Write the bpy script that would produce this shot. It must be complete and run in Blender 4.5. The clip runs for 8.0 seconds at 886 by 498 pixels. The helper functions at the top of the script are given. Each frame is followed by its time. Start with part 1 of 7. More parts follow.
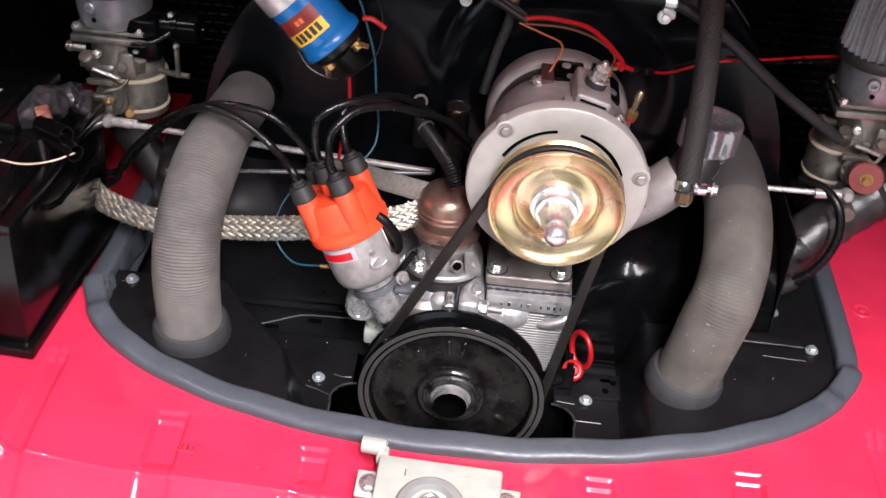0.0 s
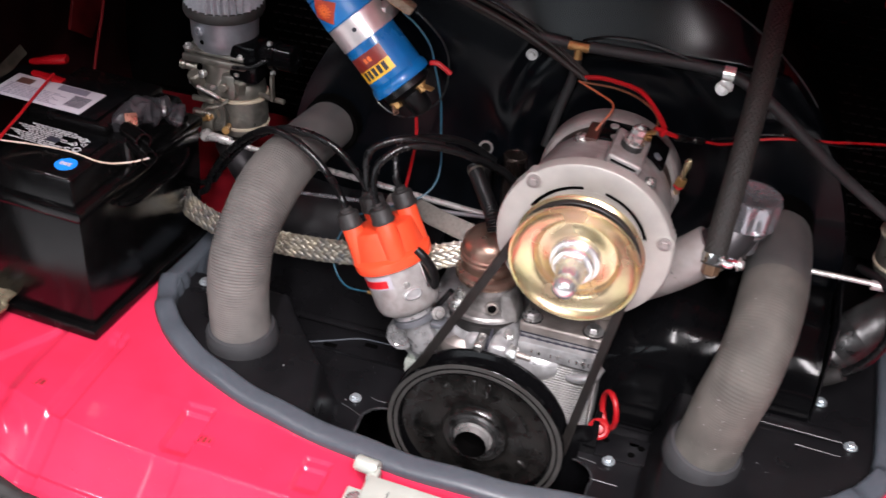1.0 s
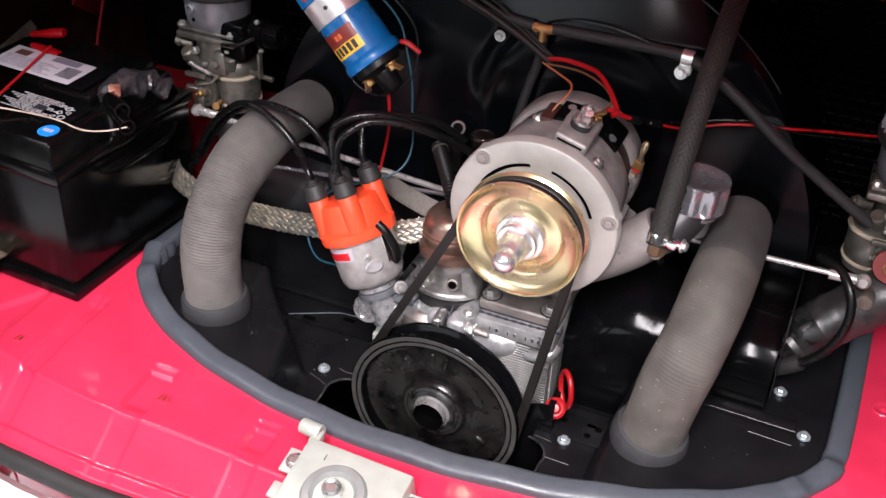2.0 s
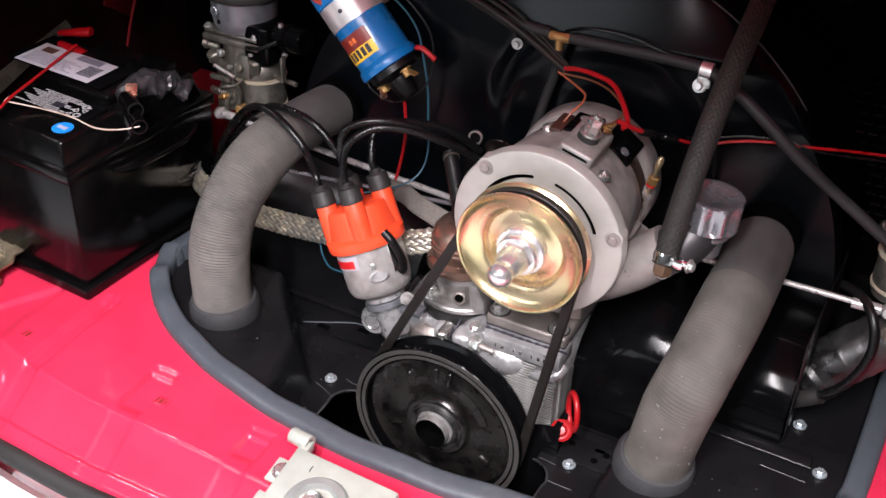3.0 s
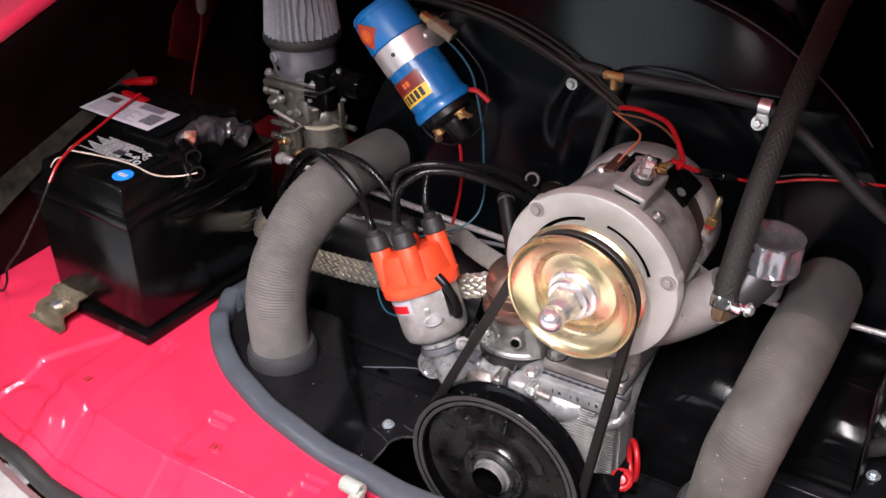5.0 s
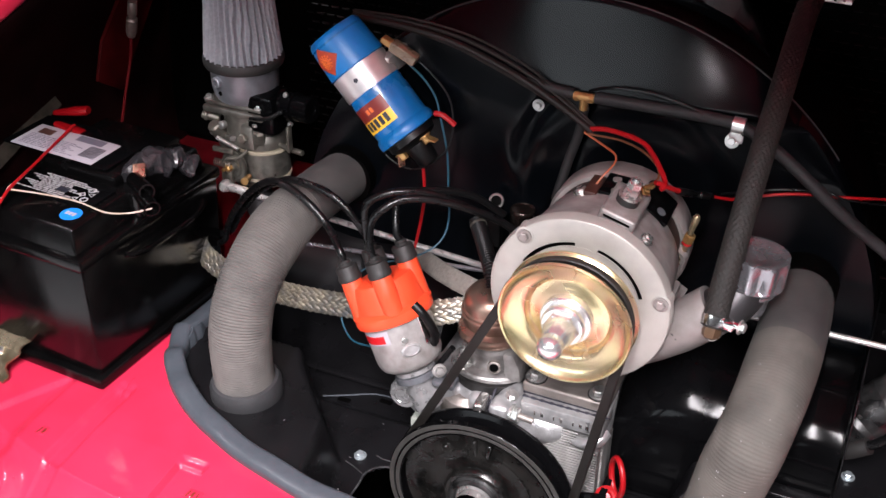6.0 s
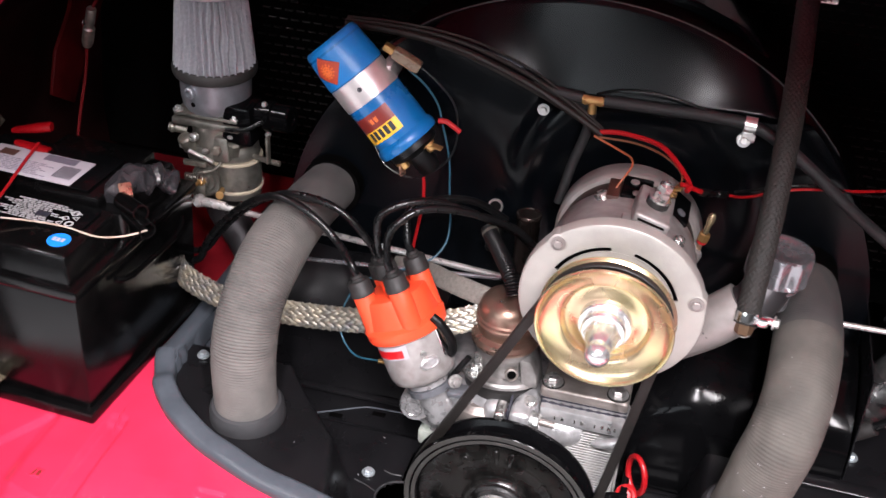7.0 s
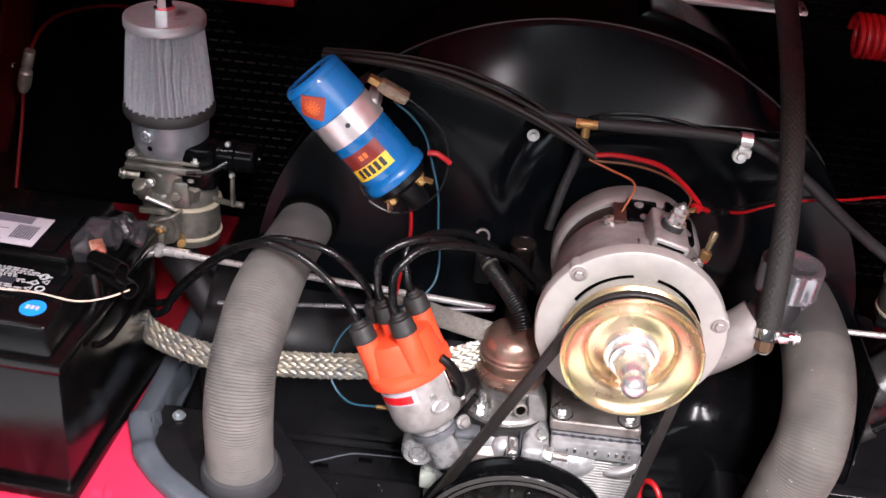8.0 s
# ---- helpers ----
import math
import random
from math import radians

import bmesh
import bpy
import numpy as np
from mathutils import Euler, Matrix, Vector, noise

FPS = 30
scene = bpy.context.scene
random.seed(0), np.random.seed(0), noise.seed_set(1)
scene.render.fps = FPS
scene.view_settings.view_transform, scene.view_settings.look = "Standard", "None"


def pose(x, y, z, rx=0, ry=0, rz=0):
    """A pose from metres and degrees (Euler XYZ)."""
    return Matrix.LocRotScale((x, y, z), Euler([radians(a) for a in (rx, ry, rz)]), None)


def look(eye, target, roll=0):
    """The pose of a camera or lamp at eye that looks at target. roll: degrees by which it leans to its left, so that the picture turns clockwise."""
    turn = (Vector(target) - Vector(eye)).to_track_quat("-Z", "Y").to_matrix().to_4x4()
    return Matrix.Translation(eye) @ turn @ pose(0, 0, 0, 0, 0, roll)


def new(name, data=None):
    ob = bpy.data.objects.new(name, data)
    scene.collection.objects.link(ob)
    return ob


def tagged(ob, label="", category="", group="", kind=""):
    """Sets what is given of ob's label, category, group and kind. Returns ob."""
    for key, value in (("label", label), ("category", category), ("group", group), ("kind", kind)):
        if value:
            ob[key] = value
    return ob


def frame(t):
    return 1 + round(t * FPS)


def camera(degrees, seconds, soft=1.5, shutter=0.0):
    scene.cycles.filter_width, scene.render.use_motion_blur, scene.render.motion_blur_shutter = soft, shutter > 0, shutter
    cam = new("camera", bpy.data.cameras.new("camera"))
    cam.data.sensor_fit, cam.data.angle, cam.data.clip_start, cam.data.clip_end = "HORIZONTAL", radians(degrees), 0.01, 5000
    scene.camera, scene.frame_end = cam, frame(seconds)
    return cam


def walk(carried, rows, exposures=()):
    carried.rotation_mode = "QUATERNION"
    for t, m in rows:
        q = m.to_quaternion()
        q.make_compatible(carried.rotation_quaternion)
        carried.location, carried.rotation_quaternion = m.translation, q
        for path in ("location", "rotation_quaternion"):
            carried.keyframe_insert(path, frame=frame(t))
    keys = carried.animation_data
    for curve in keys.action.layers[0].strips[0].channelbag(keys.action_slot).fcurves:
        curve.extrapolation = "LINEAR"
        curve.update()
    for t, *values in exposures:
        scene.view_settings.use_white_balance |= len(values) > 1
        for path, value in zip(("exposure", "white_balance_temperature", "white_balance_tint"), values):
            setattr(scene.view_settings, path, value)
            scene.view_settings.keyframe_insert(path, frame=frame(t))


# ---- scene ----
cam = camera(42.1, 8.0, shutter=0.4)
PATH = [
    (0, (0.002, -0.79, 1.161), (-0.044, 0.816, -0.031), 4.9),
    (0.1, (0.0118, -0.7909, 1.166), (-0.0665, 0.8096, -0.0307), 5.41),
    (0.3, (0.0309, -0.7887, 1.1709), (-0.1617, 0.8034, -0.0242), 5.38),
    (0.4, (0.0418, -0.79, 1.1778), (-0.1556, 0.823, 0.012), 6.21),
    (0.5, (0.052, -0.787, 1.175), (-0.148, 0.83, 0.015), 6.7),
    (0.6, (0.0741, -0.7876, 1.1765), (-0.1762, 0.828, 0.0245), 5.24),
    (0.8, (0.1204, -0.7882, 1.1763), (-0.2415, 0.8062, 0.0243), 3.92),
    (1, (0.181, -0.791, 1.182), (-0.27, 0.789, 0.041), 4),
    (1.2, (0.2185, -0.7943, 1.1846), (-0.2445, 0.7813, 0.0431), 4.17),
    (1.5, (0.267, -0.793, 1.183), (-0.238, 0.77, 0.042), 3.7),
    (1.7, (0.2833, -0.7904, 1.1823), (-0.2556, 0.7596, 0.039), 3.42),
    (2.8, (0.362, -0.733, 1.165), (-0.373, 0.741, 0.03), 1.9),
    (3, (0.368, -0.726, 1.16), (-0.379, 0.75, 0.036), 2),
    (3.2, (0.3816, -0.7125, 1.1534), (-0.3849, 0.7584, 0.0359), 1.86),
    (3.5, (0.392, -0.698, 1.154), (-0.427, 0.75, 0.044), 1.7),
    (3.8, (0.402, -0.6994, 1.1514), (-0.4807, 0.7273, 0.0626), 0.7),
    (4, (0.411, -0.697, 1.149), (-0.505, 0.713, 0.066), 0.1),
    (4.2, (0.4152, -0.6963, 1.1479), (-0.5058, 0.7146, 0.0703), 0.09),
    (4.5, (0.415, -0.695, 1.148), (-0.515, 0.715, 0.077), -0.7),
    (4.7, (0.4094, -0.6953, 1.149), (-0.5211, 0.7179, 0.0826), -1.09),
    (5.8, (0.304, -0.715, 1.169), (-0.42, 0.809, 0.095), -0.2),
    (6, (0.279, -0.723, 1.173), (-0.395, 0.822, 0.096), 0.6),
    (6.2, (0.2518, -0.7346, 1.1773), (-0.3815, 0.828, 0.1015), 1.22),
    (6.5, (0.2, -0.751, 1.178), (-0.348, 0.839, 0.095), 2.1),
    (6.8, (0.1489, -0.7563, 1.1768), (-0.2899, 0.8647, 0.0906), 3.35),
    (7, (0.109, -0.758, 1.176), (-0.27, 0.878, 0.091), 3.6),
    (7.2, (0.0695, -0.7554, 1.1741), (-0.2565, 0.8945, 0.0917), 3.85),
    (7.5, (0.007, -0.749, 1.177), (-0.239, 0.914, 0.094), 4.5),
    (7.8, (-0.0325, -0.7446, 1.172), (-0.1651, 0.9399, 0.102), 4.68),
    (8, (-0.047, -0.738, 1.166), (-0.136, 0.958, 0.111), 5),
]
EXPOSURE = [(0, 0.0), (0.5, -0.03), (1, -0.1), (1.5, -0.1), (3, -0.1), (4.5, -0.1), (6, 0.05), (6.5, 0.12), (7, 0.19), (8, 0.36)]
walk(cam, [(t, look(eye, target, roll)) for t, eye, target, roll in PATH], EXPOSURE)


# ---- light: a closed garage with ceiling tube lights behind and above the open lid ----
world = bpy.data.worlds.new("garage_air")
world.use_nodes = True
world.node_tree.nodes["Background"].inputs[0].default_value = (0.8, 0.85, 0.9, 1)
world.node_tree.nodes["Background"].inputs[1].default_value = 0.005
scene.world = world


def area_lamp(name, eye, target, sx, sy, watts, colour=(1.0, 0.945, 0.985)):
    data = bpy.data.lights.new(name, "AREA")
    data.shape, data.size, data.size_y, data.energy, data.color = "RECTANGLE", sx, sy, watts, colour
    ob = new(name, data)
    ob.matrix_world = look(eye, target)
    return ob


area_lamp("tube_light_main", (0.22, -1.45, 2.25), (0.05, -0.05, 0.5), 0.13, 1.1, 92)
area_lamp("tube_light_main", (0.72, -1.45, 2.25), (0.05, -0.05, 0.5), 0.13, 1.1, 78)
area_lamp("tube_light_side", (-1.4, -0.58, 2.4), (-0.15, -0.15, 0.45), 0.6, 0.09, 14)
# unseen bluish panel, added so the shroud crown and chrome have something to reflect
area_lamp("rear_fill_panel", (-0.9, -3.9, 1.75), (-0.2, 0, 0.9), 3.4, 0.9, 48, (0.86, 0.93, 1.0))

# ---- materials ----


def material(name, colour, rough=0.5, metal=0.0, vary=0.15, scale=60.0, bump=0.0, bump_scale=400.0, coat=0.0, rough_vary=0.1, second=None,
             stain=6.0, spec=0.5):
    """A painted, cast or moulded surface: broad stains and fine grain in colour and gloss, fine relief."""
    m = bpy.data.materials.new(name)
    m.use_nodes = True
    nt = m.node_tree
    b = nt.nodes["Principled BSDF"]
    b.inputs["Metallic"].default_value = metal
    b.inputs["Coat Weight"].default_value = coat
    b.inputs["Coat Roughness"].default_value = 0.08
    b.inputs["Specular IOR Level"].default_value = spec
    tc = nt.nodes.new("ShaderNodeTexCoord")
    fine = nt.nodes.new("ShaderNodeTexNoise")
    fine.inputs["Scale"].default_value, fine.inputs["Detail"].default_value = scale, 5
    broad = nt.nodes.new("ShaderNodeTexNoise")
    broad.inputs["Scale"].default_value, broad.inputs["Detail"].default_value = stain, 4
    for n in (fine, broad):
        nt.links.new(tc.outputs["Object"], n.inputs["Vector"])
    add = nt.nodes.new("ShaderNodeMath")
    add.operation = "ADD"
    nt.links.new(fine.outputs["Fac"], add.inputs[0])
    nt.links.new(broad.outputs["Fac"], add.inputs[1])
    half = nt.nodes.new("ShaderNodeMath")
    half.operation = "MULTIPLY"
    half.inputs[1].default_value = 0.5
    nt.links.new(add.outputs[0], half.inputs[0])
    ramp = nt.nodes.new("ShaderNodeValToRGB")
    e = ramp.color_ramp.elements
    e[0].position, e[1].position = 0.36, 0.64
    e[0].color = (*[c * (1 - vary) for c in colour], 1)
    e[1].color = (*(second if second else [min(1, c * (1 + vary)) for c in colour]), 1)
    nt.links.new(half.outputs[0], ramp.inputs[0])
    nt.links.new(ramp.outputs[0], b.inputs["Base Color"])
    mr = nt.nodes.new("ShaderNodeMapRange")
    mr.inputs["From Min"].default_value, mr.inputs["From Max"].default_value = 0.35, 0.65
    mr.inputs["To Min"].default_value, mr.inputs["To Max"].default_value = max(0.03, rough - rough_vary), min(1, rough + rough_vary)
    nt.links.new(half.outputs[0], mr.inputs["Value"])
    nt.links.new(mr.outputs[0], b.inputs["Roughness"])
    if bump:
        grain = nt.nodes.new("ShaderNodeTexNoise")
        grain.inputs["Scale"].default_value, grain.inputs["Detail"].default_value = bump_scale, 3
        nt.links.new(tc.outputs["Object"], grain.inputs["Vector"])
        bn = nt.nodes.new("ShaderNodeBump")
        bn.inputs["Strength"].default_value, bn.inputs["Distance"].default_value = bump, 0.001
        nt.links.new(grain.outputs["Fac"], bn.inputs["Height"])
        nt.links.new(bn.outputs[0], b.inputs["Normal"])
    return m


RED = material("red_car_paint", (0.56, 0.024, 0.066), 0.34, 0, 0.11, 25, 0.09, 60, coat=1.0, rough_vary=0.06, spec=0.15)
RED.node_tree.nodes["Principled BSDF"].inputs["Coat Roughness"].default_value = 0.08
RISER = material("dark_plated_pipe", (0.06, 0.045, 0.04), 0.24, 0.9, 0.2, 60)
ELBOW = material("dark_satin_elbow", (0.055, 0.052, 0.055), 0.45, 0.7, 0.15, 60)
SATIN = material("dark_satin_chrome", (0.29, 0.285, 0.305), 0.25, 0.75, 0.1, 60, 0.05, 300)
RED_TRIM = material("red_enamel", (0.5, 0.01, 0.015), 0.35, 0, 0.12, 80)
TIN = material("satin_black_sheet_metal", (0.006, 0.0058, 0.0066), 0.3, 0, 0.2, 30, 0.03, 250, rough_vary=0.06, spec=0.36)
SHROUD = material("semi_gloss_black_shroud", (0.0014, 0.0019, 0.0027), 0.22, 0, 0.2, 12, 0.02, 200, spec=0.15, rough_vary=0.03)
BLACK = material("black_plastic", (0.003, 0.003, 0.0033), 0.33, 0, 0.25, 60, 0.15, 500, spec=0.3)
BATTERY_PLASTIC = material("battery_case_plastic", (0.0019, 0.0018, 0.0019), 0.22, 0, 0.25, 50, 0.06, 350, spec=0.31, rough_vary=0.07)
# paler than the sheet metal: tin lips, seams, and the crown's painted highlight
EDGE_PALE = material("paler_black_edge", (0.02, 0.02, 0.021), 0.34, 0.2, 0.5, 60, 0.1, 300, second=(0.06, 0.06, 0.064), stain=18)
BLACK_GLOSS = material("glossy_black_enamel", (0.0022, 0.0022, 0.0025), 0.12, 0, 0.3, 50, 0.02, 200, rough_vary=0.03, spec=0.09)
RUBBER = material("weathered_rubber_seal", (0.053, 0.062, 0.074), 0.42, 0, 0.08, 160, 0.12, 500, second=(0.061, 0.07, 0.083), stain=10)
PULLEY = material("oily_black_enamel", (0.004, 0.004, 0.004), 0.28, 0, 0.4, 70, 0.2, 300, second=(0.013, 0.012, 0.011), stain=28, rough_vary=0.14, spec=0.6)
RIM = material("worn_black_rim", (0.038, 0.036, 0.034), 0.5, 0, 0.3, 90, 0.2, 500)
RUBBER_DARK = material("black_rubber", (0.016, 0.015, 0.0145), 0.6, 0, 0.3, 150, 0.25, 600)
BELT_BACK = material("worn_belt_fabric", (0.0105, 0.0078, 0.0066), 0.7, 0, 0.35, 150, 0.4, 700)
BELT = material("fan_belt_rubber", (0.008, 0.0066, 0.0058), 0.5, 0, 0.35, 120, 0.3, 700)
LEAD = material("ignition_lead_jacket", (0.004, 0.004, 0.0043), 0.3, 0, 0.2, 100, spec=0.35)
PAPER = material("grey_paper_hose", (0.08, 0.074, 0.07), 0.82, 0, 0.2, 45, 0.3, 600, second=(0.122, 0.113, 0.105))
PAPER_DUSTY = material("dusty_paper_hose", (0.062, 0.057, 0.05), 0.85, 0, 0.25, 40, 0.3, 600, second=(0.102, 0.094, 0.083), stain=14)
CAST = material("cast_aluminium", (0.44, 0.435, 0.44), 0.34, 0.65, 0.22, 110, 0.4, 450, second=(0.64, 0.635, 0.64))
CAST_PINK = material("bead_blasted_alternator_alloy", (0.25, 0.225, 0.215), 0.46, 0.35, 0.15, 90, 0.3, 700, second=(0.4, 0.385, 0.378), stain=13)
FACE_ALLOY = material("pale_blasted_alloy", (0.375, 0.36, 0.335), 0.48, 0.3, 0.1, 60, 0.2, 700, second=(0.43, 0.412, 0.385), stain=14)
CAST_FIN = material("ribbed_cast_alloy", (0.15, 0.147, 0.143), 0.42, 0.6, 0.3, 90, 0.3, 500, second=(0.28, 0.273, 0.265), stain=30)
CAST_PUMP = material("stained_pump_alloy", (0.26, 0.245, 0.235), 0.42, 0.55, 0.3, 80, 0.4, 400, second=(0.42, 0.405, 0.395), stain=25)
HUB = material("rubbed_black_hub", (0.012, 0.012, 0.012), 0.28, 0.3, 0.4, 60, 0.2, 300, second=(0.05, 0.05, 0.05), stain=40, spec=0.5)
CAST_DARK = material("oily_cast_alloy", (0.3, 0.265, 0.245), 0.45, 0.6, 0.3, 70, 0.5, 400)
BARE_BOLT = material("ground_steel", (0.45, 0.44, 0.43), 0.3, 0.75, 0.12, 120, 0.1, 600)
MACHINED = material("machined_alloy", (0.72, 0.7, 0.68), 0.24, 0.95, 0.1, 80, 0.1, 900)
CARB = material("carburettor_alloy", (0.25, 0.26, 0.285), 0.36, 0.65, 0.22, 90, 0.3, 500)
CARB_BRASS = material("yellowed_carburettor_alloy", (0.185, 0.178, 0.157), 0.33, 0.75, 0.4, 90, 0.35, 450)
CARB_DARK = material("grimy_carburettor_alloy", (0.13, 0.122, 0.105), 0.42, 0.65, 0.35, 90, 0.35, 450, second=(0.24, 0.225, 0.19), stain=30)
CHROME = material("chrome_plate", (0.85, 0.85, 0.85), 0.16, 1.0, 0.04, 60, rough_vary=0.05)
POLISHED = material("polished_chrome_nut", (0.82, 0.81, 0.81), 0.25, 0.86, 0.03, 60, rough_vary=0.04)
ZINC = material("bright_zinc_bolt", (0.68, 0.68, 0.66), 0.3, 0.9, 0.15, 200)
TIN_BOLT = material("dull_blue_zinc_bolt", (0.36, 0.4, 0.42), 0.4, 0.6, 0.2, 200)
GOLD = material("yellow_zinc_plate", (0.75, 0.66, 0.36), 0.26, 0.9, 0.06, 12, 0.05, 300, second=(0.8, 0.58, 0.4), stain=24, rough_vary=0.05)
CLAMP_GOLD = material("brassy_zinc_clamp", (0.32, 0.26, 0.16), 0.26, 0.8, 0.3, 40, 0.2, 120, second=(0.66, 0.56, 0.4), stain=45, rough_vary=0.1)
BRASS = material("brass_fitting", (0.34, 0.2, 0.075), 0.42, 0.7, 0.2, 150)
SPIGOT = material("brown_tarnished_brass", (0.17, 0.1, 0.06), 0.38, 0.7, 0.3, 100)
NECK = material("dull_pinkish_alloy", (0.25, 0.225, 0.215), 0.45, 0.4, 0.15, 60, 0.25, 600, second=(0.33, 0.3, 0.29))
COPPER = material("bronze_plated_pump_cover", (0.3, 0.2, 0.155), 0.3, 0.85, 0.2, 60, 0.1, 300)
ORANGE = material("orange_red_cap_plastic", (0.78, 0.07, 0.024), 0.4, 0, 0.08, 60, 0.1, 400)
BLUE = material("blue_coil_enamel", (0.003, 0.125, 0.37), 0.3, 0, 0.12, 40, coat=0.3)
SILVER = material("silver_clamp_band", (0.7, 0.66, 0.65), 0.36, 0.7, 0.12, 90)
YELLOW = material("yellow_print", (0.85, 0.5, 0.03), 0.4, 0, 0.06, 120)
STATOR = material("brown_black_stator", (0.02, 0.012, 0.01), 0.45, 0, 0.3, 100)
MAROON_DARK = material("brown_insulating_board", (0.05, 0.02, 0.015), 0.5, 0, 0.25, 90)
BLUE_CAP = material("blue_moulded_cap", (0.004, 0.17, 0.5), 0.42, 0, 0.12, 40, 0.15, 200)
STICKER_RED = material("red_orange_sticker", (0.42, 0.05, 0.02), 0.45, 0, 0.15, 120)
MAROON = material("maroon_print", (0.2, 0.02, 0.015), 0.4, 0, 0.1, 120)
ORANGE_PRINT = material("orange_print", (0.75, 0.16, 0.03), 0.4, 0, 0.1, 120)
CLEAR_BROWN = material("yellowed_plastic", (0.16, 0.115, 0.075), 0.3, 0, 0.2, 150)
CLOTH_GREY = material("grey_woven_cloth", (0.14, 0.13, 0.115), 0.7, 0, 0.35, 300, 0.9, 500)
CREAM = material("cream_gasket", (0.42, 0.37, 0.28), 0.55, 0.1, 0.12, 120)
FADED_RED = material("faded_red_enamel", (0.2, 0.045, 0.042), 0.5, 0, 0.15, 90)
WHITE = material("white_paper_label", (0.38, 0.36, 0.4), 0.5, 0, 0.06, 150)
GREY_PRINT = material("grey_print", (0.32, 0.32, 0.33), 0.5, 0, 0.2, 150)
BLUE_STICKER = material("blue_sticker", (0.01, 0.2, 0.72), 0.4, 0, 0.06, 120)
LABEL_INK = material("grey_purple_print", (0.11, 0.1, 0.13), 0.5, 0, 0.2, 150)
INK = material("dark_print", (0.02, 0.02, 0.03), 0.5, 0, 0.1, 120)
WIRE_RED = material("red_wire_jacket", (0.3, 0.005, 0.008), 0.35, 0, 0.1, 100)
WIRE_BLUE = material("blue_wire_jacket", (0.013, 0.065, 0.1), 0.4, 0, 0.1, 100)
WIRE_COPPER = material("bare_copper_wire", (0.7, 0.42, 0.3), 0.3, 0.9, 0.15, 200)
WIRE_OLIVE = material("olive_brown_wire_jacket", (0.12, 0.045, 0.02), 0.45, 0, 0.25, 100)
WIRE_ORANGE = material("orange_brown_wire_jacket", (0.3, 0.08, 0.035), 0.45, 0, 0.25, 100)
WIRE_BROWN = material("brown_wire_jacket", (0.009, 0.0055, 0.0045), 0.6, 0, 0.2, 100, spec=0.3)
BRAID = material("tinned_copper_braid", (0.3, 0.3, 0.3), 0.42, 0.85, 0.3, 120, 0.2, 900, second=(0.47, 0.41, 0.29), stain=11)
CLOTH = material("cloth_braided_hose", (0.011, 0.0095, 0.0082), 0.7, 0, 0.4, 300, 1.0, 420)
HOSE_GREY = material("grey_black_fuel_hose", (0.0135, 0.0127, 0.0135), 0.6, 0, 0.25, 200, 0.4, 500, second=(0.025, 0.0238, 0.025), stain=12, spec=0.35)
FILTER = material("oiled_filter_gauze", (0.27, 0.278, 0.3), 0.45, 0.3, 0.2, 300, 0.4, 900)
LATCH = material("grey_zinc_latch", (0.44, 0.47, 0.42), 0.42, 0.35, 0.1, 60, 0.1, 300)
LATCH_RING = material("dull_grey_zinc", (0.3, 0.31, 0.3), 0.4, 0.4, 0.15, 60, 0.1, 300)
FOIL = material("foil_tape_wrap", (0.014, 0.014, 0.0145), 0.36, 0.2, 0.5, 60, 0.6, 130, second=(0.06, 0.06, 0.06), stain=9)
# red of the lid stay, darkened to stand for shade at the bay side
STAY_RED_SHADED = material("darkened_red_paint", (0.034, 0.0012, 0.0018), 0.6, 0, 0.35, 60, spec=0.08)
COVER_RED = material("deep_red_plastic", (0.15, 0.0012, 0.003), 0.45, 0, 0.3, 60, spec=0.12)
# darker copy of the red wire jacket, for the wire in shade
WIRE_RED_SHADED = material("shaded_red_wire_jacket", (0.07, 0.0015, 0.003), 0.5, 0, 0.15, 100, spec=0.2)
# red body paint with the shade of the bay put into the colour
SHADED_RED = material("shaded_red_paint", (0.16, 0.005, 0.01), 0.5, 0, 0.4, 30, 0.2, 200, stain=9, spec=0.3)
TAPE = material("wrinkled_black_tape", (0.022, 0.021, 0.0235), 0.3, 0, 0.3, 60, 1.0, 130, spec=0.6)
WIRE_CREAM = material("cream_wire_jacket", (0.42, 0.27, 0.2), 0.4, 0, 0.25, 60, second=(0.55, 0.45, 0.38), stain=12)
CAP_METAL = material("brushed_filter_cap", (0.38, 0.385, 0.4), 0.3, 0.5, 0.15, 90, 0.1, 500)
ROD = material("bright_plated_rod", (0.45, 0.44, 0.43), 0.28, 0.55, 0.08, 120)
STEEL = material("bright_bare_steel", (0.5, 0.49, 0.48), 0.34, 0.9, 0.12, 120)
FOIL_DULL = material("dull_metal_sleeve", (0.2, 0.18, 0.16), 0.45, 0.6, 0.3, 200, 0.6, 300)
# the same red, darkened almost to black for the deepest shade
DEEP_SHADED_RED = material("deep_shaded_red_paint", (0.0035, 0.0012, 0.0012), 0.6, 0, 0.4, 30, 0.2, 200, second=(0.01, 0.0012, 0.0014), stain=5, spec=0.12)
ARCH_COAT = material("mottled_undercoat", (0.003, 0.0027, 0.0022), 0.7, 0, 0.4, 60, 0.5, 200, second=(0.048, 0.042, 0.033), stain=9, spec=0.12)
# the mat's own black; also painted where holes and recesses hold only shade
MAT_SHADE = material("mat_and_shade_black", (0.0009, 0.0008, 0.0008), 0.65, 0, 0.3, 80, 0.4, 300, spec=0.04)
# paler copy of the mat black, for the glints on its ridges
MAT_GLINT = material("paler_mat_glint", (0.006, 0.0056, 0.0056), 0.38, 0, 0.3, 80, 0.4, 300, spec=0.11)
CONCRETE = material("painted_concrete", (0.7, 0.71, 0.72), 0.5, 0, 0.15, 12, 0.2, 60)
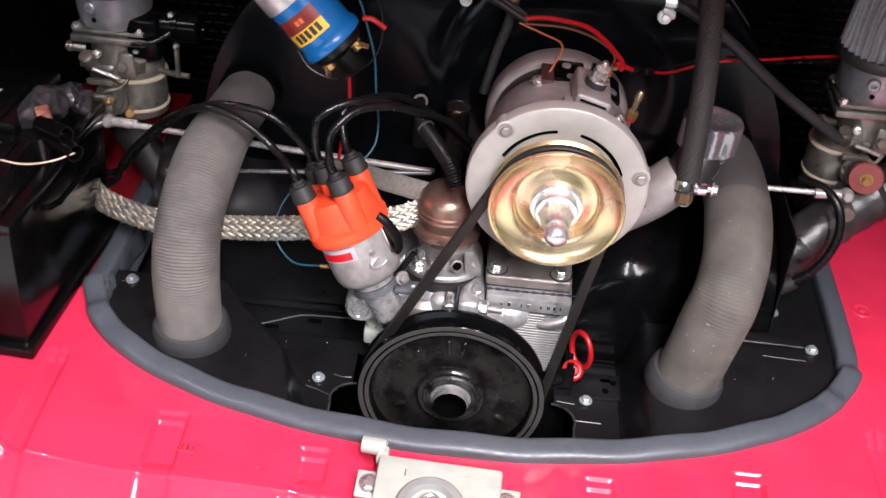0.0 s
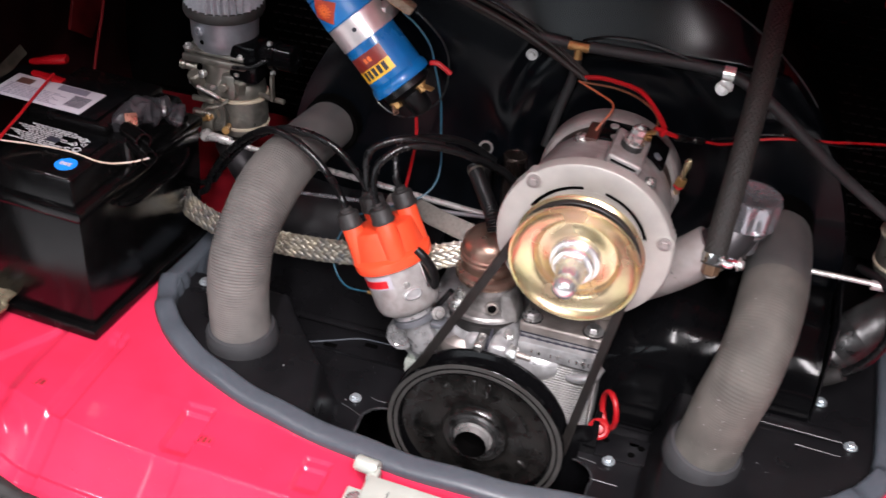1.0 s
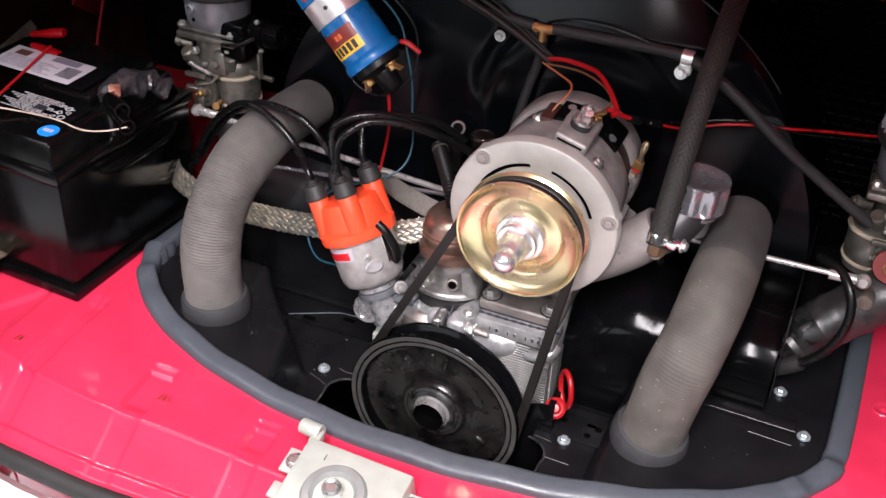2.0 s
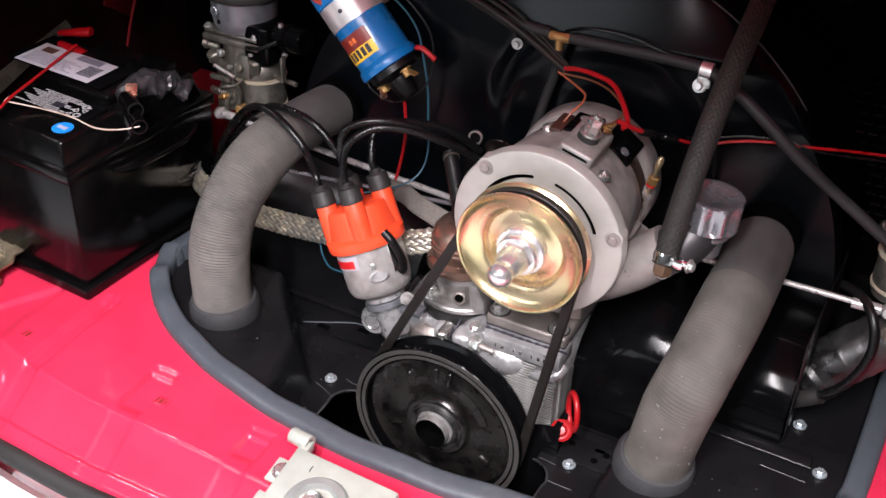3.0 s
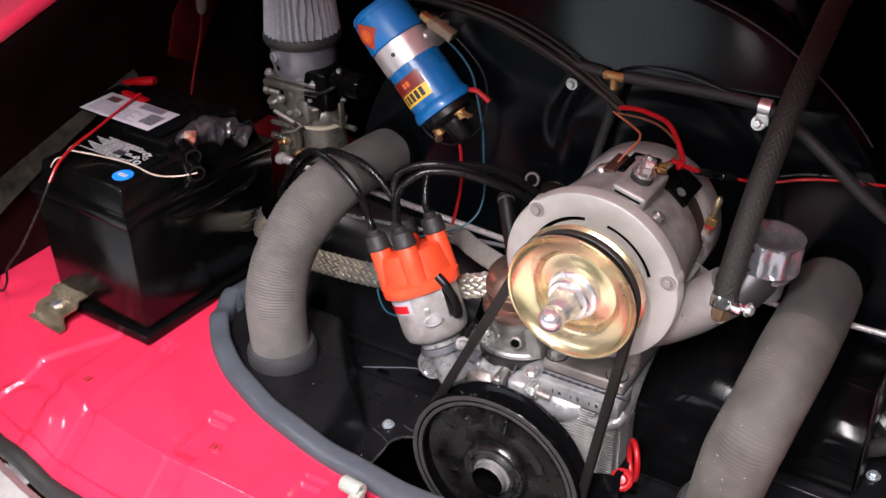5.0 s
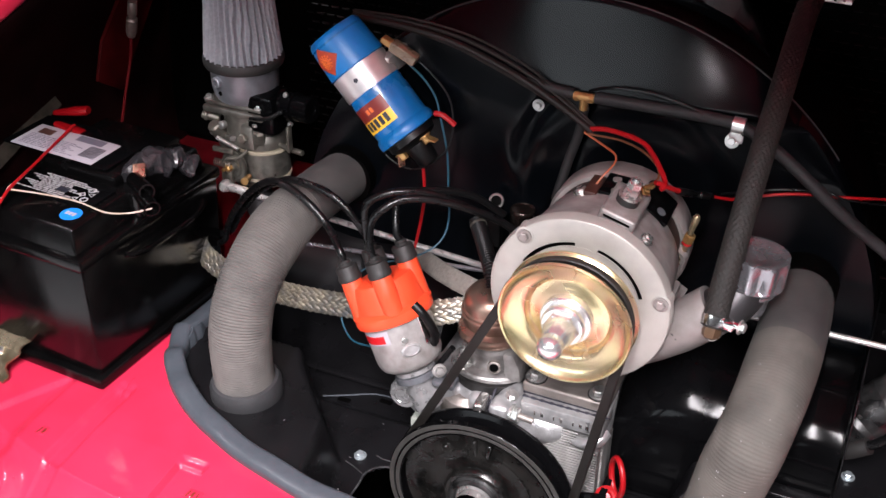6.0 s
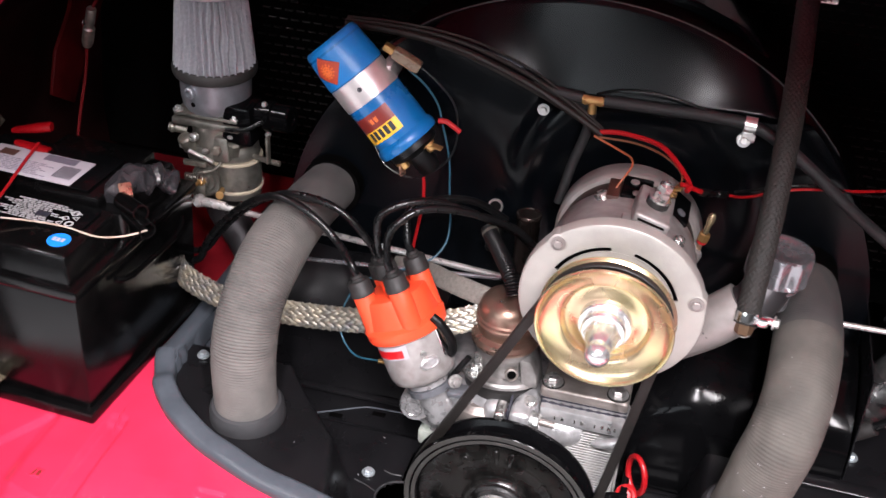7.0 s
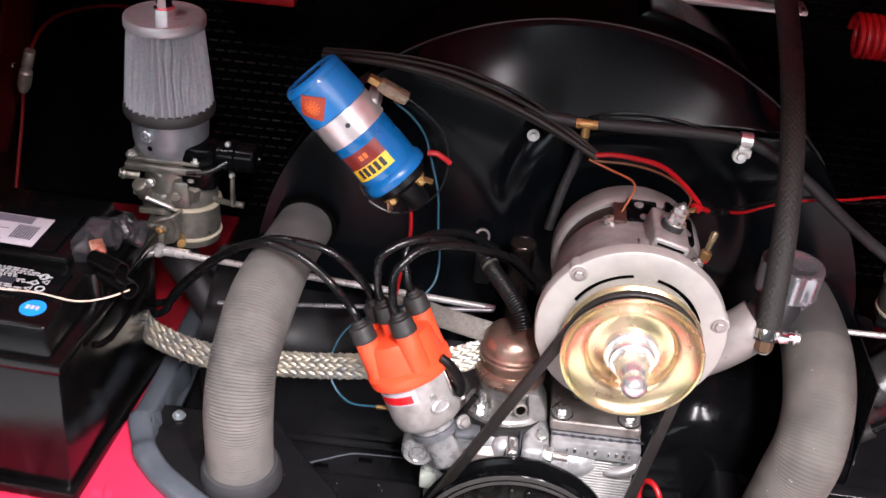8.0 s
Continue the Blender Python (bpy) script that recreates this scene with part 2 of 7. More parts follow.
PLASTER = material("grey_garage_paint", (0.2, 0.2, 0.2), 0.7, 0, 0.06, 8, 0.1, 80)

# ---- building helpers ----


def thing(name, at, label, category, group="", kind=""):
    ob = new(name)
    ob.empty_display_size = 0.02
    ob.location = at
    return tagged(ob, label, category, group, kind)


def part(name, bm, mat, parent=None, label="", smooth=35):
    bmesh.ops.recalc_face_normals(bm, faces=bm.faces[:])
    me = bpy.data.meshes.new(name)
    bm.to_mesh(me)
    bm.free()
    me.materials.append(mat)
    if smooth:
        me.polygons.foreach_set("use_smooth", [True] * len(me.polygons))
        me.set_sharp_from_angle(angle=radians(smooth))
    ob = new(name, me)
    if parent:
        ob.parent = parent
        if parent.type == "EMPTY":
            ob.matrix_parent_inverse = Matrix.Translation(-Vector(parent.location))
    return tagged(ob, label) if label else ob


def frame_of(axis):
    """A rotation whose z is axis."""
    return Vector(axis).normalized().to_track_quat("Z", "Y").to_matrix()


def lathe(profile, at=(0, 0, 0), axis=(0, 0, 1), segs=48, close=False, bm=None, lobes=None):
    """profile: (radius, height) pairs, turned about axis through at. lobes(angle, radius, height) -> radius."""
    bm = bm or bmesh.new()
    rot, at = frame_of(axis), Vector(at)
    rings = []
    for r, h in profile:
        if r < 1e-6:
            rings.append([bm.verts.new(at + rot @ Vector((0, 0, h)))])
            continue
        ring = []
        for i in range(segs):
            a = 2 * math.pi * i / segs
            rr = lobes(a, r, h) if lobes else r
            ring.append(bm.verts.new(at + rot @ Vector((rr * math.cos(a), rr * math.sin(a), h))))
        rings.append(ring)
    pairs = list(zip(rings, rings[1:])) + ([(rings[-1], rings[0])] if close else [])
    for p, q in pairs:
        for i in range(segs):
            k = (i + 1) % segs
            if len(p) == 1 and len(q) == 1:
                continue
            if len(p) == 1:
                bm.faces.new((p[0], q[i], q[k]))
            elif len(q) == 1:
                bm.faces.new((p[i], q[0], p[k]))
            else:
                bm.faces.new((p[i], p[k], q[k], q[i]))
    return bm


def spline(points, step=0.004):
    """Catmull-Rom through points, sampled about every step."""
    pts = [Vector(p) for p in points]
    pts = [2 * pts[0] - pts[1]] + pts + [2 * pts[-1] - pts[-2]]
    out = []
    for a, b, c, d in zip(pts, pts[1:], pts[2:], pts[3:]):
        n = max(2, int((c - b).length / step))
        for i in range(n):
            t = i / n
            out.append(0.5 * (2 * b + (c - a) * t + (2 * a - 5 * b + 4 * c - d) * t * t + (3 * b - a - 3 * c + d) * t ** 3))
    out.append(pts[-2])
    return out


def even(path, step_):
    """The same line with points at equal steps."""
    out, left = [path[0]], step_
    for a, b in zip(path, path[1:]):
        d = (b - a).length
        while d >= left:
            a = a.lerp(b, left / d)
            out.append(a)
            d, left = (b - a).length, step_
        left -= d
    return out


def tube(points, radius, segs=10, step=0.005, smooth=True, bm=None, caps=True, flat=1.0):
    """A round tube along points; radius may be a function of (fraction, index)."""
    bm = bm or bmesh.new()
    path = spline(points, step) if smooth else [Vector(p) for p in points]
    n = len(path)
    tangent = (path[1] - path[0]).normalized()
    side = tangent.orthogonal().normalized()
    rings = []
    for i, p in enumerate(path):
        t = (path[min(i + 1, n - 1)] - path[max(i - 1, 0)]).normalized()
        side = (side - t * side.dot(t)).normalized()
        other = t.cross(side)
        r = radius(i / (n - 1), i) if callable(radius) else radius
        rings.append([bm.verts.new(p + r * (math.cos(2 * math.pi * k / segs) * side + flat * math.sin(2 * math.pi * k / segs) * other)) for k in range(segs)])
    for p, q in zip(rings, rings[1:]):
        for k in range(segs):
            bm.faces.new((p[k], p[(k + 1) % segs], q[(k + 1) % segs], q[k]))
    if caps:
        bm.faces.new(rings[0])
        bm.faces.new(rings[-1][::-1])
    return bm


def box(x0, y0, z0, x1, y1, z1, bevel=0.001, m=None, bm=None, segs=2, taper=0.0):
    """A bevelled box; taper shrinks its top by that much on each side."""
    b2 = bmesh.new()
    bmesh.ops.create_cube(b2, size=1)
    for v in b2.verts:
        top = v.co.z > 0
        v.co = Vector(((x0 + x1) / 2 + v.co.x * (x1 - x0 - (2 * taper if top else 0)), (y0 + y1) / 2 + v.co.y * (y1 - y0 - (2 * taper if top else 0)), (z0 + z1) / 2 + v.co.z * (z1 - z0)))
    if bevel:
        bmesh.ops.bevel(b2, geom=b2.edges[:], offset=bevel, segments=segs, affect="EDGES", profile=0.5)
    if m:
        b2.transform(m)
    return merge(bm, b2)


def merge(bm, other):
    if bm is None:
        return other
    me = bpy.data.meshes.new("merge")
    other.to_mesh(me)
    other.free()
    bm.from_mesh(me)
    bpy.data.meshes.remove(me)
    return bm


def prism(outline, y0, y1, bevel=0.0, m=None, bm=None):
    """An (x, z) outline, pushed from y0 to y1."""
    b2 = bmesh.new()
    front = [b2.verts.new((x, y0, z)) for x, z in outline]
    back = [b2.verts.new((x, y1, z)) for x, z in outline]
    b2.faces.new(front)
    b2.faces.new(back[::-1])
    for i in range(len(front)):
        k = (i + 1) % len(front)
        b2.faces.new((front[k], front[i], back[i], back[k]))
    if bevel:
        bmesh.ops.bevel(b2, geom=b2.edges[:], offset=bevel, segments=2, affect="EDGES", profile=0.5)
    if m:
        b2.transform(m)
    return merge(bm, b2)


def sector(r0, r1, a0, a1, h0, h1, at, axis, bm=None, steps=24):
    """A solid piece of a ring between two angles (degrees)."""
    bm = bm or bmesh.new()
    rot, at = frame_of(axis), Vector(at)
    cols = []
    for i in range(steps + 1):
        a = radians(a0 + (a1 - a0) * i / steps)
        cols.append([bm.verts.new(at + rot @ Vector((r * math.cos(a), r * math.sin(a), h))) for r, h in ((r0, h0), (r1, h0), (r1, h1), (r0, h1))])
    for p, q in zip(cols, cols[1:]):
        for k in range(4):
            bm.faces.new((p[k], p[(k + 1) % 4], q[(k + 1) % 4], q[k]))
    bm.faces.new(cols[0])
    bm.faces.new(cols[-1][::-1])
    return bm


def hex_bolt(parent, at, axis, r=0.0065, mat=None, name="bolt", h=0.005, slot=False):
    """A hexagon head on a round washer."""
    bm = lathe([(0, 0), (r * 1.45, 0), (r * 1.45, 0.0014), (r * 0.9, 0.0015)], at, axis, 20)
    lathe([(r * 0.98, 0.0012), (r, h * 0.85), (r * 0.82, h), (0, h * 1.02)], at, axis, 6, bm=bm)
    return part(name, bm, mat or ZINC, parent, smooth=25)


def thicken(bm, t):
    """Give an open sheet a second face, t below, and closed rims."""
    bm.normal_update()
    faces, rim = bm.faces[:], [e for e in bm.edges if len(e.link_faces) == 1]
    low = {v: bm.verts.new(v.co - v.normal * t) for v in bm.verts[:]}
    for f in faces:
        bm.faces.new([low[v] for v in reversed(f.verts)])
    for e in rim:
        a, b = e.verts
        bm.faces.new((a, b, low[b], low[a]))
    return bm


def moved(bm, m):
    bm.transform(m)
    return bm


def step(x, a, b):
    f = max(0.0, min(1.0, (x - a) / (b - a)))
    return f * f * (3 - 2 * f)


X0 = 0.01  # the middle of the engine bay opening


def opening_y(x):
    """The rear edge of the engine bay opening, half an ellipse."""
    u = min(1.0, abs(x - X0) / 0.368)
    return 0.06 - 0.173 * math.sqrt(1 - u * u)


# ---- garage ----


def garage():
    floor = bmesh.new()
    box(-4, -4, -0.1, 4, 5, 0, 0, bm=floor)
    tagged(part("floor", floor, CONCRETE, smooth=0), "pale painted concrete garage floor", "floor", kind="structure")
    for name, b in (("wall_south", (-4, -4.15, 0, 4, -4, 2.7)), ("wall_north", (-4, 5, 0, 4, 5.15, 2.7)), ("wall_west", (-4.15, -4.15, 0, -4, 5.15, 2.7)), ("wall_east", (4, -4.15, 0, 4.15, 5.15, 2.7))):
        tagged(part(name, box(*b, 0), PLASTER, smooth=0), "plain grey painted garage wall", "wall", kind="structure")
    tagged(part("ceiling", box(-4.15, -4.15, 2.7, 4.15, 5.15, 2.8, 0), PLASTER, smooth=0), "plain grey garage ceiling", "ceiling", kind="structure")


garage()

# ---- car body round the engine bay ----


def car_body():
    car = thing("car_body", (0, 0, 0.3), "bright red rear body of an old car, engine lid open", "car")
    # the deck: flat round the opening, a crease, then a slope down to the rear edge, with pressed ribs
    bm = bmesh.new()
    xs = sorted(set([round(-0.7 + 0.002 * i, 4) for i in range(711)] + [X0 - 0.368, X0 + 0.368]))
    # pressed channels: middle, half width, where they begin
    ribs = [(-0.356, 0.0085, -0.036), (-0.235, 0.0125, -0.098), (-0.109, 0.0115, -0.121), (0.129, 0.0115, -0.121), (0.255, 0.0125, -0.098), (0.376, 0.0085, -0.036)]

    def crease_y(x):
        return -0.1665 - 0.008 * math.exp(-((x - X0) / 0.12) ** 2) + 0.9 * max(0, abs(x - X0) - 0.25) ** 2

    def bump(x, y):
        h = 0.0
        for rx, half, end in ribs:
            if abs(x - rx) > half + 0.004:
                continue
            start = 0.5 * step(end - y, 0.0, 0.0035) + 0.5 * step(end - 0.009 - y, 0.0, 0.0035)
            h = max(h, (0.0056 - 0.0042 * step(-0.15 - y, 0.0, 0.012)) * start * step(half + 0.0025 - abs(x - rx), 0.0, 0.004))
        # a broad swelling in the outer corners, with a soft fold before it
        for sx in (-1, 1):
            d = math.hypot((x - X0 - sx * 0.455) / 0.062, (y + 0.19) / 0.042)
            h -= 0.009 * step(1.25 - d, 0.0, 0.45)
            fold = (y + 0.05) - 1.76 * (abs(x - X0) - 0.427) * -1
            h += 0.0025 * step(-fold, 0.0, 0.006) * step(abs(x - X0), 0.415, 0.43)
        return -h

    def height(x, y):
        low = max(0.0, crease_y(x) - y)
        drop = 0.62 * low + 0.003 * (1 - math.exp(-low * 300))
        flange = 0.0035 * step(rear_edge(x) + 0.013 - y, 0.0, 0.005)
        return 0.4465 - drop - 0.0035 * max(0, -0.1 - y) / 0.06 + bump(x, y) + flange

    def rear_edge(x):
        return -0.2185 + 0.6 * max(0, abs(x - X0) - 0.25) ** 2

    cols = []
    for side in (-1, 0, 1):
        run = [x for x in xs if (x <= X0 - 0.368 if side < 0 else x >= X0 + 0.368 if side > 0 else X0 - 0.368 <= x <= X0 + 0.368)]
        for x in run:
            top = opening_y(x) if side == 0 else 0.12 if side < 0 else 0.36
            bot = rear_edge(x)
            n = 150
            col = [bm.verts.new((x, top, 0.425))] if side == 0 else [bm.verts.new((x, top, height(x, top) - 0.0001))]
            for i in range(n + 1):
                f = (i / n)
                y = top + (bot - top) * (f if side == 0 else 1 - (1 - f) ** 1.7)
                col.append(bm.verts.new((x, y, height(x, y))))
            col.append(bm.verts.new((x, bot - 0.004, height(x, bot) - 0.012)))
            col.append(bm.verts.new((x, bot + 0.004, height(x, bot) - 0.03)))
            col.append(bm.verts.new((x, bot + 0.02, 0.2)))
            cols.append((side, col))
    for (s, p), (s2, q) in zip(cols, cols[1:]):
        if s != s2:
            continue
        for a, b, c, d in zip(p, p[1:], q[1:], q):
            bm.faces.new((a, b, c, d))
    deck = part("rear_deck", bm, RED, car, "glossy red pressed steel deck with ribs and a crease", smooth=50)
    # rough specks in the paint towards the rear edge
    rng = random.Random(8)
    verts, faces = [], []
    for i in range(420):
        x = rng.uniform(-0.6, 0.6)
        y = rear_edge(x) + 0.004 + abs(rng.gauss(0, 0.022))
        z, q, k = height(x, y) - 0.0002, rng.choice((0.0005, 0.0006, 0.0009, 0.0013)), len(verts)
        verts += [(x - q, y - q, z), (x + q, y - q * 0.6, z), (x + q * 0.7, y + q, z), (x - q * 0.8, y + q * 0.8, z), (x, y, z + q * 0.8)]
        faces += [(k, k + 1, k + 4), (k + 1, k + 2, k + 4), (k + 2, k + 3, k + 4), (k + 3, k, k + 4)]
    me = bpy.data.meshes.new("paint_speck")
    me.from_pydata(verts, [], faces)
    me.materials.append(RED)
    speck = new("paint_speck", me)
    speck.parent = car
    speck.matrix_parent_inverse = Matrix.Translation(-Vector(car.location))
    tagged(speck, kind="stuff")
    # pierced slots with worn edges
    for x, y, wide in ((-0.389, -0.124, 0.6), (-0.213, -0.136, 1.0), (0.233, -0.136, 1.0), (0.402, -0.124, 0.6)):
        z = height(x, y)
        part("pressed_pad", box(x - 0.0075 * wide, y - 0.006, z - 0.0018, x + 0.0075 * wide, y + 0.0055, z + 0.0005, 0.0005), RED, deck)
        for k in range(3 if wide > 0.8 else 2):
            w = 0.0014 * (1 + (k % 2))
            xx = x - 0.0055 * wide + 0.0045 * k
            turn = Matrix.Translation((xx, y + 0.0008 * (k - 1), z)) @ Matrix.Rotation(radians(-12 + 9 * k), 4, "Z")
            part("slot", box(-w / 2, -0.0042, -0.0004, w / 2, 0.0035 - 0.001 * k, 0.0008, 0, m=turn), MAROON, deck, "dark torn edge of a punched slot", smooth=0)
            part("burr", box(-0.004, -0.005, 0, 0.002, -0.0041, 0.001, 0.0002, m=turn), RED, deck, smooth=0)
    # a round pressed dimple on the far side of the deck
    part("dimple", lathe([(0.0115, -0.0004), (0.0105, 0.0008), (0.0085, 0.001), (0.0065, 0.0002), (0.004, -0.0003), (0.002, 0.0012), (0, 0.0016)], (0.403, 0.142, height(0.403, 0.142)), (0, 0, 1), 32), RED, deck)
    for s in (-1, 1):
        # ledge colours hold the shade below the carburettors
        part("inner_ledge", box(min(X0 + s * 0.368, X0 + s * 0.7), 0.12 if s < 0 else 0.36, 0.43, max(X0 + s * 0.368, X0 + s * 0.7), 0.44, 0.446, 0.001), SHADED_RED if s < 0 else DEEP_SHADED_RED, car, "red ledge inside the bay, darkened for shade")
    # rubber strip along the rear edge, for the lid
    pts = [(x, rear_edge(x) - 0.007, height(x, rear_edge(x)) - 0.012) for x in [-0.72 + 0.04 * i for i in range(37)]]
    part("lid_seal", tube(pts, 0.0095, 12, 0.02), RUBBER_DARK, car, "dark rubber strip along the rear edge")
    # side walls, firewall, mat
    for s in (-1, 1):
        bm = bmesh.new()
        rows = [(0.635, 0.2, 0), (0.625, 0.44, 0), (0.63, 0.52, 0), (0.615, 0.62, 0.12), (0.575, 0.7, 0.2), (0.525, 0.752, 0.25), (0.512, 0.758, 0.25)]
        grid = [[bm.verts.new((X0 + s * xx, -0.24 + 0.68 * k / 12, zz + g * (-0.23 + 0.68 * k / 12))) for k in range(13)] for xx, zz, g in rows]
        for p, q in zip(grid, grid[1:]):
            for k in range(12):
                bm.faces.new((p[k], p[k + 1], q[k + 1], q[k]))
        thicken(bm, 0.003)
        part("side_panel", bm, DEEP_SHADED_RED, car, "inner side panel, its red darkened for the shade of the bay", smooth=60)
        edge = [(X0 + s * 0.515, -0.24 + 0.0566 * k, 0.772 + 0.25 * (-0.24 + 0.0566 * k)) for k in range(13)]
        part("opening_edge", tube(edge, 0.009, 12, 0.03), RED, car, "glossy red rolled edge of the lid opening")
        bm = bmesh.new()
        rows = [(0.518, 0.776, 0.25), (0.56, 0.77, 0.25), (0.64, 0.74, 0.2), (0.7, 0.66, 0.1), (0.72, 0.5, 0), (0.72, 0.2, 0)]
        grid = [[bm.verts.new((X0 + s * xx, -0.24 + 0.68 * k / 12, zz + g * (-0.23 + 0.68 * k / 12))) for k in range(13)] for xx, zz, g in rows]
        for p, q in zip(grid, grid[1:]):
            for k in range(12):
                bm.faces.new((p[k], p[k + 1], q[k + 1], q[k]))
        thicken(bm, 0.003)
        part("rear_quarter", bm, RED, car, "red outer body panel beside the opening", smooth=60)
    bm = bmesh.new()
    rows = [[bm.verts.new((-0.602 - 0.02 * g, -0.16 + 0.36 * k / 24, 0.468 + 0.175 * k / 24 - 0.045 * (k / 24) ** 2 + 0.05 * g * (1 - 0.5 * k / 24))) for k in range(25)] for g in (0, 0.35, 0.7, 1)]
    for p, q in zip(rows, rows[1:]):
        for k in range(24):
            bm.faces.new((p[k], p[k + 1], q[k + 1], q[k]))
    part("inner_arch", thicken(bm, 0.003), ARCH_COAT, car, "mottled grey-brown inner wheel arch", smooth=60)
    part("firewall", box(-0.8, 0.44, 0.2, 0.82, 0.455, 1.06, 0.002), MAT_SHADE, car, "black front bulkhead")
    return car, height, rear_edge


car, deck_z, rear_edge = car_body()


def sound_mat():
    """The mat on the bulkhead: rows of short pressed ridges."""
    bm = box(-0.62, 0.425, 0.46, 0.64, 0.438, 1.0, 0.002)
    rng = random.Random(4)
    verts, faces = [], []
    for r in range(46):
        z = 0.475 + r * 0.0112
        for c in range(90):
            x = -0.615 + c * 0.0139 + (0.007 if r % 2 else 0)
            if x < -0.4:
                continue
            w, h, d = 0.0056, 0.0016, 0.0024 + rng.uniform(-0.0008, 0.0008)
            k = len(verts)
            verts += [(x - w, 0.4255, z - h), (x + w, 0.4255, z - h), (x + w, 0.4255, z + h), (x - w, 0.4255, z + h), (x - w * 0.6, 0.4255 - d, z), (x + w * 0.6, 0.4255 - d, z)]
            faces += [(k, k + 1, k + 5, k + 4), (k + 2, k + 3, k + 4, k + 5), (k, k + 4, k + 3), (k + 1, k + 2, k + 5)]
    mat = part("sound_mat", bm, MAT_SHADE, car, "black ridged sound-deadening mat", smooth=0)
    # relief is a separate, paler mesh so its ridges read as highlights
    me = bpy.data.meshes.new("mat_relief")
    me.from_pydata(verts, [], faces)
    me.materials.append(MAT_GLINT)
    ridges = new("mat_relief", me)
    ridges.parent = mat
    tagged(ridges, kind="stuff")


sound_mat()


def wheels():
    for x in (-0.62, 0.64):
        w = part("wheel", lathe([(0.1, -0.06), (0.2, -0.07), (0.29, -0.08), (0.312, -0.06), (0.315, 0.0), (0.312, 0.06), (0.29, 0.08), (0.2, 0.07), (0.1, 0.06)], (x, 0.75, 0.315), (1, 0, 0), 48), RUBBER_DARK, car, "black road wheel and tyre")
    # added sheet that hides the floor, so the pulley cut-out looks dark
    part("under_shade_sheet", box(-0.37, -0.12, 0.255, 0.39, 0.44, 0.262, 0.001), MAT_SHADE, car, "unseen black sheet added for the shade below the engine")
    part("floor_pan", box(-0.7, 0.455, 0.28, 0.72, 1.2, 0.33, 0.01), MAT_SHADE, car)


wheels()


def engine_lid():
    """The open lid, swung up on its hinges above the bay, out of view; its lip is set to shade the bay."""
    bm = bmesh.new()
    grid = []
    for i in range(13):
        f = i / 12
        y, z = 0.44 - 0.74 * f, 1.08 - 0.005 * f + 0.07 * math.sin(f * 3.1)
        w = 0.6 - 0.12 * f
        grid.append([bm.verts.new((X0 + w * (k / 6 - 1), y, z - 0.06 * (k / 6 - 1) ** 2)) for k in range(13)])
    for p, q in zip(grid, grid[1:]):
        for k in range(12):
            bm.faces.new((p[k], p[k + 1], q[k + 1], q[k]))
    thicken(bm, 0.012)
    part("engine_lid", bm, RED, car, "red engine lid swung open")
    # roof and rear window panel, which shade the front of the bay
    part("cowl", box(-0.75, 0.36, 1.0, 0.77, 0.6, 1.07, 0.012), RED, car, "red body panel in front of the opening")


engine_lid()


def bumper():
    b = thing("rear_bumper", (0, -0.34, 0.33), "chrome plated steel rear bumper below the red deck", "bumper")
    bm = bmesh.new()
    prof = [(-0.02, -0.062), (-0.045, -0.05), (-0.055, -0.02), (-0.055, 0.02), (-0.045, 0.05), (-0.02, 0.062), (-0.01, 0.055), (-0.03, 0.04), (-0.04, 0.0), (-0.03, -0.04), (-0.01, -0.055)]
    rings = []
    for i in range(41):
        x = -0.8 + 0.04 * i
        yy = rear_edge(x) + 0.002
        rings.append([bm.verts.new((x, yy + py, 0.31 + pz)) for py, pz in prof])
    n = len(prof)
    for p, q in zip(rings, rings[1:]):
        for k in range(n):
            bm.faces.new((p[k], p[(k + 1) % n], q[(k + 1) % n], q[k]))
    bm.faces.new(rings[0]); bm.faces.new(rings[-1][::-1])
    part("bumper_bar", bm, SILVER, b)
    for x in (-0.42, 0.42):
        part("bumper_bracket", box(x - 0.02, -0.3, 0.285, x + 0.02, -0.1, 0.335, 0.004), BLACK, b)


bumper()


